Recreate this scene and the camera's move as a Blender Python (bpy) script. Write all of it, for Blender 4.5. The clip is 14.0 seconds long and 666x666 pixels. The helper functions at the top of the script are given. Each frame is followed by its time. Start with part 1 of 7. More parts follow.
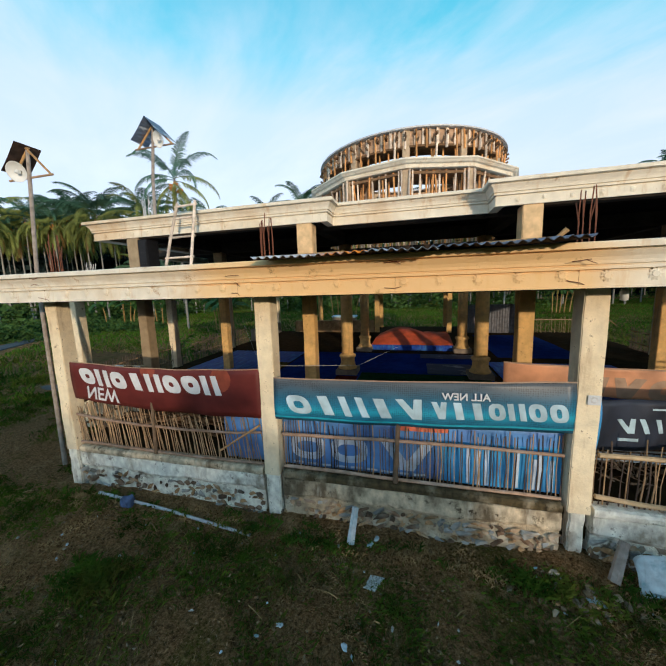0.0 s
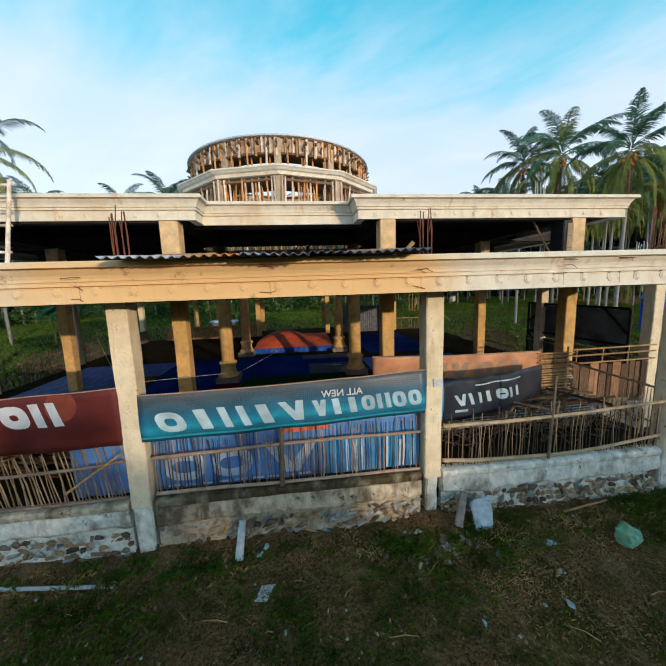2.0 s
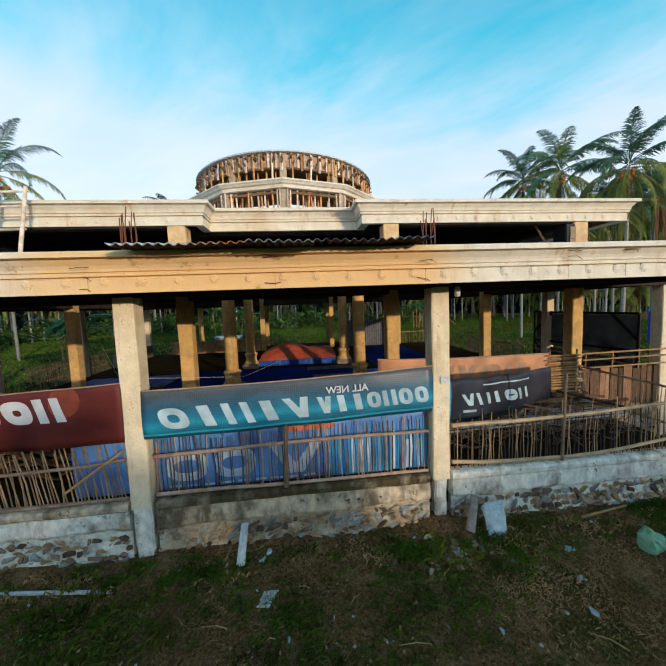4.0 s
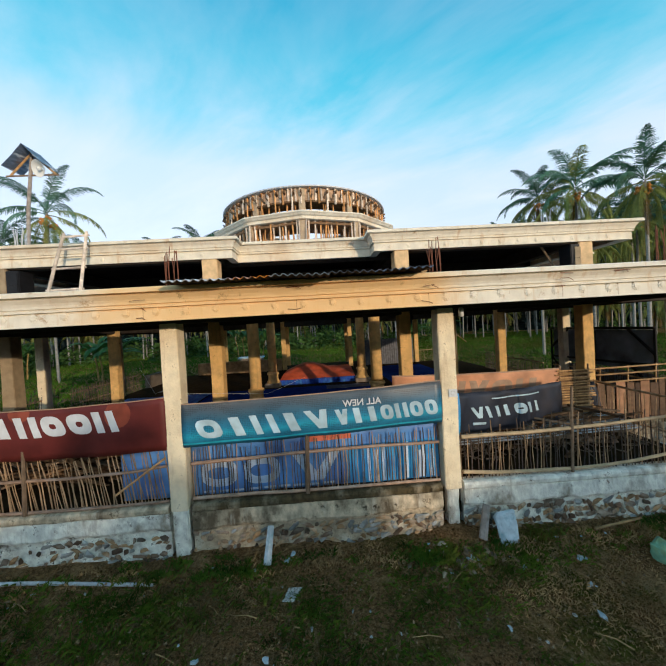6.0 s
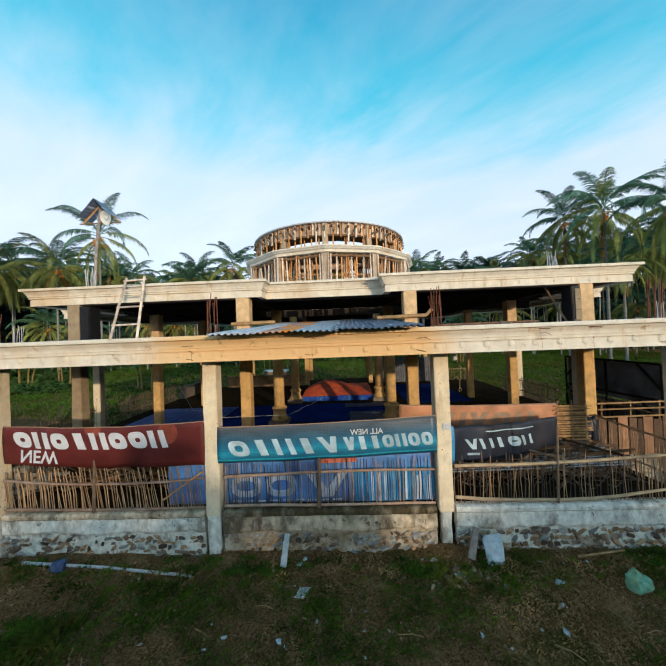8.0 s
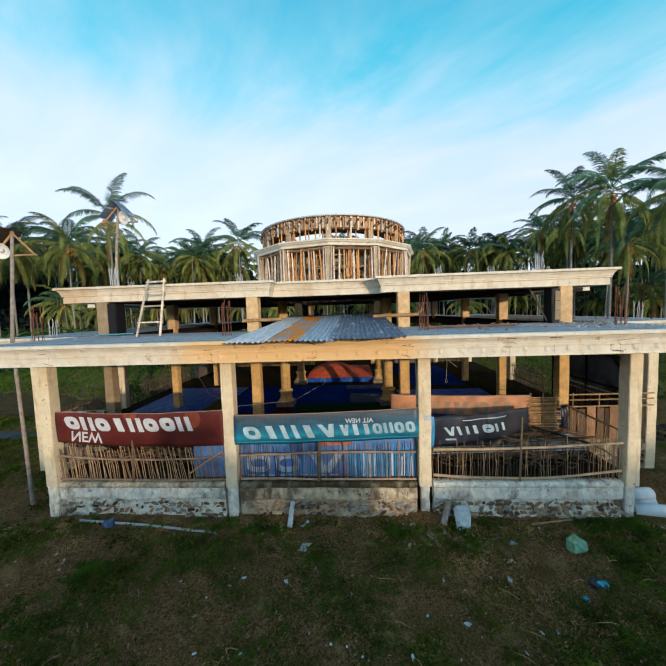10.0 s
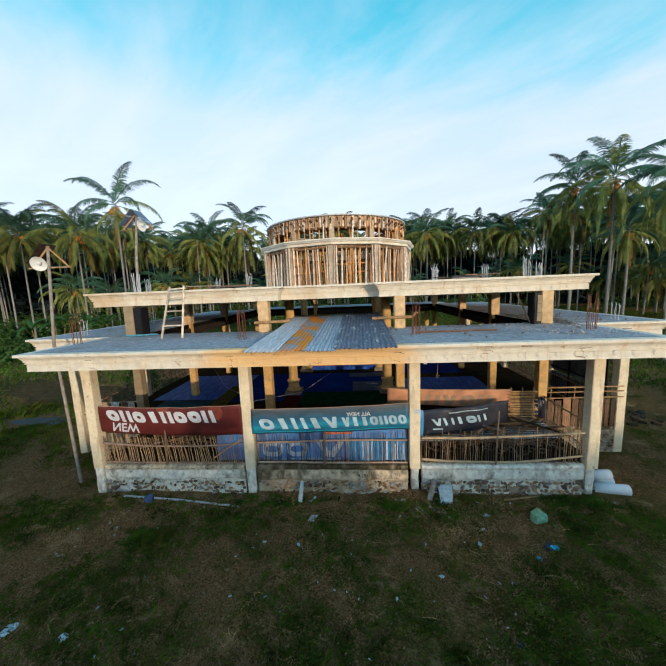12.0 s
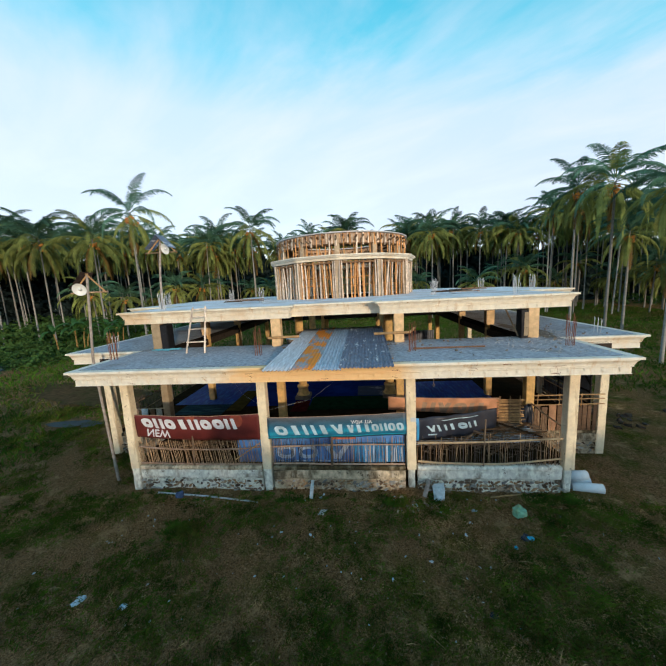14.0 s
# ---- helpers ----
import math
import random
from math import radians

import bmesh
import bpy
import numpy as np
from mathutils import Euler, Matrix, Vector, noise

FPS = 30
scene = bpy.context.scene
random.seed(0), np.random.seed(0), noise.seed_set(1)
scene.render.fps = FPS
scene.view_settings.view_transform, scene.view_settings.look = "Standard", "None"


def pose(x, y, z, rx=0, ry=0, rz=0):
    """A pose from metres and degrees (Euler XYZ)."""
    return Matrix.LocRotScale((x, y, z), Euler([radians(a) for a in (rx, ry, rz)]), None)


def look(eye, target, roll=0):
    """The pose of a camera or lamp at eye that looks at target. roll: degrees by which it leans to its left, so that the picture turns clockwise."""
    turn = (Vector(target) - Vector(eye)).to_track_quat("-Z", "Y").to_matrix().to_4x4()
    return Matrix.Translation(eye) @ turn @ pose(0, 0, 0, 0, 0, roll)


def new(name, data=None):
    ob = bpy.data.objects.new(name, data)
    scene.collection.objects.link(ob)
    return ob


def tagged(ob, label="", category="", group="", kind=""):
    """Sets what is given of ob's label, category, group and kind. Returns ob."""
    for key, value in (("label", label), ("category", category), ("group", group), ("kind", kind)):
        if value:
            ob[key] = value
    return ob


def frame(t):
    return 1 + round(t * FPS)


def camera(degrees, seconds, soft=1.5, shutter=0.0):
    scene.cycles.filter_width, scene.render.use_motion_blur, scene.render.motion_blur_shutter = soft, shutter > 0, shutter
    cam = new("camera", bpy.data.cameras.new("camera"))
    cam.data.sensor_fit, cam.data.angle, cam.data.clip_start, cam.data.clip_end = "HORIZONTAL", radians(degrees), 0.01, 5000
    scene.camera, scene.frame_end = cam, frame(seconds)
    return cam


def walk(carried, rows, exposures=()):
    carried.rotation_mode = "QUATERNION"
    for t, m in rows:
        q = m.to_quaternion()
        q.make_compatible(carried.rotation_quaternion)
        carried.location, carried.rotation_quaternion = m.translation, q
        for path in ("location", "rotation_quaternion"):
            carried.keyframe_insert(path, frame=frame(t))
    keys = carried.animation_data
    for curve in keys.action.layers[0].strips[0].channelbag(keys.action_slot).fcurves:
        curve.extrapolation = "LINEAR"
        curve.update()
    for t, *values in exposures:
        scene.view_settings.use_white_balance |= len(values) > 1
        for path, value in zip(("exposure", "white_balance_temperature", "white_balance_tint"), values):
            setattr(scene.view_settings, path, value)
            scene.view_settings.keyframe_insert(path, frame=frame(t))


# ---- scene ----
cam = camera(93.15, 14.0)
PATH = [
    (0, (-0.068, 0.412, 4.048), (-0.566, 2.327, 3.761), -1.81),
    (0.5, (0.003, 0.426, 4.117), (0.189, 2.402, 3.867), -1.73),
    (1, (0.074, 0.386, 4.160), (0.453, 2.339, 3.962), -1.63),
    (1.5, (0.052, 0.396, 4.126), (0.300, 2.367, 3.893), -1.51),
    (2, (0.009, 0.405, 4.057), (0.235, 2.371, 3.767), -1.82),
    (2.5, (-0.005, 0.421, 3.932), (0.207, 2.395, 3.697), -2.09),
    (3, (0.003, 0.418, 3.807), (0.206, 2.398, 3.615), -2.01),
    (5.5, (-0.038, 0.050, 3.667), (0.147, 2.039, 3.560), -3.12),
    (6, (0.004, -0.187, 3.722), (0.092, 1.811, 3.684), -3.30),
    (6.5, (0.053, -0.433, 3.818), (0.080, 1.567, 3.816), -3.13),
    (7, (0.151, -0.691, 3.960), (0.139, 1.308, 3.999), -2.14),
    (7.5, (0.229, -0.951, 4.128), (0.186, 1.048, 4.179), -2.44),
    (8, (0.278, -1.179, 4.305), (0.210, 0.820, 4.334), -2.16),
    (10.5, (0.557, -2.366, 5.144), (0.431, -0.380, 4.944), -2.03),
    (11, (0.581, -2.608, 5.329), (0.442, -0.629, 5.074), -2.11),
    (11.5, (0.614, -2.856, 5.566), (0.471, -0.878, 5.306), -1.99),
    (12, (0.652, -3.114, 5.776), (0.506, -1.137, 5.507), -2.28),
    (12.5, (0.694, -3.356, 5.982), (0.543, -1.380, 5.716), -2.53),
    (13, (0.727, -3.609, 6.196), (0.569, -1.634, 5.922), -2.92),
    (13.5, (0.781, -3.857, 6.410), (0.610, -1.886, 6.122), -3.04),
    (14, (0.807, -4.161, 6.606), (0.616, -2.192, 6.312), -2.95),
]
walk(cam, [(t, look(eye, target, roll)) for t, eye, target, roll in PATH], [(0, -0.05, 5740, 10), (14, -0.04, 5780, 10)])

# ---- sky and sun ----
SUN_EL, SUN_AZ = radians(8.5), radians(150)
to_sun = Vector((math.sin(SUN_AZ) * math.cos(SUN_EL), math.cos(SUN_AZ) * math.cos(SUN_EL), math.sin(SUN_EL)))
world = bpy.data.worlds.new("sky")
scene.world = world
world.use_nodes = True
wt = world.node_tree
wt.nodes.clear()


def wnode(kind):
    return wt.nodes.new(kind)


w_out = wnode("ShaderNodeOutputWorld")
w_bg = wnode("ShaderNodeBackground")
w_sky = wnode("ShaderNodeTexSky")
w_sky.sky_type, w_sky.sun_disc = "NISHITA", False
w_sky.sun_elevation, w_sky.sun_rotation = SUN_EL, SUN_AZ
w_co = wnode("ShaderNodeTexCoord")
w_sep = wnode("ShaderNodeSeparateXYZ")
w_ramp = wnode("ShaderNodeValToRGB")
w_map = wnode("ShaderNodeMapping")
w_div = wnode("ShaderNodeVectorMath")
w_div.operation = "DIVIDE"
w_add = wnode("ShaderNodeMath")
w_add.operation = "ADD"
w_cmb = wnode("ShaderNodeCombineXYZ")
w_noise = wnode("ShaderNodeTexNoise")
w_cr = wnode("ShaderNodeValToRGB")
w_mix = wnode("ShaderNodeMix")
w_mix.data_type = "RGBA"
w_mix2 = wnode("ShaderNodeMix")
w_mix2.data_type = "RGBA"
L = wt.links.new
L(w_co.outputs["Generated"], w_sep.inputs[0])
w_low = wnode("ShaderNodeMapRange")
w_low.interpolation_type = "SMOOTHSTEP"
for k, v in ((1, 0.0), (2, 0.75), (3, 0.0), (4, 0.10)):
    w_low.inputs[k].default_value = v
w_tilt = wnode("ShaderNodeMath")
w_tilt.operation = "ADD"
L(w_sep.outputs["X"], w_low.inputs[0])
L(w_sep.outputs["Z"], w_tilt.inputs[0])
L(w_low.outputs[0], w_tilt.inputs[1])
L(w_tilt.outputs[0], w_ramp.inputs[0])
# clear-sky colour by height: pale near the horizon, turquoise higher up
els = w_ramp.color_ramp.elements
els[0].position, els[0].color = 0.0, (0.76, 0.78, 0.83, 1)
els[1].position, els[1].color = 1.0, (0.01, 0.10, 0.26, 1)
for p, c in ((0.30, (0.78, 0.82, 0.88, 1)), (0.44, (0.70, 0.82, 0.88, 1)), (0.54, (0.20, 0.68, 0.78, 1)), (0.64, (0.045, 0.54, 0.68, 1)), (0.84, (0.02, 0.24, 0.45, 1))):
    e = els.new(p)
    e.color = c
# thin cloud sheet: direction projected on a level plane
L(w_sep.outputs["Z"], w_add.inputs[0])
w_add.inputs[1].default_value = 0.22
for i in range(3):
    L(w_add.outputs[0], w_cmb.inputs[i])
L(w_co.outputs["Generated"], w_div.inputs[0])
L(w_cmb.outputs[0], w_div.inputs[1])
L(w_div.outputs[0], w_map.inputs[0])
w_map.vector_type = "TEXTURE"
w_map.inputs["Scale"].default_value = (1.9, 0.95, 1.0)
w_map.inputs["Rotation"].default_value = (0, 0, radians(-33))
w_map.inputs["Location"].default_value = (0.9, 0.2, 0)
L(w_map.outputs[0], w_noise.inputs["Vector"])
w_noise.inputs["Scale"].default_value = 2.3
w_noise.inputs["Detail"].default_value = 9
w_noise.inputs["Distortion"].default_value = 0.35
w_noise.inputs["Roughness"].default_value = 0.58
L(w_noise.outputs["Fac"], w_cr.inputs[0])
w_cr.color_ramp.elements[0].position, w_cr.color_ramp.elements[0].color = 0.40, (0, 0, 0, 1)
w_cr.color_ramp.elements[1].position, w_cr.color_ramp.elements[1].color = 0.62, (0.9, 0.9, 0.9, 1)
# the cloud thins out towards the zenith
w_fade = wnode("ShaderNodeMapRange")
w_fade.inputs[1].default_value, w_fade.inputs[2].default_value = 0.42, 0.66
w_fade.inputs[3].default_value, w_fade.inputs[4].default_value = 1.0, 0.25
w_thin = wnode("ShaderNodeMath")
w_thin.operation = "MULTIPLY"
L(w_tilt.outputs[0], w_fade.inputs[0])
L(w_cr.outputs[0], w_thin.inputs[0])
L(w_fade.outputs[0], w_thin.inputs[1])
L(w_thin.outputs[0], w_mix.inputs[0])
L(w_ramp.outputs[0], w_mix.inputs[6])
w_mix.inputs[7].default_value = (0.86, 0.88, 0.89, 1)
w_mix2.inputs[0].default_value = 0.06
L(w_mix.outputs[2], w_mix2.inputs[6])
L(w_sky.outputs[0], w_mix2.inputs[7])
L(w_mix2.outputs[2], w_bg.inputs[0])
w_bg.inputs[1].default_value = 1.0
L(w_bg.outputs[0], w_out.inputs[0])

sun = new("sun", bpy.data.lights.new("sun", "SUN"))
sun.data.energy, sun.data.angle, sun.data.color = 2.78, radians(0.8), (1.0, 0.75, 0.48)
sun.matrix_world = look(to_sun * 60, (0, 0, 0))


# ---- materials ----
def material(name, colour, rough=0.8, metal=0.0, scale=6.0, spread=0.25, stain=None, stain_scale=1.2, stain_amount=0.5,
             bump=0.2, bump_scale=40.0, per_object=0.0, translucent=0.0, stretch=(1, 1, 1), stain_range=(0.48, 0.72), gloss=0.3, drip=None, grit=None, wash=None):
    """Base colour with fine grain, larger stains and a fine relief, in metres of the object's world place."""
    m = bpy.data.materials.new(name)
    m.use_nodes = True
    t = m.node_tree
    b = t.nodes["Principled BSDF"]
    b.inputs["Roughness"].default_value = rough
    b.inputs["Metallic"].default_value = metal
    b.inputs["Specular IOR Level"].default_value = gloss
    geo = t.nodes.new("ShaderNodeNewGeometry")
    mp = t.nodes.new("ShaderNodeMapping")
    mp.inputs["Scale"].default_value = stretch
    t.links.new(geo.outputs["Position"], mp.inputs[0])
    n1 = t.nodes.new("ShaderNodeTexNoise")
    n1.inputs["Scale"].default_value, n1.inputs["Detail"].default_value = scale, 6
    n2 = t.nodes.new("ShaderNodeTexNoise")
    n2.inputs["Scale"].default_value, n2.inputs["Detail"].default_value, n2.inputs["Roughness"].default_value = stain_scale, 5, 0.6
    n3 = t.nodes.new("ShaderNodeTexNoise")
    n3.inputs["Scale"].default_value, n3.inputs["Detail"].default_value = bump_scale, 4
    for n in (n1, n2, n3):
        t.links.new(mp.outputs[0], n.inputs["Vector"])
    r1 = t.nodes.new("ShaderNodeValToRGB")
    lo = [max(0.0, c * (1 - spread)) for c in colour]
    hi = [min(1.0, c * (1 + spread)) for c in colour]
    r1.color_ramp.elements[0].position, r1.color_ramp.elements[0].color = 0.3, (*lo, 1)
    r1.color_ramp.elements[1].position, r1.color_ramp.elements[1].color = 0.7, (*hi, 1)
    t.links.new(n1.outputs["Fac"], r1.inputs[0])
    out = r1.outputs[0]
    if stain:
        r2 = t.nodes.new("ShaderNodeValToRGB")
        r2.color_ramp.elements[0].position, r2.color_ramp.elements[0].color = stain_range[0], (0, 0, 0, 1)
        r2.color_ramp.elements[1].position, r2.color_ramp.elements[1].color = stain_range[1], (stain_amount,) * 3 + (1,)
        t.links.new(n2.outputs["Fac"], r2.inputs[0])
        mx = t.nodes.new("ShaderNodeMix")
        mx.data_type = "RGBA"
        t.links.new(r2.outputs[0], mx.inputs[0])
        t.links.new(out, mx.inputs[6])
        mx.inputs[7].default_value = (*stain, 1)
        out = mx.outputs[2]
    if drip:
        # narrow streaks run down by rain
        mp2 = t.nodes.new("ShaderNodeMapping")
        mp2.inputs["Scale"].default_value = (4.5, 4.5, 0.7)
        t.links.new(geo.outputs["Position"], mp2.inputs[0])
        n4 = t.nodes.new("ShaderNodeTexNoise")
        n4.inputs["Scale"].default_value, n4.inputs["Detail"].default_value, n4.inputs["Roughness"].default_value = 1.3, 6, 0.65
        t.links.new(mp2.outputs[0], n4.inputs["Vector"])
        r4 = t.nodes.new("ShaderNodeValToRGB")
        r4.color_ramp.elements[0].position, r4.color_ramp.elements[0].color = 0.56, (0, 0, 0, 1)
        r4.color_ramp.elements[1].position, r4.color_ramp.elements[1].color = 0.70, (0.65, 0.65, 0.65, 1)
        t.links.new(n4.outputs["Fac"], r4.inputs[0])
        mx4 = t.nodes.new("ShaderNodeMix")
        mx4.data_type = "RGBA"
        t.links.new(r4.outputs[0], mx4.inputs[0])
        t.links.new(out, mx4.inputs[6])
        mx4.inputs[7].default_value = (*drip, 1)
        out = mx4.outputs[2]
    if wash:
        # a wash of colour along a stretch of x, with a ragged edge: colour, x from, x to, amount
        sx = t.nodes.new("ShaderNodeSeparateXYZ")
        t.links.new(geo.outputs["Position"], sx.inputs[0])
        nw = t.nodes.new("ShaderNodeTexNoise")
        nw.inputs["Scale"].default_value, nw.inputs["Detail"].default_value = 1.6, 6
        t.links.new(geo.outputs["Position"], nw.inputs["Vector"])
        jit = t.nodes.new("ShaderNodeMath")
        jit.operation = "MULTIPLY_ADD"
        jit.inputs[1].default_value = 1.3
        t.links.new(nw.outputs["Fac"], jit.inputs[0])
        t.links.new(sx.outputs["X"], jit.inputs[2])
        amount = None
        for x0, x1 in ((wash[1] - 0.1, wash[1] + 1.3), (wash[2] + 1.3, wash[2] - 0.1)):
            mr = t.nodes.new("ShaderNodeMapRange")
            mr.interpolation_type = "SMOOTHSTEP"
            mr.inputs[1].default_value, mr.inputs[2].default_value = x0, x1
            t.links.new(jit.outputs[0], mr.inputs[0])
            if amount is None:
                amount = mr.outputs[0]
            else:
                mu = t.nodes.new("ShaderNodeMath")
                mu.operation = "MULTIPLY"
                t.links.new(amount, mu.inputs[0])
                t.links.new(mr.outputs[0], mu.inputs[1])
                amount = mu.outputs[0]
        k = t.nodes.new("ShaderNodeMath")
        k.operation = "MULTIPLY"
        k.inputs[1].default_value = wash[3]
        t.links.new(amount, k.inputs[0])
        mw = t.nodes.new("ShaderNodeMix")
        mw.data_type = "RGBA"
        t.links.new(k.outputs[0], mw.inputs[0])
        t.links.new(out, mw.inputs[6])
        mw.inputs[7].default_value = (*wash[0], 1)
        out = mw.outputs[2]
    if grit:
        # sharp dark flecks and pits: colour, size, share
        ng = t.nodes.new("ShaderNodeTexNoise")
        ng.inputs["Scale"].default_value, ng.inputs["Detail"].default_value, ng.inputs["Roughness"].default_value = grit[1], 8, 0.78
        t.links.new(geo.outputs["Position"], ng.inputs["Vector"])
        rg = t.nodes.new("ShaderNodeMapRange")
        rg.inputs[1].default_value, rg.inputs[2].default_value = 0.62 - grit[2] * 0.2, 0.70 - grit[2] * 0.16
        t.links.new(ng.outputs["Fac"], rg.inputs[0])
        mg = t.nodes.new("ShaderNodeMix")
        mg.data_type = "RGBA"
        t.links.new(rg.outputs[0], mg.inputs[0])
        t.links.new(out, mg.inputs[6])
        mg.inputs[7].default_value = (*grit[0], 1)
        out = mg.outputs[2]
    if per_object:
        info = t.nodes.new("ShaderNodeObjectInfo")
        hsv = t.nodes.new("ShaderNodeHueSaturation")
        mr = t.nodes.new("ShaderNodeMapRange")
        mr.inputs[3].default_value, mr.inputs[4].default_value = 1 - per_object, 1 + per_object
        t.links.new(info.outputs["Random"], mr.inputs[0])
        t.links.new(mr.outputs[0], hsv.inputs["Value"])
        t.links.new(out, hsv.inputs["Color"])
        out = hsv.outputs[0]
    t.links.new(out, b.inputs["Base Color"])
    if bump:
        bp = t.nodes.new("ShaderNodeBump")
        bp.inputs["Strength"].default_value, bp.inputs["Distance"].default_value = bump, 0.02
        t.links.new(n3.outputs["Fac"], bp.inputs["Height"])
        t.links.new(bp.outputs[0], b.inputs["Normal"])
    if translucent:
        tr = t.nodes.new("ShaderNodeBsdfTranslucent")
        t.links.new(out, tr.inputs[0])
        ms = t.nodes.new("ShaderNodeMixShader")
        ms.inputs[0].default_value = translucent
        t.links.new(b.outputs[0], ms.inputs[1])
        t.links.new(tr.outputs[0], ms.inputs[2])
        t.links.new(ms.outputs[0], t.nodes["Material Output"].inputs[0])
    return m


M = {}
M["rock"] = material("dark_rock", (0.045, 0.034, 0.024), 0.9, scale=6, spread=0.5, bump=0.6, per_object=0.4)
M["plaster"] = material("cream_plaster", (0.77, 0.70, 0.56), 0.85, scale=5, spread=0.10, stain=(0.56, 0.36, 0.16), stain_scale=0.5, stain_amount=0.5, stain_range=(0.52, 0.66), bump=0.25, bump_scale=30, drip=(0.55, 0.36, 0.17), grit=((0.42, 0.28, 0.14), 2.2, 0.05))
M["plaster_low"] = material("ochre_washed_plaster", (0.76, 0.71, 0.60), 0.85, scale=5, spread=0.10, stain=(0.60, 0.42, 0.22), stain_scale=0.6, stain_amount=0.4, stain_range=(0.54, 0.66), bump=0.25, bump_scale=30, drip=(0.58, 0.38, 0.18), grit=((0.40, 0.24, 0.10), 2.2, 0.05), wash=((0.82, 0.53, 0.22), -3.0, 2.0, 0.85))
M["column"] = material("column_concrete", (0.82, 0.70, 0.49), 0.88, scale=7, spread=0.12, stain=(0.58, 0.43, 0.25), stain_scale=2.2, stain_amount=0.4, bump=0.45, bump_scale=26, drip=(0.42, 0.28, 0.14), grit=((0.20, 0.14, 0.08), 7.0, 0.14))
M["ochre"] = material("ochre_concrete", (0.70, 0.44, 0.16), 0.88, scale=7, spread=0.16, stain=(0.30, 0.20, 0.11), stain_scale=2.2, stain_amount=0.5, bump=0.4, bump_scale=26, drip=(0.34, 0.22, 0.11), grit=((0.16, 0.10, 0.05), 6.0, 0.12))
M["stub"] = material("tan_stub_concrete", (0.71, 0.49, 0.26), 0.88, scale=7, spread=0.16, stain=(0.36, 0.24, 0.13), stain_scale=2.2, stain_amount=0.5, bump=0.4, bump_scale=26, drip=(0.40, 0.26, 0.13))
# darker buff: the shade on one second-row column is put into it
M["buff"] = material("shaded_buff_concrete", (0.34, 0.26, 0.16), 0.88, scale=7, spread=0.16, stain=(0.25, 0.17, 0.10), stain_scale=2.0, stain_amount=0.7, bump=0.35, bump_scale=26)
M["drum_concrete"] = material("drum_concrete", (0.48, 0.37, 0.25), 0.88, scale=7, spread=0.2, stain=(0.26, 0.17, 0.10), stain_scale=2.0, stain_amount=0.7, bump=0.35, bump_scale=26)
# beam concrete darkened: the shade under the roof is put into the colour
M["beam"] = material("shaded_beam_concrete", (0.05, 0.04, 0.032), 0.92, gloss=0.05, scale=5, spread=0.3, stain=(0.04, 0.03, 0.025), bump=0.4)
M["rough"] = material("rough_concrete", (0.22, 0.18, 0.14), 0.92, scale=5, spread=0.22, stain=(0.15, 0.13, 0.11), stain_scale=1.1, stain_amount=0.7, bump=0.5, bump_scale=22)
M["slab_pale"] = material("pale_slab_concrete", (0.80, 0.79, 0.79), 0.93, scale=4, spread=0.15, stain=(0.50, 0.34, 0.22), stain_scale=0.5, stain_amount=0.7, bump=0.4, bump_scale=18, grit=((0.28, 0.20, 0.14), 3.0, 0.12))
M["slab"] = material("slab_concrete", (0.37, 0.39, 0.42), 0.93, scale=9, spread=0.35, stain=(0.20, 0.165, 0.13), stain_scale=0.8, stain_amount=0.75, bump=0.5, bump_scale=18, grit=((0.12, 0.10, 0.085), 5.0, 0.16))
M["parapet"] = material("ochre_parapet", (0.40, 0.25, 0.12), 0.9, scale=5, spread=0.3, stain=(0.16, 0.10, 0.05), stain_scale=1.4, stain_amount=0.8, bump=0.4, drip=(0.18, 0.11, 0.06))
# near-black concrete, with the shade below the slabs put into its colour
M["soffit"] = material("shaded_soffit_concrete", (0.016, 0.013, 0.011), 0.95, gloss=0.02, scale=3, spread=0.25, stain=(0.03, 0.03, 0.03), stain_scale=0.9, stain_amount=0.6, bump=0.3)
M["plinth"] = material("plinth_plaster", (0.82, 0.78, 0.68), 0.92, scale=9, spread=0.25, stain=(0.16, 0.115, 0.06), stain_scale=1.6, stain_amount=0.9, bump=0.9, bump_scale=24, stretch=(1, 1, 0.7), stain_range=(0.53, 0.67), drip=(0.33, 0.25, 0.15), grit=((0.13, 0.09, 0.045), 6.0, 0.2))
M["plinth_brown"] = material("stained_plinth_plaster", (0.55, 0.45, 0.31), 0.92, scale=9, spread=0.4, stain=(0.09, 0.065, 0.035), stain_scale=1.8, stain_amount=0.9, bump=0.9, bump_scale=24, stretch=(1, 1, 0.7), stain_range=(0.46, 0.62), drip=(0.66, 0.60, 0.48), grit=((0.06, 0.042, 0.02), 6.0, 0.3))
M["moss"] = material("mossy_plaster", (0.075, 0.055, 0.025), 0.95, scale=11, spread=0.6, stain=(0.40, 0.33, 0.22), stain_scale=1.8, stain_amount=0.8, bump=0.9, bump_scale=22, stretch=(1, 1, 0.6), stain_range=(0.52, 0.66), grit=((0.03, 0.03, 0.01), 9.0, 0.3))
M["stone"] = material("rubble_stone", (0.14, 0.085, 0.05), 0.9, scale=9, spread=0.4, stain=(0.5, 0.45, 0.36), stain_scale=3.2, stain_amount=0.5, bump=0.6, bump_scale=25, per_object=0.5)
M["stone_tan"] = material("tan_stone", (0.30, 0.18, 0.085), 0.9, scale=9, spread=0.35, stain=(0.55, 0.5, 0.42), stain_scale=3, stain_amount=0.6, bump=0.6, bump_scale=25, per_object=0.35)
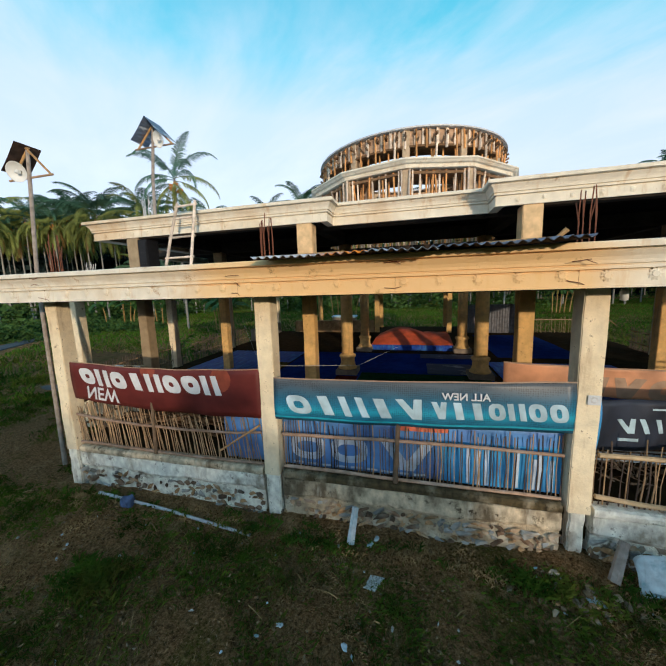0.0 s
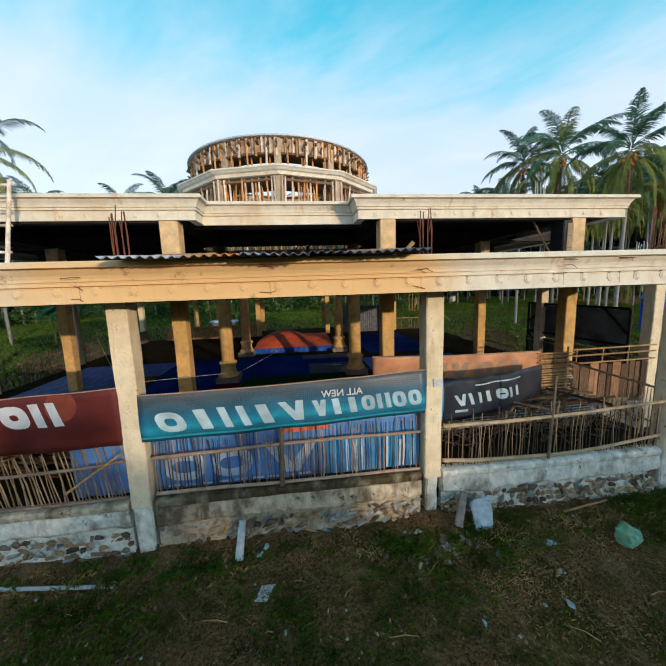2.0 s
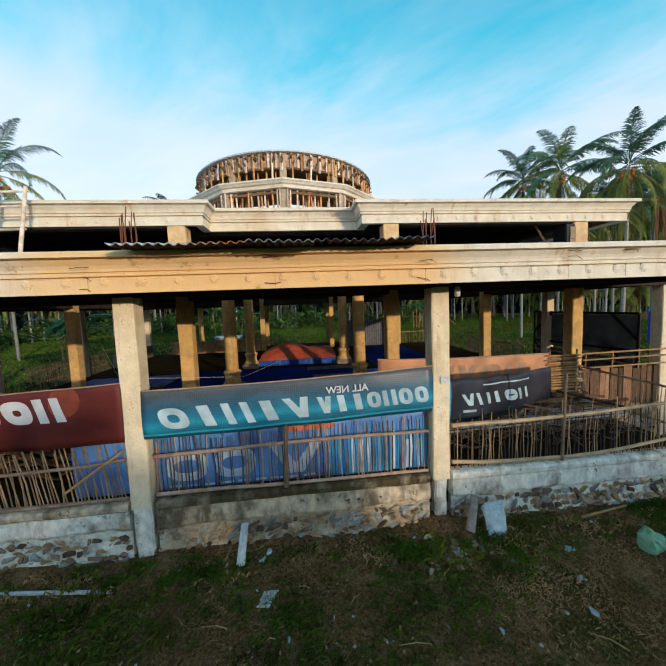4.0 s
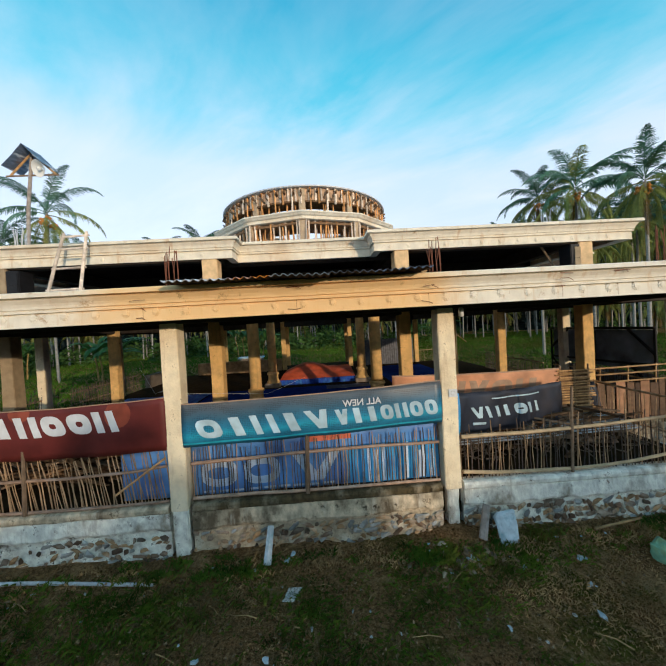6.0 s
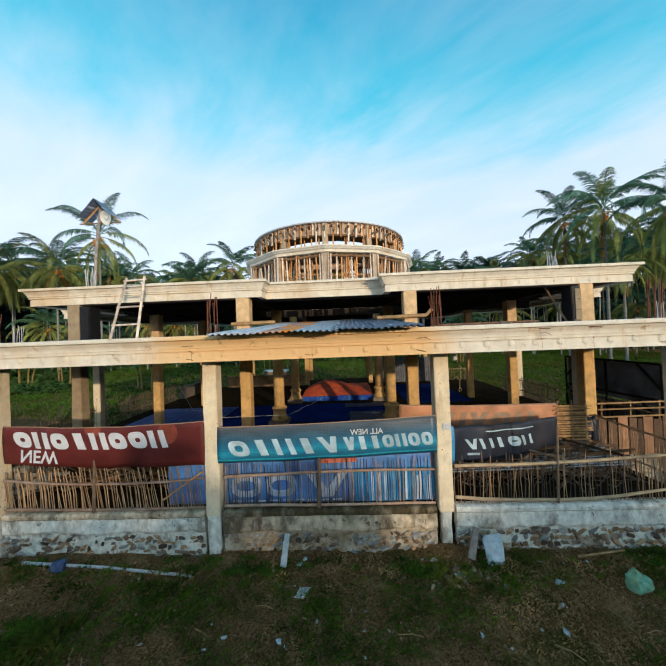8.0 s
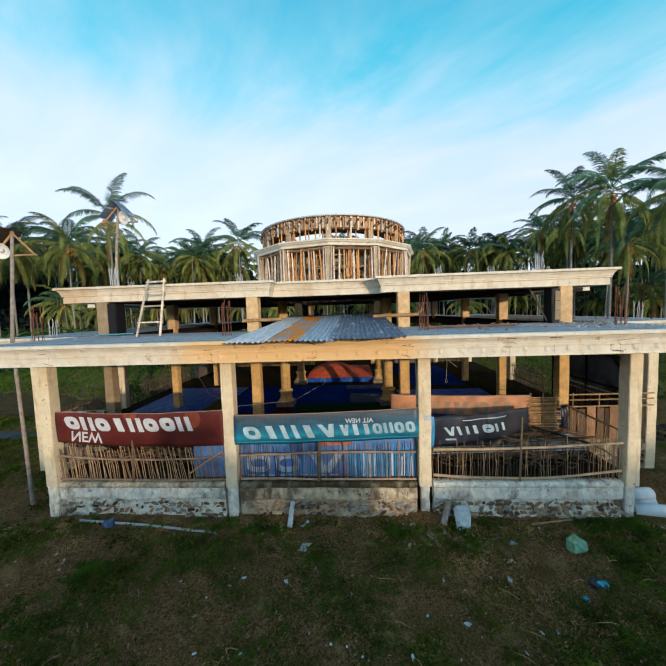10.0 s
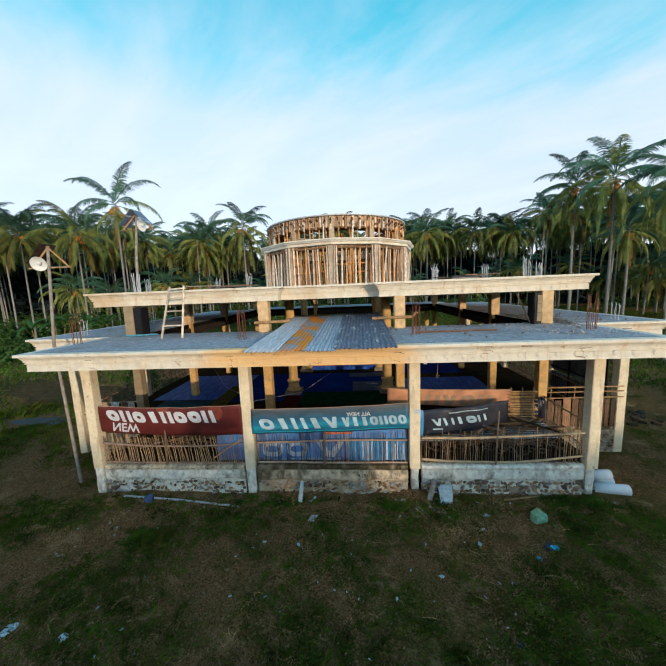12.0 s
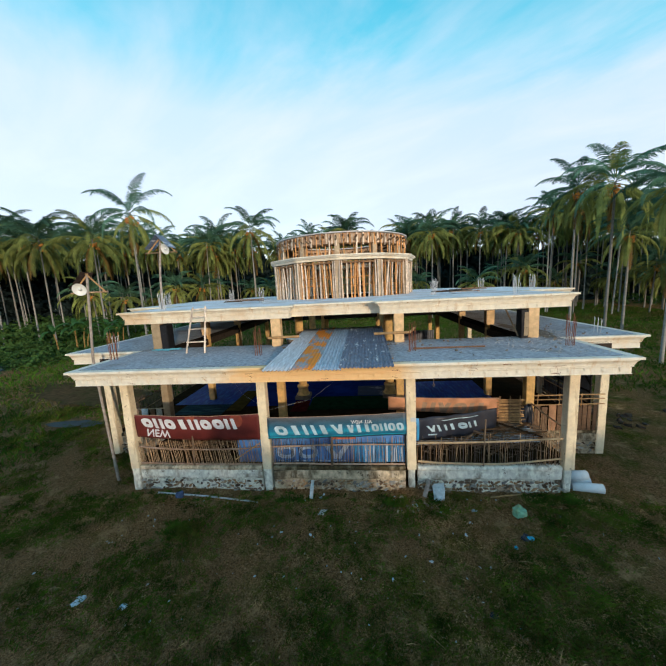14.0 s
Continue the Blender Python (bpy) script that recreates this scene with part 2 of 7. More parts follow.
M["stone_blue"] = material("bluish_stone", (0.27, 0.26, 0.235), 0.9, scale=9, spread=0.3, stain=(0.5, 0.5, 0.48), stain_scale=3, stain_amount=0.6, bump=0.6, bump_scale=25, per_object=0.4)
M["mortar"] = material("mortar", (0.80, 0.75, 0.64), 0.95, scale=9, spread=0.35, stain=(0.10, 0.07, 0.04), stain_scale=2.2, stain_amount=0.95, bump=1.0, bump_scale=16, stain_range=(0.52, 0.62), grit=((0.07, 0.05, 0.03), 9.0, 0.3))
M["mortar_dark"] = material("damp_mortar", (0.42, 0.34, 0.23), 0.95, scale=9, spread=0.45, stain=(0.62, 0.55, 0.42), stain_scale=2.6, stain_amount=0.85, bump=1.0, bump_scale=16, stain_range=(0.55, 0.64), grit=((0.05, 0.035, 0.02), 9.0, 0.32))
M["bamboo"] = material("bamboo", (0.38, 0.25, 0.14), 0.6, scale=9, spread=0.3, stain=(0.16, 0.11, 0.06), stain_scale=3, stain_amount=0.5, bump=0.2, per_object=0.35)
M["bamboo_dark"] = material("dark_bamboo", (0.075, 0.055, 0.045), 0.7, scale=9, spread=0.4, stain=(0.2, 0.14, 0.09), stain_scale=3, stain_amount=0.5, bump=0.2, per_object=0.5)
M["bamboo_gold"] = material("golden_bamboo", (0.42, 0.255, 0.11), 0.55, scale=9, spread=0.3, stain=(0.18, 0.1, 0.04), stain_scale=3, stain_amount=0.5, bump=0.2, per_object=0.25)
M["rail_wood"] = material("weathered_rail", (0.36, 0.235, 0.16), 0.75, scale=9, spread=0.3, stain=(0.5, 0.42, 0.36), stain_scale=2.5, stain_amount=0.6, bump=0.2, per_object=0.2)
M["rail_pale"] = material("pale_bamboo_rail", (0.46, 0.34, 0.20), 0.6, scale=6, spread=0.25, stain=(0.25, 0.15, 0.08), stain_scale=2.5, stain_amount=0.5, bump=0.15, per_object=0.15)
M["scrap"] = material("dark_scrap_timber", (0.13, 0.078, 0.042), 0.85, gloss=0.1, scale=10, spread=0.4, stain=(0.05, 0.03, 0.02), stain_scale=2.5, stain_amount=0.6, bump=0.3, per_object=0.7)
M["timber"] = material("old_timber", (0.20, 0.14, 0.09), 0.8, scale=10, spread=0.3, stain=(0.1, 0.07, 0.05), stain_scale=2.5, stain_amount=0.6, bump=0.3, per_object=0.3)
M["prop_gold"] = material("golden_prop_pole", (0.62, 0.31, 0.11), 0.7, scale=8, spread=0.3, stain=(0.3, 0.13, 0.05), stain_scale=2.5, stain_amount=0.4, bump=0.2, per_object=0.3)
M["tan_board"] = material("tan_formwork_board", (0.50, 0.34, 0.22), 0.8, scale=6, spread=0.3, stain=(0.25, 0.14, 0.09), stain_scale=2.0, stain_amount=0.6, bump=0.2)
M["prop"] = material("prop_pole", (0.66, 0.55, 0.44), 0.75, scale=8, spread=0.3, stain=(0.3, 0.18, 0.1), stain_scale=2.5, stain_amount=0.4, bump=0.2, per_object=0.35)
M["ply"] = material("formwork_board", (0.30, 0.16, 0.085), 0.8, scale=5, spread=0.3, stain=(0.15, 0.09, 0.06), stain_scale=1.5, stain_amount=0.6, bump=0.2, per_object=0.35)
M["rust"] = material("rusty_steel", (0.20, 0.075, 0.04), 0.75, metal=0.3, scale=20, spread=0.3, bump=0.2)
M["bar"] = material("pale_rebar", (0.55, 0.55, 0.55), 0.6, metal=0.2, scale=20, spread=0.2, bump=0.1)
M["zinc"] = material("zinc_sheet", (0.40, 0.50, 0.60), 0.45, metal=0.35, scale=7, spread=0.35, stain=(0.62, 0.66, 0.70), stain_scale=1.5, stain_amount=0.6, bump=0.05, per_object=0.18, stretch=(4, 0.5, 1))
M["zinc_rust"] = material("rusted_zinc_sheet", (0.33, 0.37, 0.42), 0.6, metal=0.35, scale=6, spread=0.2, stain=(0.76, 0.27, 0.025), stain_scale=1.5, stain_amount=1.0, bump=0.05, stretch=(1.8, 0.8, 1), stain_range=(0.43, 0.51))
M["zinc_pale"] = material("pale_zinc_sheet", (0.60, 0.64, 0.68), 0.5, metal=0.3, scale=7, spread=0.25, stain=(0.36, 0.36, 0.38), stain_scale=1.5, bump=0.05, stretch=(4, 0.5, 1))
M["zinc_old"] = material("tarnished_zinc_sheet", (0.15, 0.185, 0.25), 0.5, metal=0.3, scale=7, spread=0.4, stain=(0.75, 0.77, 0.78), stain_scale=2.6, stain_amount=0.9, bump=0.05, stretch=(3, 0.7, 1), stain_range=(0.58, 0.66), drip=(0.20, 0.12, 0.09))
# dark rusty tin, the shade under the sheets included in its colour
M["tin_under"] = material("shaded_rusty_tin", (0.05, 0.035, 0.028), 0.85, scale=8, spread=0.4, stain=(0.10, 0.05, 0.025), stain_scale=2.0, bump=0.1, gloss=0.1)
M["gate_sheet"] = material("dim_plastic_sheet", (0.15, 0.17, 0.21), 0.6, scale=1.2, spread=0.5, stain=(0.05, 0.06, 0.09), stain_scale=0.8, bump=0.05)
M["gate_panel"] = material("dark_slate_sheet", (0.13, 0.15, 0.18), 0.6, scale=1.5, spread=0.6, stain=(0.02, 0.025, 0.03), stain_scale=0.8, bump=0.05)
M["zinc_dark"] = material("aged_zinc_fence", (0.12, 0.125, 0.14), 0.6, metal=0.4, scale=6, spread=0.3, stain=(0.12, 0.1, 0.1), bump=0.05)
M["red_cloth"] = material("maroon_vinyl", (0.115, 0.02, 0.017), 0.5, scale=3, spread=0.3, stain=(0.15, 0.03, 0.02), stain_scale=0.8, stain_amount=0.5, bump=0.05)
M["red_spot"] = material("orange_print", (0.24, 0.055, 0.03), 0.5, scale=5, spread=0.25, bump=0.05)
M["white_print"] = material("white_print", (0.60, 0.62, 0.64), 0.5, scale=6, spread=0.12, bump=0.05)
M["cyan_print"] = material("cyan_print", (0.03, 0.28, 0.38), 0.5, scale=6, spread=0.2, bump=0.05)
M["silver_print"] = material("silver_print", (0.40, 0.53, 0.60), 0.45, scale=3, spread=0.35, bump=0.05)
M["blue_cloth"] = material("blue_vinyl", (0.11, 0.27, 0.60), 0.45, scale=2.2, spread=0.35, stain=(0.10, 0.12, 0.40), stain_scale=0.9, stain_amount=0.7, bump=0.05)
M["sky_cloth"] = material("sky_blue_print", (0.06, 0.30, 0.60), 0.45, scale=2.2, spread=0.35, stain=(0.04, 0.16, 0.48), stain_scale=1.2, stain_amount=0.7, bump=0.05)
M["pale_blue"] = material("pale_blue_print", (0.50, 0.60, 0.74), 0.5, scale=4, spread=0.25, stain=(0.22, 0.3, 0.55), stain_scale=3, bump=0.05)
M["coral_print"] = material("coral_print", (0.62, 0.17, 0.10), 0.5, scale=5, spread=0.35, bump=0.05)
M["orange_cloth"] = material("orange_vinyl", (0.56, 0.27, 0.14), 0.5, scale=2.5, spread=0.3, bump=0.05)
M["tan_print"] = material("tan_print", (0.36, 0.24, 0.16), 0.5, scale=5, spread=0.2, bump=0.05)
M["black_cloth"] = material("charcoal_vinyl", (0.025, 0.03, 0.045), 0.4, scale=2.5, spread=0.4, stain=(0.06, 0.04, 0.03), stain_scale=1, bump=0.05)
M["carpet_blue"] = material("blue_carpet", (0.009, 0.028, 0.17), 0.95, gloss=0.02, scale=4, spread=0.25, stain=(0.02, 0.06, 0.3), stain_scale=0.8, stain_amount=0.5, bump=0.3)
M["carpet_green"] = material("green_carpet", (0.007, 0.035, 0.014), 0.95, gloss=0.02, scale=4, spread=0.3, bump=0.3)
M["carpet_red"] = material("red_carpet", (0.07, 0.012, 0.012), 0.95, gloss=0.02, scale=4, spread=0.3, bump=0.3)
M["carpet_olive"] = material("olive_carpet", (0.09, 0.07, 0.018), 0.95, gloss=0.02, scale=4, spread=0.3, bump=0.3)
M["striped"] = material("dull_teal_stripes", (0.03, 0.075, 0.085), 0.8, gloss=0.05, scale=1.2, spread=0.5, stain=(0.012, 0.03, 0.06), stain_scale=3.0, stain_amount=0.9, bump=0.2, stretch=(0.3, 4, 1), stain_range=(0.49, 0.53))
M["printed_sheet"] = material("printed_dark_sheet", (0.014, 0.03, 0.075), 0.6, scale=2, spread=0.4, stain=(0.30, 0.33, 0.36), stain_scale=1.3, stain_amount=0.9, bump=0.1, stretch=(0.7, 2.2, 1), stain_range=(0.57, 0.61))
M["tarp_orange"] = material("orange_tarpaulin", (0.55, 0.10, 0.035), 0.55, scale=3, spread=0.25, bump=0.2, bump_scale=8)
M["tarp_blue"] = material("blue_tarpaulin", (0.012, 0.06, 0.36), 0.5, scale=3, spread=0.4, stain=(0.05, 0.19, 0.50), stain_scale=2.2, stain_amount=0.8, bump=0.3, bump_scale=8, stretch=(3, 0.6, 1), stain_range=(0.5, 0.62))
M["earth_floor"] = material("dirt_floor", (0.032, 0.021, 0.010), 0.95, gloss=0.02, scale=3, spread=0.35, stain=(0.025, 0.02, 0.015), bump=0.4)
M["dead_leaf"] = material("dead_leaf", (0.27, 0.165, 0.08), 0.8, scale=25, spread=0.7, stain=(0.36, 0.29, 0.2), stain_scale=9, stain_amount=0.6, bump=0, gloss=0.1)
M["bare_earth"] = material("bare_earth", (0.105, 0.062, 0.028), 0.95, scale=3, spread=0.4, stain=(0.045, 0.05, 0.012), stain_scale=0.5, stain_amount=0.9, bump=0.8, bump_scale=9, gloss=0.03)
M["lush"] = material("lush_grass", (0.055, 0.115, 0.011), 0.8, gloss=0.05, scale=0.3, spread=0.5, stain=(0.10, 0.075, 0.018), stain_scale=0.12, stain_amount=0.8, bump=0)
M["grass"] = material("grass_blade", (0.085, 0.122, 0.012), 0.8, scale=1.3, spread=0.7, stain=(0.17, 0.14, 0.03), stain_scale=0.7, stain_amount=0.9, bump=0, gloss=0.05)
M["straw"] = material("dry_straw", (0.44, 0.28, 0.12), 0.85, scale=2.5, spread=0.6, stain=(0.12, 0.07, 0.025), stain_scale=0.9, stain_amount=0.8, bump=0, gloss=0.05)
M["weed"] = material("weed_leaf", (0.08, 0.135, 0.014), 0.7, scale=3, spread=0.6, stain=(0.22, 0.17, 0.035), stain_scale=1.1, stain_amount=0.8, bump=0, gloss=0.1, translucent=0.2)
M["frond"] = material("palm_frond", (0.080, 0.175, 0.110), 0.6, gloss=0.12, scale=0.6, spread=0.5, stain=(0.09, 0.125, 0.03), stain_scale=0.4, stain_amount=0.6, bump=0, per_object=0.35, translucent=0.22)
M["frond_old"] = material("olive_palm_frond", (0.235, 0.27, 0.07), 0.6, gloss=0.12, scale=0.8, spread=0.5, stain=(0.07, 0.11, 0.03), stain_scale=0.5, stain_amount=0.8, bump=0, per_object=0.3, translucent=0.25)
M["frond_dry"] = material("dry_palm_frond", (0.16, 0.10, 0.025), 0.7, scale=1.0, spread=0.4, bump=0, translucent=0.2)
M["trunk"] = material("palm_trunk", (0.25, 0.245, 0.225), 0.9, scale=4, spread=0.3, stain=(0.17, 0.145, 0.12), stain_scale=2, bump=0.5, bump_scale=10, stretch=(1, 1, 3), per_object=0.3)
M["coconut"] = material("coconut", (0.55, 0.23, 0.04), 0.6, scale=10, spread=0.3, bump=0.1)
# leaf colour darkened and blued to hold the grove's shade and the haze
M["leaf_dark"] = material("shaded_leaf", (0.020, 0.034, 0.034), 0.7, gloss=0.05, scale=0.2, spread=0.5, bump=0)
M["leaf"] = material("shrub_leaf", (0.055, 0.108, 0.026), 0.6, gloss=0.1, scale=0.5, spread=0.5, bump=0, translucent=0.2)
M["banana"] = material("banana_leaf", (0.05, 0.13, 0.03), 0.5, scale=2, spread=0.4, bump=0, translucent=0.3)
M["banana_dry"] = material("dry_banana_stem", (0.26, 0.17, 0.055), 0.8, scale=4, spread=0.4, bump=0.2)
M["lamp_white"] = material("white_enamel", (0.75, 0.76, 0.74), 0.4, scale=6, spread=0.08, bump=0.02)
M["plastic_white"] = material("white_sacking", (0.56, 0.62, 0.64), 0.6, scale=9, spread=0.2, stain=(0.16, 0.32, 0.36), stain_scale=7, stain_amount=0.8, bump=0.3)
M["plastic_green"] = material("green_sacking", (0.20, 0.40, 0.26), 0.55, scale=9, spread=0.3, stain=(0.48, 0.44, 0.10), stain_scale=5, bump=0.3)
M["black"] = material("black_cabinet", (0.012, 0.012, 0.014), 0.6, scale=9, spread=0.3, bump=0.1)
M["brown_board"] = material("brown_cabinet", (0.115, 0.065, 0.035), 0.7, scale=12, spread=0.3, bump=0.1, per_object=0.5)
M["pipe"] = material("white_pipe", (0.66, 0.72, 0.75), 0.5, scale=5, spread=0.1, stain=(0.4, 0.42, 0.42), bump=0.05)
M["scrap_cyan"] = material("cyan_plastic", (0.06, 0.42, 0.62), 0.5, scale=9, spread=0.4, bump=0.2)
M["bundle_blue"] = material("faded_blue_plastic", (0.07, 0.10, 0.19), 0.6, scale=9, spread=0.4, bump=0.3)
M["woven"] = material("woven_sacking", (0.52, 0.50, 0.44), 0.8, scale=60, spread=0.6, stain=(0.2, 0.17, 0.12), stain_scale=40, stain_amount=0.7, bump=0.5, bump_scale=80)
M["bar_wood"] = material("pale_grey_log", (0.34, 0.29, 0.25), 0.9, scale=9, spread=0.3, stain=(0.16, 0.12, 0.09), stain_scale=5, bump=0.5)
M["wet"] = material("wet_concrete", (0.035, 0.04, 0.043), 0.5, scale=2, spread=0.4, stain=(0.05, 0.045, 0.02), stain_scale=0.9, stain_amount=0.8, bump=0.2)
M["pipe_grey"] = material("grey_pipe", (0.30, 0.34, 0.38), 0.5, scale=6, spread=0.2, stain=(0.12, 0.12, 0.12), stain_scale=3, bump=0.05, per_object=0.3)
M["gravel"] = material("rubble_crumbs", (0.42, 0.40, 0.37), 0.9, scale=12, spread=0.6, bump=0)
M["tank_blue"] = material("blue_plastic", (0.01, 0.05, 0.42), 0.4, scale=4, spread=0.15, bump=0.02)
M["iron"] = material("dark_iron", (0.012, 0.012, 0.013), 0.6, metal=0.4, scale=9, spread=0.3, bump=0.1)
M["rope"] = material("pale_rope", (0.45, 0.38, 0.27), 0.9, scale=30, spread=0.2, bump=0.2)
M["rope_blue"] = material("blue_rope", (0.12, 0.35, 0.45), 0.8, scale=30, spread=0.2, bump=0.1)


def ground_material():
    """Soil, moss-green turf and straw mixed at four scales."""
    m = bpy.data.materials.new("meadow_soil")
    m.use_nodes = True
    t = m.node_tree
    b = t.nodes["Principled BSDF"]
    b.inputs["Roughness"].default_value = 0.95
    b.inputs["Specular IOR Level"].default_value = 0.03
    geo = t.nodes.new("ShaderNodeNewGeometry")

    def nz(scale, detail, rough, lo, hi):
        n = t.nodes.new("ShaderNodeTexNoise")
        n.inputs["Scale"].default_value, n.inputs["Detail"].default_value, n.inputs["Roughness"].default_value = scale, detail, rough
        t.links.new(geo.outputs["Position"], n.inputs["Vector"])
        r = t.nodes.new("ShaderNodeMapRange")
        r.inputs[1].default_value, r.inputs[2].default_value = lo, hi
        t.links.new(n.outputs["Fac"], r.inputs[0])
        return r.outputs[0]

    def mix(fac, a, c):
        x = t.nodes.new("ShaderNodeMix")
        x.data_type = "RGBA"
        t.links.new(fac, x.inputs[0])
        for k, v in ((6, a), (7, c)):
            if isinstance(v, tuple):
                x.inputs[k].default_value = (*v, 1)
            else:
                t.links.new(v, x.inputs[k])
        return x.outputs[2]
    turf = mix(nz(16, 7, 0.78, 0.36, 0.68), (0.011, 0.016, 0.002), (0.175, 0.205, 0.022))
    soil = mix(nz(24, 7, 0.8, 0.36, 0.68), (0.042, 0.021, 0.008), (0.62, 0.35, 0.15))
    sep = t.nodes.new("ShaderNodeSeparateXYZ")
    t.links.new(geo.outputs["Position"], sep.inputs[0])
    # the soil is barer towards the building
    bare = t.nodes.new("ShaderNodeMapRange")
    for k, v in ((1, 1.2), (2, 5.0), (3, -0.16), (4, 0.28)):
        bare.inputs[k].default_value = v
    t.links.new(sep.outputs["Y"], bare.inputs[0])
    far = t.nodes.new("ShaderNodeMapRange")
    for k, v in ((1, 6.0), (2, 9.0), (3, 0.0), (4, -0.3)):
        far.inputs[k].default_value = v
    t.links.new(sep.outputs["Y"], far.inputs[0])
    side = t.nodes.new("ShaderNodeMapRange")
    for k, v in ((1, -3.5), (2, 3.0), (3, 0.25), (4, -0.12)):
        side.inputs[k].default_value = v
    t.links.new(sep.outputs["X"], side.inputs[0])
    total = nz(0.75, 7, 0.68, 0.35, 0.55)
    for more in (bare, far, side):
        plus = t.nodes.new("ShaderNodeMath")
        plus.operation = "ADD"
        plus.use_clamp = more is side
        t.links.new(total, plus.inputs[0])
        t.links.new(more.outputs[0], plus.inputs[1])
        total = plus.outputs[0]
    base = mix(total, turf, soil)
    straw = mix(nz(1.3, 9, 0.8, 0.54, 0.68), base, (0.60, 0.38, 0.18))
    out = mix(nz(48, 5, 0.8, 0.60, 0.70), straw, (0.70, 0.55, 0.36))
    t.links.new(out, b.inputs["Base Color"])
    n3 = t.nodes.new("ShaderNodeTexNoise")
    n3.inputs["Scale"].default_value, n3.inputs["Detail"].default_value, n3.inputs["Roughness"].default_value = 12, 8, 0.75
    t.links.new(geo.outputs["Position"], n3.inputs["Vector"])
    bp = t.nodes.new("ShaderNodeBump")
    bp.inputs["Strength"].default_value, bp.inputs["Distance"].default_value = 1.0, 0.25
    t.links.new(n3.outputs["Fac"], bp.inputs["Height"])
    t.links.new(bp.outputs[0], b.inputs["Normal"])
    return m


def honeycomb_print():
    """Vinyl print fading from brown through slate to a bright teal glow, bluer along x, under a fine honeycomb."""
    m = bpy.data.materials.new("teal_honeycomb_vinyl")
    m.use_nodes = True
    t = m.node_tree
    b = t.nodes["Principled BSDF"]
    b.inputs["Roughness"].default_value = 0.42
    geo = t.nodes.new("ShaderNodeNewGeometry")
    sep = t.nodes.new("ShaderNodeSeparateXYZ")
    t.links.new(geo.outputs["Position"], sep.inputs[0])
    nz = t.nodes.new("ShaderNodeTexNoise")
    nz.inputs["Scale"].default_value, nz.inputs["Detail"].default_value = 1.4, 5
    t.links.new(geo.outputs["Position"], nz.inputs["Vector"])
    lift = t.nodes.new("ShaderNodeMath")
    lift.operation = "MULTIPLY_ADD"
    lift.inputs[1].default_value = -0.035
    t.links.new(sep.outputs["X"], lift.inputs[0])
    t.links.new(sep.outputs["Z"], lift.inputs[2])
    jit = t.nodes.new("ShaderNodeMath")
    jit.operation = "MULTIPLY_ADD"
    jit.inputs[1].default_value = 0.16
    t.links.new(nz.outputs["Fac"], jit.inputs[0])
    t.links.new(lift.outputs[0], jit.inputs[2])
    mr = t.nodes.new("ShaderNodeMapRange")
    mr.inputs[1].default_value, mr.inputs[2].default_value = 2.0, 2.82
    t.links.new(jit.outputs[0], mr.inputs[0])
    ramp = t.nodes.new("ShaderNodeValToRGB")
    e = ramp.color_ramp.elements
    e[0].position, e[0].color = 0.0, (0.012, 0.07, 0.13, 1)
    e[1].position, e[1].color = 1.0, (0.11, 0.085, 0.065, 1)
    for p, c in ((0.16, (0.015, 0.12, 0.20, 1)), (0.27, (0.025, 0.24, 0.35, 1)), (0.40, (0.02, 0.14, 0.24, 1)), (0.55, (0.022, 0.09, 0.15, 1)), (0.76, (0.05, 0.07, 0.09, 1))):
        x = e.new(p)
        x.color = c
    t.links.new(mr.outputs[0], ramp.inputs[0])
    vor = t.nodes.new("ShaderNodeTexVoronoi")
    vor.inputs["Scale"].default_value, vor.inputs["Randomness"].default_value = 34, 0.25
    t.links.new(geo.outputs["Position"], vor.inputs["Vector"])
    dots = t.nodes.new("ShaderNodeMapRange")
    dots.inputs[1].default_value, dots.inputs[2].default_value, dots.inputs[3].default_value, dots.inputs[4].default_value = 0.25, 0.5, 0.7, 1.35
    t.links.new(vor.outputs["Distance"], dots.inputs[0])
    hsv = t.nodes.new("ShaderNodeHueSaturation")
    t.links.new(dots.outputs[0], hsv.inputs["Value"])
    t.links.new(ramp.outputs[0], hsv.inputs["Color"])
    t.links.new(hsv.outputs[0], b.inputs["Base Color"])
    return m


M["teal_cloth"] = honeycomb_print()
M["ground"] = ground_material()
M["road"] = material("asphalt", (0.09, 0.095, 0.10), 0.9, scale=5, spread=0.25, bump=0.3)

# ---- mesh helpers ----
rnd = random.Random(11)


def mesh_object(name, bm, mat, smooth=False):
    me = bpy.data.meshes.new(name)
    bmesh.ops.recalc_face_normals(bm, faces=bm.faces)
    bm.to_mesh(me)
    bm.free()
    for mt in mat if isinstance(mat, (list, tuple)) else [mat]:
        me.materials.append(mt)
    if smooth:
        for p in me.polygons:
            p.use_smooth = True
    return new(name, me)


def part(name, bm, mat, parent, label="", smooth=False):
    ob = mesh_object(name, bm, mat, smooth)
    ob.parent = parent
    if label:
        tagged(ob, label)
    return ob


def shared(name, me, parent, m=None):
    ob = new(name, me)
    ob.parent = parent
    if m is not None:
        ob.matrix_basis = m
    return ob


def empty(name, at=(0, 0, 0), **tags):
    ob = new(name)
    ob.location = at
    ob.empty_display_size = 0.1
    return tagged(ob, **tags)


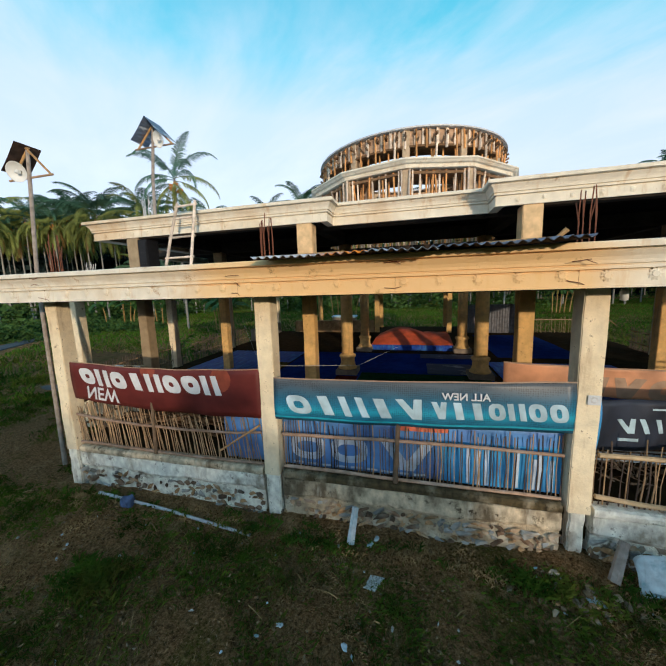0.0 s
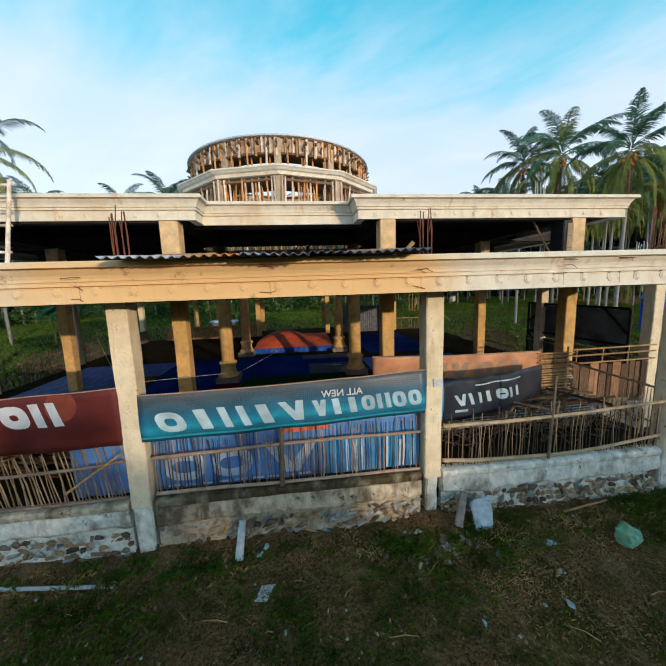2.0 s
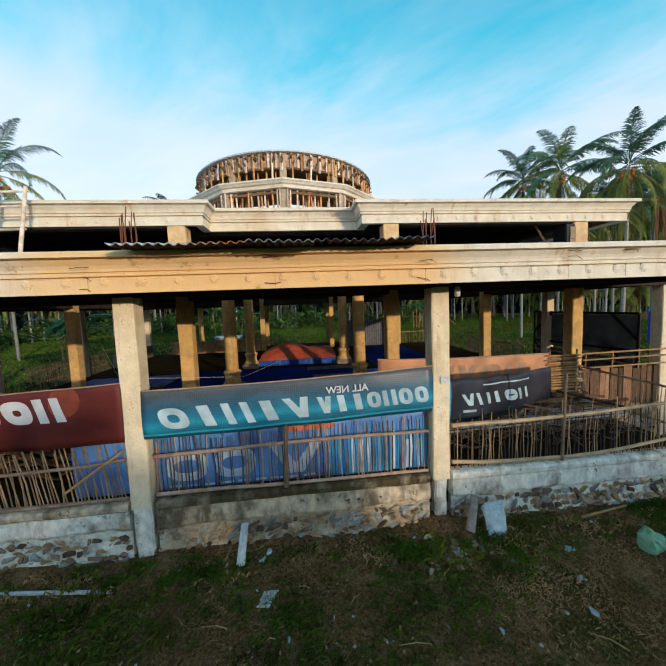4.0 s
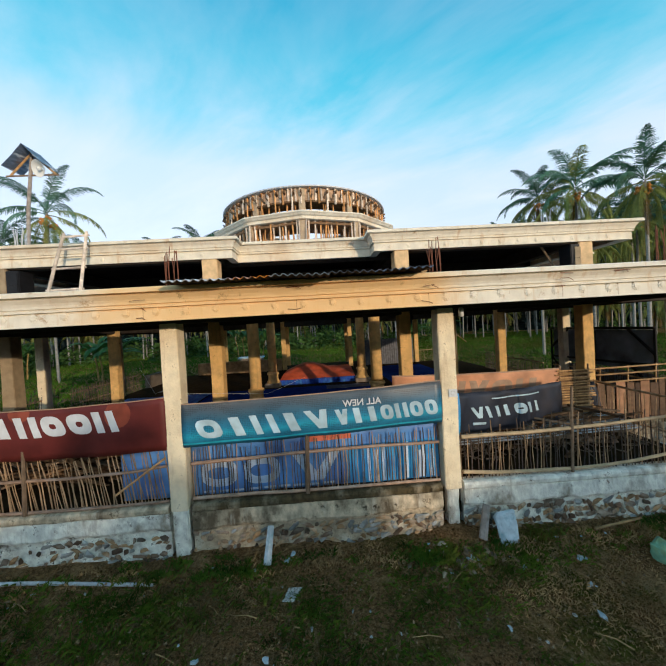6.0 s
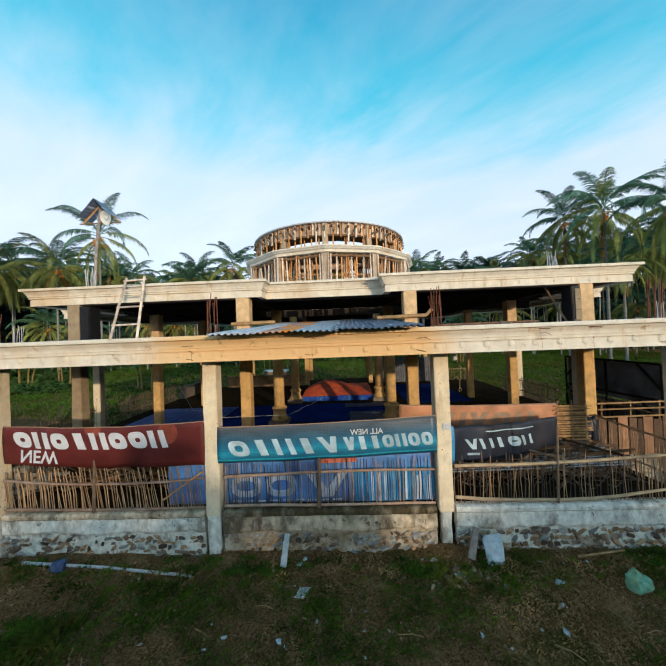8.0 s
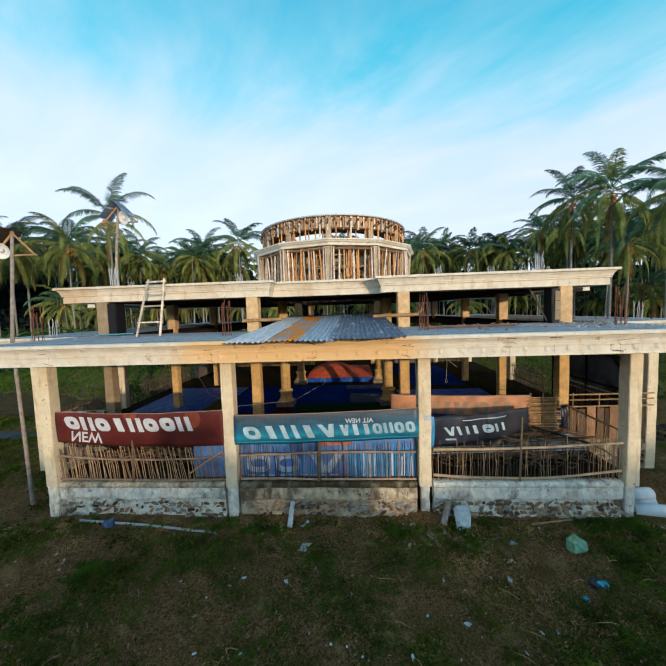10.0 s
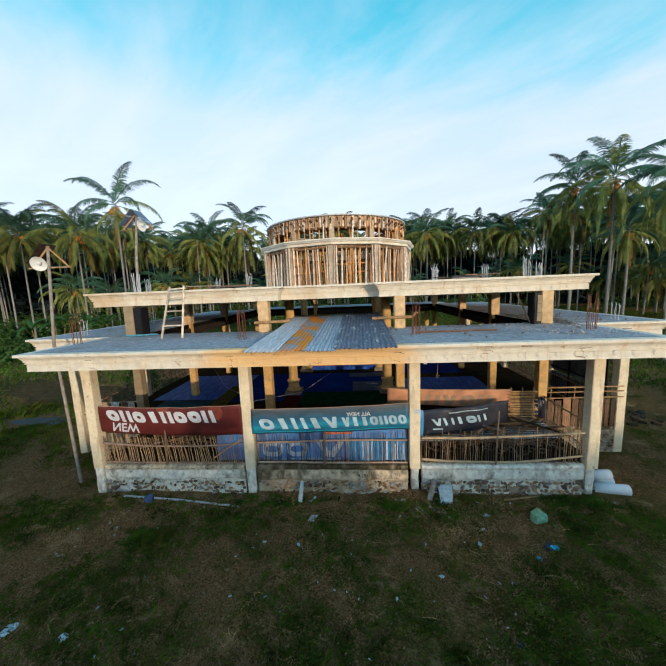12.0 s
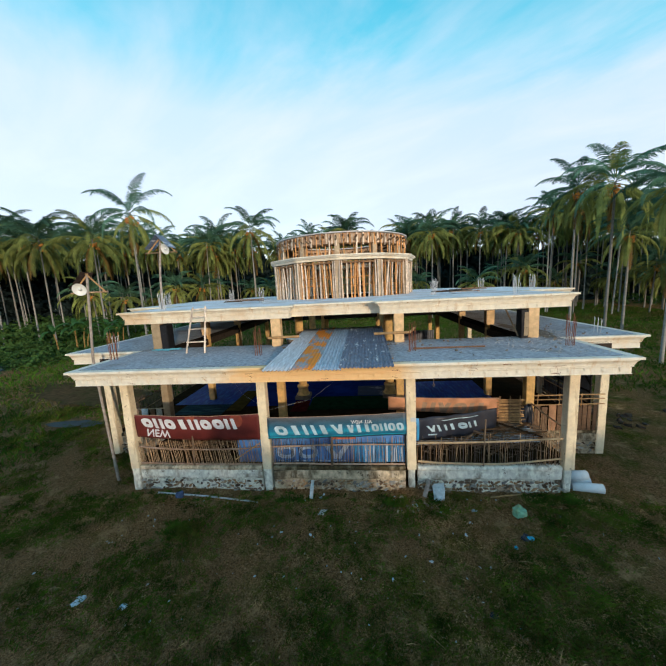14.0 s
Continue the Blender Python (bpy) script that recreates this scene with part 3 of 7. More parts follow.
def box(bm, x0, x1, y0, y1, z0, z1, bevel=0.0, m=None, mat=0):
    vs = [bm.verts.new(v) for v in ((x0, y0, z0), (x1, y0, z0), (x1, y1, z0), (x0, y1, z0), (x0, y0, z1), (x1, y0, z1), (x1, y1, z1), (x0, y1, z1))]
    fs = [bm.faces.new([vs[i] for i in f]) for f in ((3, 2, 1, 0), (4, 5, 6, 7), (0, 1, 5, 4), (1, 2, 6, 5), (2, 3, 7, 6), (3, 0, 4, 7))]
    for f in fs:
        f.material_index = mat
    if bevel:
        es = list({e for f in fs for e in f.edges})
        made = bmesh.ops.bevel(bm, geom=es, offset=bevel, segments=2, affect="EDGES")
        vs = list({v for f in made["faces"] for v in f.verts} | {v for v in vs if v.is_valid})
    if m is not None:
        bmesh.ops.transform(bm, matrix=m, verts=[v for v in vs if v.is_valid])
    return vs


def tube(bm, pts, r0, r1=None, n=6, mat=0, cap=True):
    """A round rod through the points, tapering from r0 to r1."""
    r1 = r0 if r1 is None else r1
    pts = [Vector(p) for p in pts]
    rings = []
    for i, p in enumerate(pts):
        d = (pts[min(i + 1, len(pts) - 1)] - pts[max(i - 1, 0)]).normalized()
        a = d.orthogonal().normalized()
        if abs(d.z) > 0.7:
            a = (Vector((1, 0, 0)) - d * d.x).normalized()
        else:
            a = (Vector((0, 0, 1)) - d * d.z).normalized()
        b = d.cross(a)
        r = r0 + (r1 - r0) * i / max(1, len(pts) - 1)
        rings.append([bm.verts.new(p + (a * math.cos(2 * math.pi * k / n) + b * math.sin(2 * math.pi * k / n)) * r) for k in range(n)])
    for u, v in zip(rings, rings[1:]):
        for k in range(n):
            f = bm.faces.new((u[k], u[(k + 1) % n], v[(k + 1) % n], v[k]))
            f.material_index = mat
    if cap:
        for ring in (rings[0][::-1], rings[-1]):
            f = bm.faces.new(ring)
            f.material_index = mat
    return rings


def lathe(bm, profile, n=16, centre=(0, 0), mat=0):
    """Turns (radius, z) pairs round the upright axis."""
    rings = [[bm.verts.new((centre[0] + r * math.cos(2 * math.pi * k / n), centre[1] + r * math.sin(2 * math.pi * k / n), z)) for k in range(n)] for r, z in profile]
    for u, v in zip(rings, rings[1:]):
        for k in range(n):
            f = bm.faces.new((u[k], u[(k + 1) % n], v[(k + 1) % n], v[k]))
            f.material_index = mat
    return rings


def wobble(bm, amount, size=3.0, seed=0.0):
    for v in bm.verts:
        v.co += Vector(noise.noise_vector(v.co * size + Vector((seed, seed * 0.7, 0)))) * amount


def sweep(bm, outline, profile):
    """Runs a profile of (outward, z) round a closed outline, mitred at its corners. The outline runs anticlockwise from above."""
    n = len(outline)
    rows = []
    for i in range(n):
        p, q, r = Vector(outline[i - 1]), Vector(outline[i]), Vector(outline[(i + 1) % n])
        d1, d2 = (q - p).normalized(), (r - q).normalized()
        n1, n2 = Vector((d1.y, -d1.x)), Vector((d2.y, -d2.x))
        mitre = (n1 + n2) / (1 + n1.dot(n2))
        rows.append([bm.verts.new((q.x + mitre.x * o, q.y + mitre.y * o, z)) for o, z in profile])
    for i in range(n):
        a, b = rows[i], rows[(i + 1) % n]
        for k in range(len(profile) - 1):
            bm.faces.new((a[k], b[k], b[k + 1], a[k + 1]))


# ---- plan ----
CX = -0.13
GX = [-9.65, -7.06, -2.46, 2.16, 6.76, 9.2]
GI = [-9.8, -7.32, -2.5, 2.12, 6.8, 9.3]  # column lines behind the front row
GY = [5.22, 7.62, 11.4, 15.6, 21.85, 24.65]
FLOOR, SOFFIT, LOW_TOP, UP_SOFFIT, UP_TOP = 0.93, 3.95, 4.43, 5.5, 5.97
DRUM = (-0.37, 16.2)
LOW = [(-8.07, 4.46), (7.72, 4.46), (7.72, 7.5), (10.35, 7.5), (10.35, 22.3), (7.72, 22.3), (7.72, 25.4), (-8.07, 25.4), (-8.07, 22.3), (-11.1, 22.3), (-11.1, 7.5), (-8.07, 7.5)]
UP = [(-8.56, 7.44), (-1.95, 7.44), (-1.95, 8.0), (1.45, 8.0), (1.45, 7.44), (8.0, 7.44), (8.0, 11.4), (10.3, 11.4), (10.3, 18.6), (8.0, 18.6), (8.0, 22.8), (-8.56, 22.8), (-8.56, 18.6), (-11.2, 18.6), (-11.2, 11.4), (-8.56, 11.4)]


# ---- ground ----
def land(x, y):
    """Height of the ground at a place of the plan."""
    inside = -11.5 < x < 11.2 and 4.6 < y < 26
    if inside and y > 5.3:
        return -0.02
    bank = 0.17 * max(0.0, 1 - abs(y - 5.15) / 0.75) * (0.65 + 0.5 * noise.noise(Vector((x * 0.8, 1, 7)))) + 0.14 * math.exp(-((x - 2.2) / 0.5) ** 2 - ((y - 5.1) / 0.4) ** 2)
    return bank * (abs(x) < 8.5) + noise.noise(Vector((x * 0.35, y * 0.35, 0))) * 0.06 + noise.noise(Vector((x * 1.3, y * 1.3, 4))) * 0.03 - 0.02


def ground():
    def steps(lo, hi, fine):
        out, x, d = [], 0.0, fine
        while x < hi:
            out.append(x)
            x += d
            if x > lo:
                d *= 1.16
        return out + [hi]
    pos = steps(10, 1500, 0.27)
    xs = [-v for v in pos[:0:-1]] + pos
    ys = [v + 2 for v in xs]
    bm = bmesh.new()
    grid = []
    for y in ys:
        row = []
        for x in xs:
            row.append(bm.verts.new((x, y, land(x, y))))
        grid.append(row)
    for a, b in zip(grid, grid[1:]):
        for i in range(len(a) - 1):
            bm.faces.new((a[i], a[i + 1], b[i + 1], b[i]))
    return tagged(mesh_object("ground", bm, M["ground"], True), "patchy dark green grass and bare brown soil with litter", "ground", kind="structure")


ground()


# ---- concrete shell ----
CORNICE = [(-0.2, 0.03), (0.014, 0.0), (0.014, 0.022), (0.0, 0.026), (0.0, 0.19), (-0.018, 0.195), (-0.018, 0.214), (0.034, 0.218), (0.034, 0.252), (0.014, 0.256), (0.014, 0.27), (0.046, 0.274), (0.05, 0.31), (0.066, 0.35), (0.094, 0.388), (0.112, 0.416), (0.098, 0.428), (0.098, 0.438), (0.185, 0.44), (0.185, 0.5), (0.17, 0.515), (-0.085, 0.515)]


def cornice(name, outline, z, scale, mat, label):
    bm = bmesh.new()
    sweep(bm, outline, [(o * (1 if o < 0 else scale), z + h * scale) for o, h in CORNICE])
    ob = mesh_object(name, bm, mat)
    return tagged(ob, label, "cornice", kind="structure")


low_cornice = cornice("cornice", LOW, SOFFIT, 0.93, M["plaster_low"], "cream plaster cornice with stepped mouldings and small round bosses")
up_cornice = cornice("cornice", UP, UP_SOFFIT, 0.93, M["plaster"], "cream plaster upper roof cornice with a recessed middle")


def slabs(name, boxes, z0, z1, label, hole=None, top="slab"):
    bm = bmesh.new()
    for x0, x1, y0, y1 in boxes:
        box(bm, x0, x1, y0, y1, z0, z1)
    if hole:
        cx, cy, r, x0, x1, y0, y1 = hole
        n = 48
        for zz, up in ((z0, False), (z1, True)):
            inner, outer = [], []
            for k in range(n):
                a = 2 * math.pi * (k + 0.5) / n
                c, s = math.cos(a), math.sin(a)
                inner.append(bm.verts.new((cx + r * c, cy + r * s, zz)))
                tx = ((x1 if c > 0 else x0) - cx) / c
                ty = ((y1 if s > 0 else y0) - cy) / s
                q = min(tx, ty)
                outer.append(bm.verts.new((cx + q * c, cy + q * s, zz)))
            for k in range(n):
                j = (k + 1) % n
                bm.faces.new((inner[k], outer[k], outer[j], inner[j]))
                oc, oj = outer[k].co, outer[j].co
                if abs(oc.x - oj.x) > 1e-4 and abs(oc.y - oj.y) > 1e-4:
                    c = bm.verts.new((x1 if oc.x + oj.x > 2 * cx else x0, y1 if oc.y + oj.y > 2 * cy else y0, zz))
                    bm.faces.new((outer[k], c, outer[j]))
        for k in range(n):
            a, b = 2 * math.pi * (k + 0.5) / n, 2 * math.pi * (k + 1.5) / n
            pts = [(cx + r * math.cos(t), cy + r * math.sin(t), z) for t, z in ((a, z0), (b, z0), (b, z1), (a, z1))]
            bm.faces.new([bm.verts.new(p) for p in pts])
    bmesh.ops.recalc_face_normals(bm, faces=bm.faces)
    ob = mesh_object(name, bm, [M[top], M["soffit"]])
    # sides and undersides take the near-black colour that carries the shade
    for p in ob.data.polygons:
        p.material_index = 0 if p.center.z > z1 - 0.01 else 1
    return tagged(ob, label, "roof slab", kind="structure")


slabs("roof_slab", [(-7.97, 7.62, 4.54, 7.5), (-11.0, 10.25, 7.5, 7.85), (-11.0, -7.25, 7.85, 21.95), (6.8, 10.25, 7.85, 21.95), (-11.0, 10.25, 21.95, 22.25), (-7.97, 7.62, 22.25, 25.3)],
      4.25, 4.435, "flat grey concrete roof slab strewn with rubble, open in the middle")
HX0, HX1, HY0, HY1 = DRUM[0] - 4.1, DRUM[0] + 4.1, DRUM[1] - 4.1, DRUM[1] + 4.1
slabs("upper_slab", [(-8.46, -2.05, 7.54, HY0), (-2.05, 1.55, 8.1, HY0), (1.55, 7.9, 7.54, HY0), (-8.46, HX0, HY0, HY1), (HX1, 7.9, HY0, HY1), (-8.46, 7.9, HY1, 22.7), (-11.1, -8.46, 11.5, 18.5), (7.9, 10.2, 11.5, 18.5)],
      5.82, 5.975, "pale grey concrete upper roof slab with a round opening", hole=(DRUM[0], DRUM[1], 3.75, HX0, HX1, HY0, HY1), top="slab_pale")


def beams():
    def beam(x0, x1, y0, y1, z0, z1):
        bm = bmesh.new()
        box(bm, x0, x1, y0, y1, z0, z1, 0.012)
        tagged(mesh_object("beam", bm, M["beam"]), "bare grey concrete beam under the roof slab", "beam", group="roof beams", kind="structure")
    h = 0.14
    for y, i, j in ((GY[0], 1, 4), (GY[1], 0, 5), (GY[4], 0, 5), (GY[5], 1, 4)):
        G = GX if y == GY[0] else GI
        beam(G[i] - h, G[j] + h, y - h, y + h, 3.92, 4.25)
    for x, i, j in ((GI[0], 1, 4), (GI[1], 0, 5), (GI[4], 0, 5), (GI[5], 1, 4)):
        y0, y1 = GY[i] + h, GY[j] - h
        beam(x - h, x + h, y0, y1, 3.925, 4.248)
    for y, x0, x1 in ((GY[1], GI[1], GI[2]), (8.3, GI[2], GI[3]), (GY[1], GI[3], GI[4]), (GY[4], GI[1], GI[4]), (GY[2], -10.6, 9.8), (GY[3], -10.6, 9.8)):
        beam(x0 - h, x1 + h, y - h, y + h, 5.47, 5.82)
    for x in (GI[1], GI[4]):
        beam(x - h, x + h, GY[1] + h, GY[4] - h, 5.475, 5.818)
    for x in (GX[2], GX[3]):
        beam(x - h, x + h, GY[1] + h, GY[2] - h, 5.475, 5.818)
        beam(x - h, x + h, GY[3] + h, GY[4] - h, 5.475, 5.818)


beams()


# ---- columns ----
def square_column(x, y, z0, z1, w=0.29, plinth=False, label="square cream concrete column", mat="column"):
    bm = bmesh.new()
    h = w / 2
    n = 8
    box(bm, -h, h, -h, h, 0, z1 - z0, 0.012)
    bmesh.ops.subdivide_edges(bm, edges=[e for e in bm.edges if abs(e.verts[0].co.z - e.verts[1].co.z) > 1], cuts=n)
    wobble(bm, 0.012, 2.2, x * 3 + y)
    ob = mesh_object("column", bm, M[mat])
    ob.location = (x, y, z0)
    tagged(ob, label, "column", group="columns", kind="structure")
    if plinth:
        bm = bmesh.new()
        g = 0.012 if x < 2 else 0.045
        box(bm, -h + g, h - g, -h + g, h - 0.01, -0.85, 0.02, 0.02)
        bmesh.ops.subdivide_edges(bm, edges=[e for e in bm.edges if abs(e.verts[0].co.z - e.verts[1].co.z) > 0.5], cuts=6)
        wobble(bm, 0.022, 4, x)
        part("footing", bm, M["plinth"], ob, "pale plastered column footing")
    if z1 > 5:
        bm = bmesh.new()
        box(bm, -0.18, 0.18, -0.175, 0.175, 4.436 - z0, z1 - z0 + 0.002, 0.015)
        wobble(bm, 0.012, 3, x + y)
        part("stub", bm, M["stub"] if mat == "ochre" else M[mat], ob, "thicker upper stub of the column")
    return ob


random.seed(4)
for i in range(6):
    for j, y in enumerate(GY):
        x = GX[i] if j == 0 else GI[i]
        corner = i in (0, 5) and j in (0, 5)
        inner = i in (2, 3) and j in (2, 3)
        if corner or inner:
            continue
        front = j == 0
        tall = (j in (1, 4) and 1 <= i <= 4) or (i in (1, 4) and 1 <= j <= 4)
        # the left second-row column gets the buff that has its shade painted in
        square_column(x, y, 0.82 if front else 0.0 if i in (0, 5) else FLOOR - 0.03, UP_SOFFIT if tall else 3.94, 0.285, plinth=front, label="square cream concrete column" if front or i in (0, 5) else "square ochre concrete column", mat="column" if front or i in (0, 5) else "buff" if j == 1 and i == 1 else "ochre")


def round_column(x, y):
    top = empty("round_column", (x, y, FLOOR), label="round cream column on a stepped moulded base", category="column", group="round columns")
    bm = bmesh.new()
    lathe(bm, [(0.0, 0.62), (0.21, 0.62), (0.21, 2.2), (0.2, 4.56), (0, 4.56)], 20)
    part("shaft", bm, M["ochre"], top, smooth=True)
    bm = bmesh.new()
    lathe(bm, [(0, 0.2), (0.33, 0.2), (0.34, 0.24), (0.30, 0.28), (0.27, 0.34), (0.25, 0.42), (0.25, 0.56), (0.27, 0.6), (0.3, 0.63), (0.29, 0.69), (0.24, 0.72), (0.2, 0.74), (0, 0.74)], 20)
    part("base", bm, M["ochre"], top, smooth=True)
    bm = bmesh.new()
    box(bm, -0.38, 0.38, -0.38, 0.38, 0, 0.2, 0.02)
    part("foot", bm, M["rough"], top)


for i in (2, 3):
    for j in (2, 3):
        round_column((-2.4, 2.05)[i - 2], GY[j])


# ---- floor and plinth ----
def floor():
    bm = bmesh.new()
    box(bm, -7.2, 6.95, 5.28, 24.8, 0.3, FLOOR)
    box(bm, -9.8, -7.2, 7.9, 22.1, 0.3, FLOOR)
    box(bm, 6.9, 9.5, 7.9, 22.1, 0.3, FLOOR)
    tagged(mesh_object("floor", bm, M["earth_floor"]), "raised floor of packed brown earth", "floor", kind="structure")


floor()


def plinth(x0, x1, y, cap="plinth", face="plinth", bed="mortar", zs=(0.48, 0.92)):
    """A plastered band over a rubble footing, along x at the face y."""
    bm = bmesh.new()
    n = int((x1 - x0) / 0.12)
    cuts = [x0 + (x1 - x0) * k / n for k in range(n + 1)]
    prof = [(0.02, zs[1] - 0.13), (-0.02, zs[1] - 0.14), (-0.03, zs[0] + 0.05), (-0.005, zs[0]), (0.05, zs[0] - 0.01), (0.2, zs[0]), (0.2, zs[1] - 0.13)]
    rows = []
    for x in cuts:
        d = 0.02 * noise.noise(Vector((x * 1.7, y, 3)))
        low = 0.07 * noise.noise(Vector((x * 1.1, y, 8))) + 0.05 * noise.noise(Vector((x * 5.3, y, 2)))
        rows.append([bm.verts.new((x, y + o + d, z + (low if z < 0.6 else d * 0.5))) for o, z in prof])
    for a, b in zip(rows, rows[1:]):
        for k in range(len(prof)):
            bm.faces.new((a[k], b[k], b[(k + 1) % len(prof)], a[(k + 1) % len(prof)]))
    bm.faces.new(rows[0])
    bm.faces.new(rows[-1][::-1])
    ob = tagged(mesh_object("plinth", bm, M[face]), "weathered white plastered plinth over rubble stone", "plinth", kind="structure")
    # rounded, crumbling ledge along the top
    bm = bmesh.new()
    prof = [(0.2, zs[1] + 0.004), (0.02, zs[1]), (-0.025, zs[1] - 0.015), (-0.04, zs[1] - 0.05), (-0.035, zs[1] - 0.11), (-0.01, zs[1] - 0.135), (0.2, zs[1] - 0.135)]
    rows = []
    for x in cuts:
        d = 0.012 * noise.noise(Vector((x * 2.1, y, 5))) + 0.006 * noise.noise(Vector((x * 7.7, y, 1)))
        rows.append([bm.verts.new((x, y + o + (d if o < 0.1 else 0), z + (d * 0.8 if z < zs[1] - 0.03 else 0))) for o, z in prof])
    for a, b in zip(rows, rows[1:]):
        for k in range(len(prof)):
            bm.faces.new((a[k], b[k], b[(k + 1) % len(prof)], a[(k + 1) % len(prof)]))
    bm.faces.new(rows[0])
    bm.faces.new(rows[-1][::-1])
    part("ledge", bm, M[cap], ob, "crumbling ledge along the top of the plinth")
    # uneven mortar face that holds the stones
    bm = bmesh.new()
    nz = 6
    g = [[bm.verts.new((x, y + 0.018 + 0.03 * noise.noise(Vector((x * 6, k * 0.9, y))), -0.15 + (zs[0] + 0.27) * k / nz)) for x in cuts] for k in range(nz + 1)]
    for a, b in zip(g, g[1:]):
        for i in range(n):
            bm.faces.new((a[i], a[i + 1], b[i + 1], b[i]))
    box(bm, x0 + 0.01, x1 - 0.01, y + 0.07, y + 0.2, -0.15, zs[0] + 0.12)
    part("mortar_bed", bm, M[bed], ob, "pale crumbling mortar between the stones")
    return ob


PLINTHS = [plinth(GX[a] + 0.19, GX[a + 1] - 0.19, 5.12, cap, face, bed) for a, cap, face, bed in ((1, "plinth_brown", "plinth", "mortar"), (2, "moss", "plinth_brown", "mortar_dark"), (3, "plinth", "plinth", "mortar"))]
SIDE_PLINTHS = [plinth(x0, x1, 7.53, "moss", "plinth_brown", "mortar_dark") for x0, x1 in ((-9.5, -7.25), (6.95, 9.2))]
# side walls of the plinth
for x0, x1, y0, y1 in ((-7.2, -7.0, 5.36, 7.53), (6.75, 6.95, 5.36, 7.53), (-9.82, -9.62, 8.1, 22), (9.3, 9.5, 8.1, 22)):
    bm = bmesh.new()
    box(bm, x0, x1, y0, y1, -0.1, 0.92, 0.02)
    tagged(mesh_object("plinth", bm, M["plinth"]), "stained plastered plinth wall at the side", "plinth", kind="structure")


# ---- drum on the roof ----
def drum():
    cx, cy = DRUM
    top = empty("drum", (cx, cy, UP_TOP), label="unfinished twelve-sided drum of concrete rings on bamboo props and formwork", category="drum")
    top.scale = (1.045, 1.045, 1.025)
    n = 12
    corner = [2 * math.pi * k / n - math.pi / 2 for k in range(n)]

    def polygon_ring(name, profile, mat, label=""):
        bm = bmesh.new()
        rings = [[bm.verts.new((r_ * math.cos(a), r_ * math.sin(a), z)) for a in corner] for r_, z in profile + [profile[0]]]
        for u, v in zip(rings, rings[1:]):
            for k in range(n):
                bm.faces.new((u[k], u[(k + 1) % n], v[(k + 1) % n], v[k]))
        bmesh.ops.remove_doubles(bm, verts=bm.verts, dist=1e-5)
        return part(name, bm, mat, top, label)

    def ring(name, profile, segs, mat, label=""):
        bm = bmesh.new()
        lathe(bm, profile + [profile[0]], segs)
        bmesh.ops.remove_doubles(bm, verts=bm.verts, dist=1e-5)
        return part(name, bm, mat, top, label)
    polygon_ring("ring_beam", [(3.75, 1.88), (3.75, 2.14), (4.1, 2.14), (4.36, 2.13), (4.38, 2.08), (4.33, 2.05), (4.28, 2.0), (4.2, 1.98), (4.18, 1.88)], M["plaster"], "cream moulded ring beam with twelve sides")
    ring("formwork", [(3.66, 2.74), (3.66, 3.2), (3.60, 3.2), (3.60, 2.74)], 48, M["tan_board"], "orange-brown board formwork of the top ring")
    polygon_ring("waler", [(2.9, 1.72), (2.9, 1.8), (4.08, 1.8), (4.08, 1.72)], M["scrap"], "dark timber bearers under the ring beam")
    ring("waler", [(2.95, 2.66), (2.95, 2.73), (3.72, 2.73), (3.72, 2.66)], 40, M["scrap"], "dark timber bearers under the formwork")
    ring("rim", [(3.3, 3.21), (3.84, 3.21), (3.84, 3.26), (3.3, 3.26)], 60, M["bar"], "pale grey rim plate")

    def spread(name, bm, mat, places):
        first = None
        for at in places:
            if first is None:
                first = part(name, bm, mat, top)
                first.matrix_basis = at
            else:
                shared(name, first.data, top, at)

    def polar(r_, a, z, turn=0.0):
        return Matrix.Translation((r_ * math.cos(a), r_ * math.sin(a), z)) @ Matrix.Rotation(a + math.pi / 2 + turn, 4, "Z")
    bm = bmesh.new()
    box(bm, -0.105, 0.105, -0.105, 0.105, 0, 1.86, 0.015)
    spread("drum_column", bm, M["drum_concrete"], [polar(3.98, a, 0) for a in corner])
    bm = bmesh.new()
    box(bm, -0.12, 0.12, -0.12, 0.12, 2.13, 3.2, 0.015)
    spread("upper_column", bm, M["drum_concrete"], [polar(3.6, a, 0) for a in corner])
    meshes = []
    for s in range(6):
        bm = bmesh.new()
        tube(bm, [(0, 0, 0), (0.012 * (s - 2.5), 0.01, 0.5), (0, 0, 1)], 0.032 + 0.007 * (s % 3), 0.03, 6)
        me = bpy.data.meshes.new("prop")
        bm.to_mesh(me)
        bm.free()
        me.materials.append(M["prop"] if s < 3 else M["prop_gold"])
        meshes.append(me)
    r = random.Random(3)

    def prop(p, q, k=None):
        p, q = Vector(p), Vector(q)
        d = q - p
        m = Matrix.Translation(p) @ d.to_track_quat("Z", "Y").to_matrix().to_4x4() @ Matrix.Diagonal((1, 1, d.length, 1))
        shared("prop", meshes[k] if k is not None else r.choice(meshes), top, m)

    def on(r_, a, z):
        return (r_ * math.cos(a), r_ * math.sin(a), z)
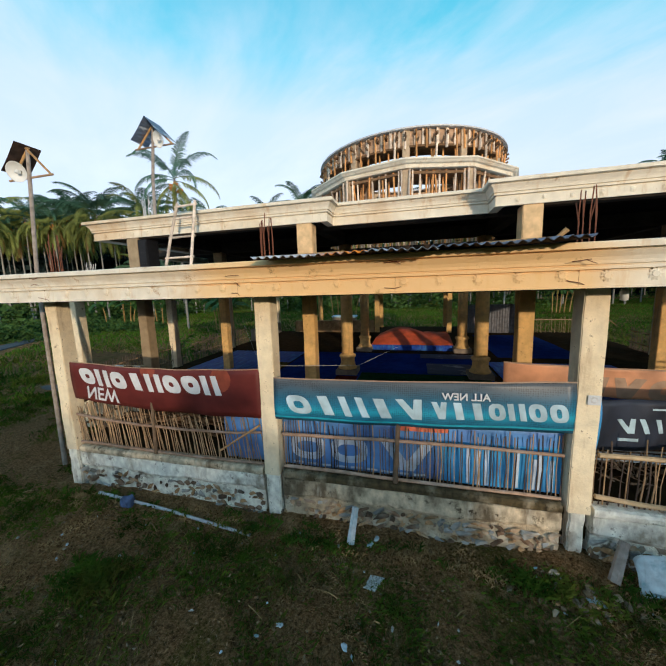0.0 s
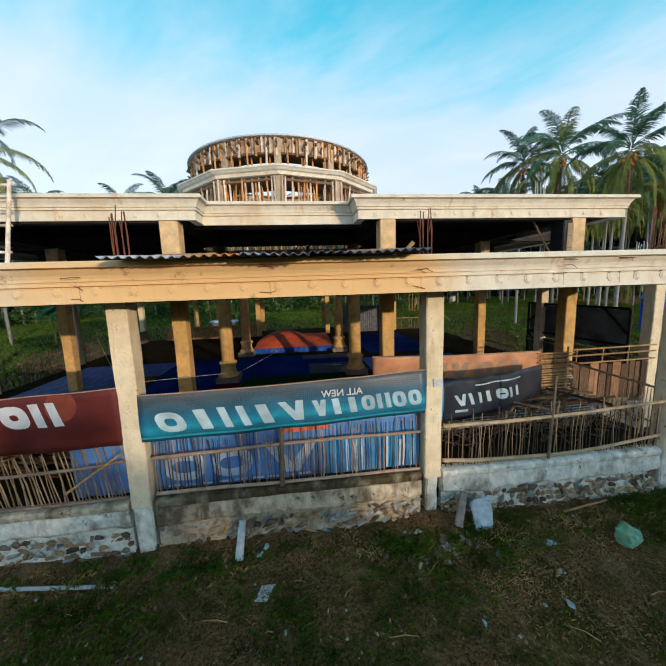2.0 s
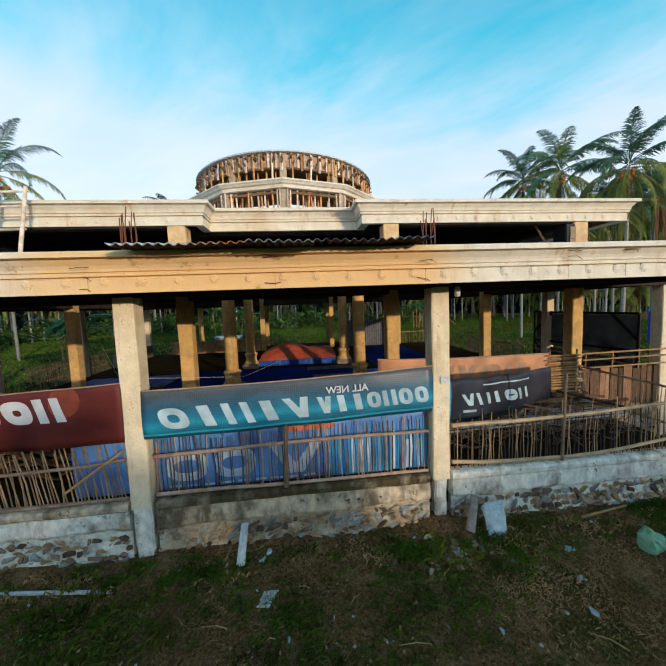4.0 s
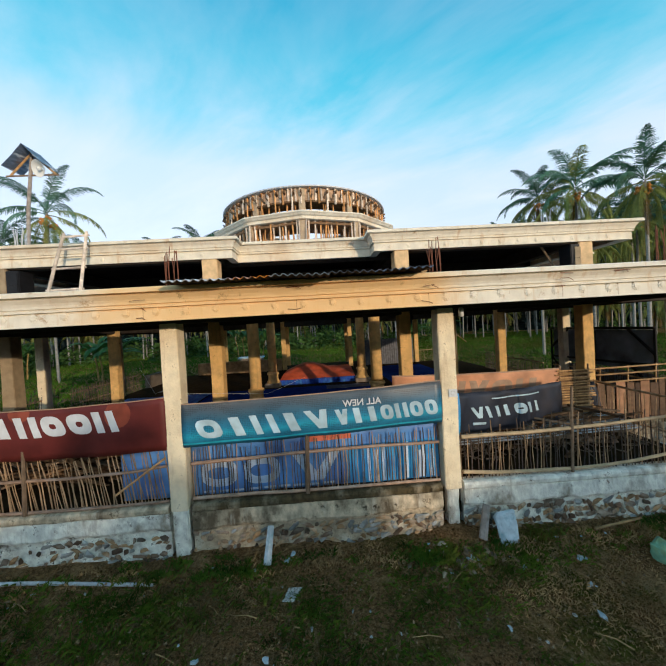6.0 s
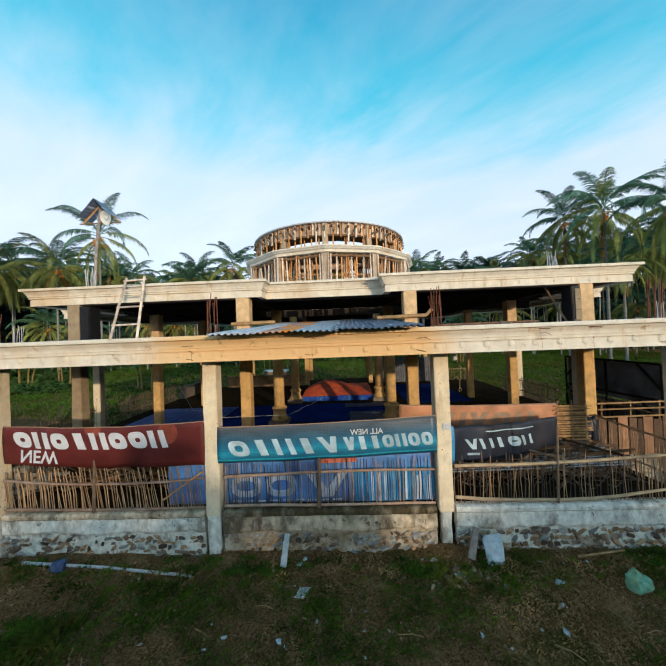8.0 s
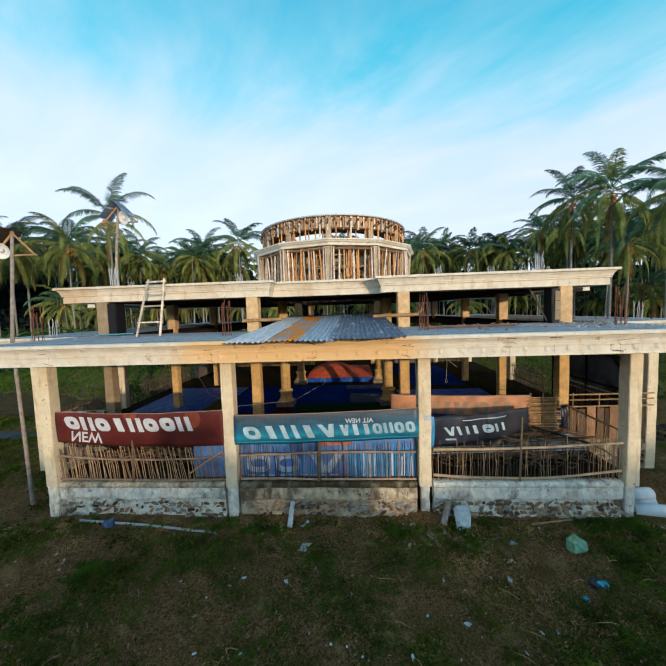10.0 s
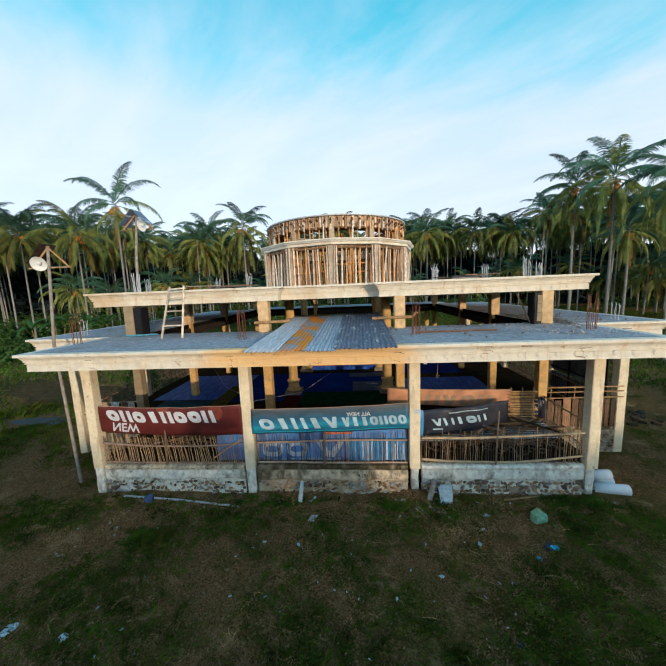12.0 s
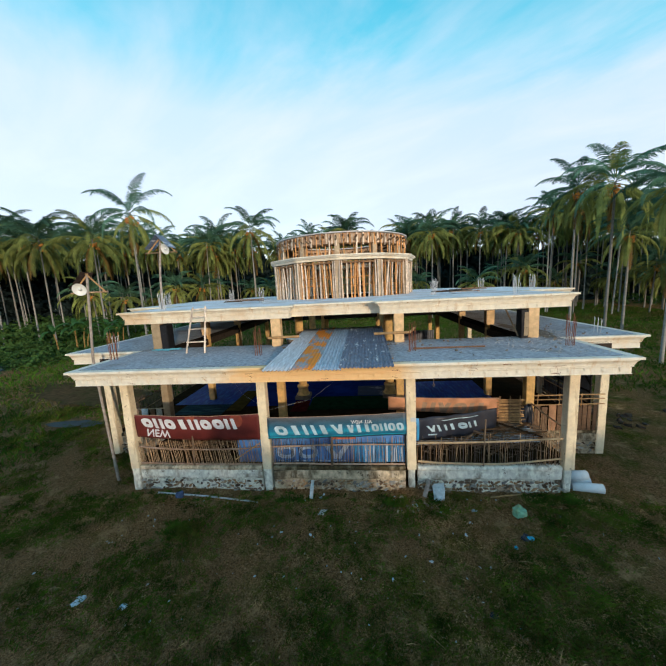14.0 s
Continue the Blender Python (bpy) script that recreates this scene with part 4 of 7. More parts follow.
    for a in corner:
        # poles strapped to each column
        for da, rad in ((-0.05, 4.02), (0.052, 4.0), (0.02, 4.14), (-0.03, 4.12)):
            prop(on(rad, a + da + r.uniform(-0.008, 0.008), 0), on(rad + r.uniform(-0.03, 0.03), a + da + r.uniform(-0.012, 0.012), 1.85), r.randrange(3))
        # poles under the beam between the columns
        for f in (0.1, 0.19, 0.28, 0.37, 0.46, 0.55, 0.64, 0.73, 0.82, 0.91):
            b = a + 2 * math.pi / n * (f + r.uniform(-0.06, 0.06))
            rad = 3.98 * math.cos(math.pi / n) / math.cos((f - 0.5) * 2 * math.pi / n)
            prop(on(rad + r.uniform(-0.12, 0.1), b, 0), on(rad + r.uniform(-0.05, 0.1), b + r.uniform(-0.03, 0.03), 1.85), r.randrange(5))
        for f in (0.15, 0.35, 0.55, 0.75, 0.92):
            b = a + 2 * math.pi / n * (f + r.uniform(-0.08, 0.08))
            prop(on(3.55, b, 0), on(3.5, b + r.uniform(-0.05, 0.05), 2.82), 3 + r.randrange(3))
    for k in range(64):
        a = 2 * math.pi * (k + r.uniform(-0.3, 0.3)) / 64
        rad = r.uniform(3.3, 3.7)
        prop(on(rad, a, 0), on(rad + r.uniform(-0.1, 0.1), a + r.uniform(-0.03, 0.03), 1.72), r.randrange(4))
    for k in range(72):
        a = 2 * math.pi * (k + r.uniform(-0.2, 0.2)) / 72
        prop(on(3.74, a, 2.13 if k % 2 else 2.6), on(3.72, a + r.uniform(-0.01, 0.01), 3.2))
    bm = bmesh.new()
    box(bm, -0.035, 0.035, -0.02, 0.02, 2.72, 3.24, 0.004)
    spread("batten", bm, M["prop"], [polar(3.7, 2 * math.pi * (k + r.uniform(-0.15, 0.15)) / 88, r.uniform(-0.03, 0.0), r.uniform(-0.1, 0.1)) for k in range(88)])
    # radial bearers under the rim, drooping a little outwards
    bm = bmesh.new()
    box(bm, -0.028, 0.028, -0.1, 0.42, -0.05, 0.05, m=Matrix.Rotation(-0.28, 4, "X"))
    spread("bearer", bm, M["scrap"], [polar(3.72, 2 * math.pi * (k + r.uniform(-0.2, 0.2)) / 72, 3.05 + r.uniform(-0.05, 0.02)) for k in range(72)])
    bm = bmesh.new()
    box(bm, -0.02, 0.02, -0.3, 0.3, -0.03, 0.03, m=Matrix.Rotation(-0.5, 4, "X"))
    spread("strut", bm, M["timber"], [polar(3.62, 2 * math.pi * (k + r.uniform(-0.3, 0.3)) / 60, 2.8 + r.uniform(-0.06, 0.04), r.uniform(-0.3, 0.3)) for k in range(60)])
    # level braces tied to the props
    for z in (0.62, 1.05):
        for k in range(18):
            if r.random() < 0.6:
                a, b = 2 * math.pi * k / 18, 2 * math.pi * (k + 1.1) / 18
                prop(on(3.7, a, z + r.uniform(-0.1, 0.1)), on(3.7, b, z + r.uniform(-0.1, 0.1)), 4)


drum()


# ---- rebar ----
def rebar(x, y, z, h, count, mat, label, spread=0.11):
    top = empty("rebar_cluster", (x, y, z), label=label, category="rebar", group="rebar clusters")
    r = random.Random(int(x * 31 + y * 17))
    for k in range(count):
        a = 2 * math.pi * k / count
        px, py = spread * math.cos(a), spread * math.sin(a)
        bm = bmesh.new()
        hh = h * r.uniform(0.75, 1.05)
        tube(bm, [(px, py, -0.02), (px * 1.05 + r.uniform(-0.02, 0.02), py, hh * 0.6), (px * 1.1 + r.uniform(-0.05, 0.05), py + r.uniform(-0.03, 0.03), hh)], 0.009, n=5)
        part("bar", bm, mat, top)


for x, h in ((-7.95, 0.95), (-2.72, 1.05), (2.36, 0.95), (7.1, 0.95)):
    rebar(x, 5.95, 4.435, h, 8, M["rust"], "cluster of rusty reinforcing bars standing on the slab")
for x, y in ((GX[1] - 0.35, 8.2), (-4.1, 11.0), (4.1, 10.9), (GX[4], 8.7), (GX[4] - 0.3, 11.6), (GX[4] - 2.0, 13.5), (9.2, 12.4), (-9.8, 12.4), (GX[1], 14.5)):
    rebar(x, y, 5.975, 0.72, 9, M["bar"], "cluster of pale reinforcing bars standing on the upper slab")
for x, y in ((9.35, 8.1), (-9.65, 8.1), (9.35, 12.3), (-9.65, 12.3)):
    rebar(x, y, 4.435, 0.6, 6, M["bar"], "cluster of pale reinforcing bars standing on the slab")


# ---- corrugated sheets leaning on the cornice ----
def tin_roof():
    top = empty("tin_roof", (-0.2, 3.99, 4.415), label="sloping roof of old corrugated sheets, one streaked orange with rust", category="tin roof")
    widths = 5
    total = 3.5
    w = total / widths
    for s in range(widths):
        bm = bmesh.new()
        x0 = -total / 2 + s * w - 0.03
        nx, ny = 34, 10
        lift = 0.006 * (s % 2) + 0.004 * s
        ylo, yhi = (-0.06 + 0.05 * math.sin(s * 2.3)), 5.0 + 0.06 * math.sin(s * 1.7)
        rows = []
        for j in range(ny + 1):
            v = j / ny
            row = []
            for i in range(nx + 1):
                x = x0 + (w + 0.06) * i / nx
                z = 0.43 * v + lift + 0.017 * math.cos(2 * math.pi * x / 0.105) + 0.03 * noise.noise(Vector((x * 0.9, v * 2.0, s)))
                row.append(bm.verts.new((x + 0.33 * v * (0.5 - x / total), ylo + (yhi - ylo) * v, z)))
            rows.append(row)
        for a, b in zip(rows, rows[1:]):
            for i in range(nx):
                bm.faces.new((a[i], a[i + 1], b[i + 1], b[i]))
        ob = part("sheet", bm, (M["zinc_pale"], M["zinc_rust"], M["zinc"], M["zinc_old"], M["zinc_old"])[s], top, "sheet streaked with orange rust" if s == 1 else "", smooth=True)
        sol = ob.modifiers.new("thick", "SOLIDIFY")
        sol.thickness = 0.003
        # copy for the underside; its shade is put into a dark rusty brown
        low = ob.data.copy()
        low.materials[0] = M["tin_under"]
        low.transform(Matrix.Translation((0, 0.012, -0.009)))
        tagged(shared("underside", low, ob), "dark rusty brown underside with its shade in the colour")
    for y in (0.9, 2.4, 4.7):
        bm = bmesh.new()
        z = 0.43 * y / 5 - 0.045
        tube(bm, [(-total / 2 - 0.05, y, z), (total / 2 + 0.1, y, z)], 0.025)
        part("batten", bm, M["bamboo"], top)
    # short posts and cross poles that carry the back edge
    for x in (-1.4, 1.68):
        bm = bmesh.new()
        tube(bm, [(x, 3.6, 0.02), (x, 3.6, 0.3)], 0.035)
        part("post", bm, M["timber"], top)
    bm = bmesh.new()
    tube(bm, [(-2.6, 3.4, 0.36), (-1.4, 3.45, 0.38)], 0.05)
    part("crosspole", bm, M["bamboo_gold"], top)
    bm = bmesh.new()
    tube(bm, [(1.4, 3.4, 0.38), (2.7, 3.38, 0.4), (2.85, 3.3, 0.56)], 0.05)
    part("crosspole", bm, M["bamboo_gold"], top)


tin_roof()


# ---- ladder on the roof slab ----
def ladder():
    top = empty("ladder", (-5.3, 6.9, 4.435), label="weathered wooden ladder leaning on the upper cornice", category="ladder")
    rails = [((-0.38, -0.25, 0), (-0.12, 0.08, 1.66)), ((0.32, -0.25, 0), (0.36, 0.08, 1.68))]
    for p, q in rails:
        bm = bmesh.new()
        tube(bm, [p, ((p[0] + q[0]) / 2 + 0.01, (p[1] + q[1]) / 2, 0.9), q], 0.034, 0.03, 8)
        part("rail", bm, M["prop"], top)
    for f in (0.24, 0.52, 0.78, 0.95):
        p = Vector(rails[0][0]).lerp(Vector(rails[0][1]), f)
        q = Vector(rails[1][0]).lerp(Vector(rails[1][1]), f)
        bm = bmesh.new()
        d = (q - p).normalized()
        tube(bm, [p - d * 0.06, q + d * 0.06], 0.024, n=6)
        part("rung", bm, M["prop"], top)


ladder()


# ---- lamp posts under little tin gables ----
def lamp_post(name, base, knee, head, face, label):
    top = empty(name, base, label=label, category="lamp post", group="lamp posts")
    b = Vector(base)
    hd = Vector(head) - b
    bm = bmesh.new()
    tube(bm, [(0, 0, -0.05), Vector(knee) - b, hd], 0.05, 0.04, 8)
    part("post", bm, M["bar_wood"], top)
    w, h = 0.62, 0.6
    for s in (-1, 1):
        bm = bmesh.new()
        tube(bm, [hd + Vector((s * w, 0, -h)), hd + Vector((-s * 0.04, 0, 0.05))], 0.028)
        part("rafter", bm, M["bamboo_gold"], top)
    bm = bmesh.new()
    tube(bm, [hd + Vector((-w - 0.1, 0, -h)), hd + Vector((w + 0.05, 0, -h))], 0.026)
    part("tie", bm, M["bamboo"], top)
    # one bent sheet of tin over the ridge, or on one slope alone
    bm = bmesh.new()
    rows = []
    for f, z in ((-0.55, -0.5), (-0.28, -0.24), (0, 0.07)) + (() if face > 0 else ((0.28, -0.24), (0.5, -0.46))):
        rows.append([bm.verts.new(hd + Vector((f, yy, z + 0.04))) for yy in ((-0.25, 0.3) if face > 0 else (-0.32, 0.3))])
    for a, c in zip(rows, rows[1:]):
        bm.faces.new((a[0], c[0], c[1], a[1]))
    sheet = part("tin_cover", bm, M["tin_under"] if face > 0 else M["zinc_old"], top, "bent tin cover")
    sol = sheet.modifiers.new("thick", "SOLIDIFY")
    sol.thickness = 0.006
    # enamel reflector with its lamp
    bm = bmesh.new()
    lathe(bm, [(0.04, 0.14), (0.12, 0.12), (0.22, 0.04), (0.27, -0.02), (0.275, -0.03), (0.26, -0.02), (0.2, 0.03), (0.11, 0.1), (0.04, 0.12)], 20)
    shade = part("reflector", bm, M["lamp_white"], top, "round white enamel reflector", smooth=True)
    shade.matrix_basis = Matrix.Translation(hd + Vector((-0.25 * face, -0.12, -h + 0.12))) @ Euler((radians(-72), 0, radians(18 * face))).to_matrix().to_4x4() @ Matrix.Diagonal((0.82, 0.82, 0.82, 1))
    bm = bmesh.new()
    lathe(bm, [(0, -0.06), (0.05, -0.04), (0.065, 0.0), (0.05, 0.05), (0.035, 0.1), (0, 0.1)], 12)
    bulb = part("bulb", bm, M["lamp_white"], shade, smooth=True)


lamp_post("lamp_post", (-8.3, 5.7, 0), (-9.0, 6.2, 4.4), (-8.8, 6.3, 7.42), 1, "crooked bamboo lamp post with a tin gable, standing in the grass")
lamp_post("lamp_post", (-7.95, 9.0, 5.975), (-7.85, 9.0, 7.5), (-7.65, 9.0, 9.0), -1, "bamboo lamp post with a tin gable on the upper roof")


# ---- cabinets between the upper columns ----
def cabinet(x, mat, label, w=0.3, front=None):
    top = empty("cabinet", (x, 7.6, 4.435), label=label, category="cabinet")
    bm = bmesh.new()
    box(bm, -w / 2, w / 2, -0.2, 0.2, 0, 1.0, 0.015)
    part("body", bm, mat, top)
    for z in (0.12, 0.4, 0.68):
        bm = bmesh.new()
        box(bm, -0.03 if front else 0.03 - w / 2, w / 2 - (0 if front else 0.03), -0.218, -0.203, z - 0.02, z + 0.25, 0.003)
        part("panel", bm, front or mat, top)


cabinet(GI[1] + 0.36, M["black"], "narrow black cabinet beside a column on the roof")
cabinet(GI[4] - 0.32, M["black"], "narrow dark cabinet with a brown boarded front by a column", 0.24, M["buff"])


# ---- bamboo fences ----
STICKS = []
for s in range(5):
    bm = bmesh.new()
    k = 0.0075 + 0.0013 * s
    tube(bm, [(0, 0, 0), (0.01 * (s - 2), 0.004, 0.45), (0.006 * (2 - s), 0, 1)], k, k * 0.75, 5)
    me = bpy.data.meshes.new("slat")
    bm.to_mesh(me)
    bm.free()
    me.materials.append(M["bamboo"])
    STICKS.append(me)


def fence(a, b, z0, height, rails, step, seed, label, jitter=0.09, sticks=None, rail_r=0.028, posts=(), lean=0.03, rail_mat="bamboo", sink=0.0, tilt=0.0):
    """Upright sticks from a to b, tied to level poles. rails: (height at a, sag, height at b)."""
    a, b = Vector((*a, z0)), Vector((*b, z0))
    top = empty("fence", a, label=label, category="fence", group="bamboo fences")
    d = b - a
    side = Vector((-d.y, d.x, 0)).normalized()
    if side.y > 0:
        side = -side
    r = random.Random(seed)
    n = int(d.length / step)
    for k in range(n):
        if r.random() < 0.06:
            continue
        p = d * ((k + 0.5 + r.uniform(-0.3, 0.3)) / n)
        h = height * r.uniform(1 - jitter, 1 + jitter)
        m = Matrix.Translation(p - Vector((0, 0, sink))) @ Euler((r.uniform(-0.03, 0.03), tilt + r.uniform(-lean, lean), 0)).to_matrix().to_4x4() @ Matrix.Diagonal((1, 1, h + sink, 1))
        shared("slat", r.choice(sticks or STICKS), top, m)
    for k, (h0, sag, h1) in enumerate(rails):
        bm = bmesh.new()
        pts = []
        for i in range(9):
            f = i / 8
            pts.append(d * (f * 0.985 + 0.008) + side * (0.04 + 0.01 * k) + Vector((0, 0, h0 + (h1 - h0) * f - sag * math.sin(math.pi * f) + r.uniform(-0.012, 0.012))))
        tube(bm, pts, rail_r, rail_r * 0.8, 7)
        part("rail", bm, M[rail_mat], top, "long bent bamboo pole")
    for f, h, w in posts:
        bm = bmesh.new()
        p = d * f + side * 0.07
        tube(bm, [p + Vector((-0.02, 0, 0)), p + Vector((0.02, 0, h))], w, w * 0.8, 7)
        part("post", bm, M["timber"], top, "wooden stake")
    return top


DARK_STICKS = []
for me in STICKS:
    dark = me.copy()
    dark.materials[0] = M["bamboo_dark"]
    DARK_STICKS.append(dark)
FY = 5.19
fence((GX[1] + 0.17, FY), (GX[2] - 0.16, FY), 0.94, 0.86, [(0.06, 0.02, 0.03), (0.66, 0.1, 0.62)], 0.052, 1, "grey bamboo stick fence under a maroon banner", posts=((0.46, 1.05, 0.035),), lean=0.07, rail_mat="rail_wood", tilt=-0.13)
fence((GX[2] + 0.17, FY), (GX[3] - 0.17, FY), 0.94, 0.90, [(0.05, 0.0, 0.04), (0.63, -0.03, 0.7)], 0.052, 2, "bamboo stick fence backed by a printed blue sheet", posts=((0.46, 1.12, 0.04),), rail_r=0.03, sticks=DARK_STICKS + DARK_STICKS + STICKS, rail_mat="rail_wood", lean=0.014)
fence((GX[3] + 0.17, FY), (GX[4] - 0.17, FY), 0.94, 0.86, [(0.13, 0.13, 0.22), (0.74, 0.02, 0.86)], 0.06, 3, "open bamboo stick fence with two pale rails", jitter=0.2, sticks=STICKS + DARK_STICKS, rail_mat="rail_pale", rail_r=0.034, posts=((0.47, 1.5, 0.026),), lean=0.016)
fence((GI[4] - 0.02, 7.45), (GX[4] + 0.02, 5.45), 0.94, 0.98, [(1.06, 0.0, 1.0), (0.3, 0, 0.3)], 0.085, 4, "dark bamboo side fence between two columns", jitter=0.05)
fence((GX[1] + 0.02, 5.45), (GI[1] + 0.02, 7.45), 0.94, 0.8, [(0.8, 0.0, 0.85), (0.3, 0, 0.3)], 0.085, 5, "dark bamboo side fence between two columns", jitter=0.05)
fence((GI[0], 8.2), (GI[0], 12.0), 0.94, 0.95, [(0.75, 0.0, 0.8), (0.3, 0, 0.3)], 0.055, 6, "dark bamboo stick fence along the side gallery", jitter=0.06, sticks=DARK_STICKS)
fence((GI[0], 12.5), (GI[0], 17.3), 0.94, 0.95, [(0.75, 0.0, 0.8), (0.3, 0, 0.3)], 0.055, 7, "dark bamboo stick fence along the side gallery", jitter=0.06, sticks=DARK_STICKS)
fence((GI[5], 12.5), (GI[5], 17.3), 0.94, 0.95, [(0.8, 0.0, 0.8), (0.3, 0, 0.3)], 0.055, 8, "dark bamboo stick fence along the side gallery", jitter=0.06, sticks=DARK_STICKS)
fence((GI[5], 8.2), (GI[5], 12.0), 0.94, 0.95, [(0.8, 0.0, 0.8), (0.3, 0, 0.3)], 0.055, 9, "dark bamboo stick fence along the side gallery", jitter=0.06, sticks=DARK_STICKS)
fence((GX[3] + 1.2, 21.8), (GX[5], 21.8), 0.94, 0.9, [(0.8, 0.0, 0.8)], 0.12, 10, "dark bamboo stick fence at the back of the hall", jitter=0.06)


# ---- printed banners ----
def cloth(bm, a, b, top0, top1, h0, h1, sag, out, ripple=0.02, nx=40, ny=8, seed=0.0, u0=0.0, u1=1.0, v0=0.0, v1=1.0, lift=0.0, mat=0):
    """A hanging sheet from a to b (plan points), its top edge sagging; a window u0..u1, v0..v1 of it may be made, lifted off by lift."""
    a, b = Vector((*a, 0)), Vector((*b, 0))
    d = b - a
    nrm = Vector((d.y, -d.x, 0)).normalized()
    if nrm.y > 0:
        nrm = -nrm
    nx = max(1, int(nx * (u1 - u0) + 0.99))
    ny = max(1, int(ny * (v1 - v0) + 0.99))

    def at(u, v):
        top = top0 + (top1 - top0) * u - sag * math.sin(math.pi * u)
        h = h0 + (h1 - h0) * u
        wv = ripple * (noise.noise(Vector((u * 7 + seed, v * 1.6, seed))) + 0.5 * math.sin(u * 21 + v * 3 + seed)) + out * math.sin(math.pi * v) * 0.5
        return a + d * u + nrm * (wv + lift) + Vector((0, 0, top - h * v))
    grid = [[bm.verts.new(at(u0 + (u1 - u0) * i / nx, v0 + (v1 - v0) * j / ny)) for i in range(nx + 1)] for j in range(ny + 1)]
    for p, q in zip(grid, grid[1:]):
        for i in range(nx):
            f = bm.faces.new((p[i], p[i + 1], q[i + 1], q[i]))
            f.material_index = mat
    return at


class Banner:
    def __init__(self, name, mat, label, **k):
        self.k = k
        bm = bmesh.new()
        cloth(bm, **k)
        self.ob = mesh_object(name, bm, mat, True)
        sol = self.ob.modifiers.new("thick", "SOLIDIFY")
        sol.thickness, sol.offset = 0.003, 0
        tagged(self.ob, label, "banner", group="printed banners")

    def patch(self, name, mat, u0, u1, v0, v1, lift=0.004, label=""):
        bm = bmesh.new()
        cloth(bm, **{**self.k, "u0": u0, "u1": u1, "v0": v0, "v1": v1, "lift": lift})
        return part(name, bm, mat, self.ob, label, True)

    def band(self, name, mat, outer, inner, lift=0.007):
        """A printed shape between two outlines of as many corners (u, v), or filled when inner is a single point."""
        bm = bmesh.new()
        spare = bmesh.new()
        at = cloth(spare, **{**self.k, "lift": lift})
        spare.free()
        n = len(outer)
        if len(inner) == 1:
            inner = inner * n
        steps = 2
        rows = [[bm.verts.new(at(o[0] + (i[0] - o[0]) * s / steps, o[1] + (i[1] - o[1]) * s / steps)) for o, i in zip(outer, inner)] for s in range(steps + 1)]
        for p, q in zip(rows, rows[1:]):
            for k in range(n):
                bm.faces.new((p[k], p[(k + 1) % n], q[(k + 1) % n], q[k]))
        bmesh.ops.remove_doubles(bm, verts=bm.verts, dist=1e-5)
        return part(name, bm, mat, self.ob)

    def shape(self, name, mat, poly, lift=0.007):
        """A filled printed shape with corners (u, v), laid on the sheet."""
        dense = []
        for p, q in zip(poly, poly[1:] + poly[:1]):
            m = max(1, int(math.hypot((q[0] - p[0]) * 4.5, (q[1] - p[1]) * 0.8) / 0.12))
            dense += [(p[0] + (q[0] - p[0]) * k / m, p[1] + (q[1] - p[1]) * k / m) for k in range(m)]
        c = (sum(p[0] for p in poly) / len(poly), sum(p[1] for p in poly) / len(poly))
        return self.band(name, mat, dense, [c], lift)


def marks(banner, u0, u1, v0, v1, kinds, mat, slant=0.012, bold=0.3, aspect=5.5):
    """A row of plain shapes in place of a trade name: o rings, i bars, d pairs of bars, v wedges."""
    w = (u1 - u0) / len(kinds)
    lean = lambda u, v: (u + slant * (0.5 - (v - v0) / (v1 - v0)), v)
    for k, kind in enumerate(kinds):
        a, b = u0 + k * w + w * 0.07, u0 + (k + 1) * w - w * 0.07
        t = (b - a) * bold
        tv = t * aspect * 0.9
        if kind == "o":
            out, inn = [], []
            for i in range(24):
                c, sn = math.cos(2 * math.pi * i / 24), math.sin(2 * math.pi * i / 24)
                c, sn = math.copysign(abs(c) ** 0.75, c), math.copysign(abs(sn) ** 0.75, sn)
                out.append(lean((a + b) / 2 + (b - a) / 2 * c, (v0 + v1) / 2 + (v1 - v0) / 2 * sn))
                inn.append(lean((a + b) / 2 + ((b - a) / 2 - t) * c, (v0 + v1) / 2 + max(0.02, (v1 - v0) / 2 - tv) * sn))
            banner.band("print", mat, out, inn)
        elif kind == "v":
            banner.shape("print", mat, [lean(a, v0), lean(a + t, v0), lean((a + b) / 2 + t * 0.6, v1), lean((a + b) / 2 - t * 0.6, v1)])
            banner.shape("print", mat, [lean(b - t, v0), lean(b, v0), lean((a + b) / 2 + t * 0.6, v1), lean((a + b) / 2 - t * 0.6, v1)], 0.0085)
        elif kind == "i":
            m = (a + b) / 2
            banner.shape("print", mat, [lean(m - t * 0.7, v0), lean(m + t * 0.7, v0), lean(m + t * 0.7, v1), lean(m - t * 0.7, v1)])
        else:
            for p in (a + t * 0.5, b - t * 0.5):
                banner.shape("print", mat, [lean(p - t * 0.5, v0), lean(p + t * 0.5, v0), lean(p + t * 0.5, v1), lean(p - t * 0.5, v1)])


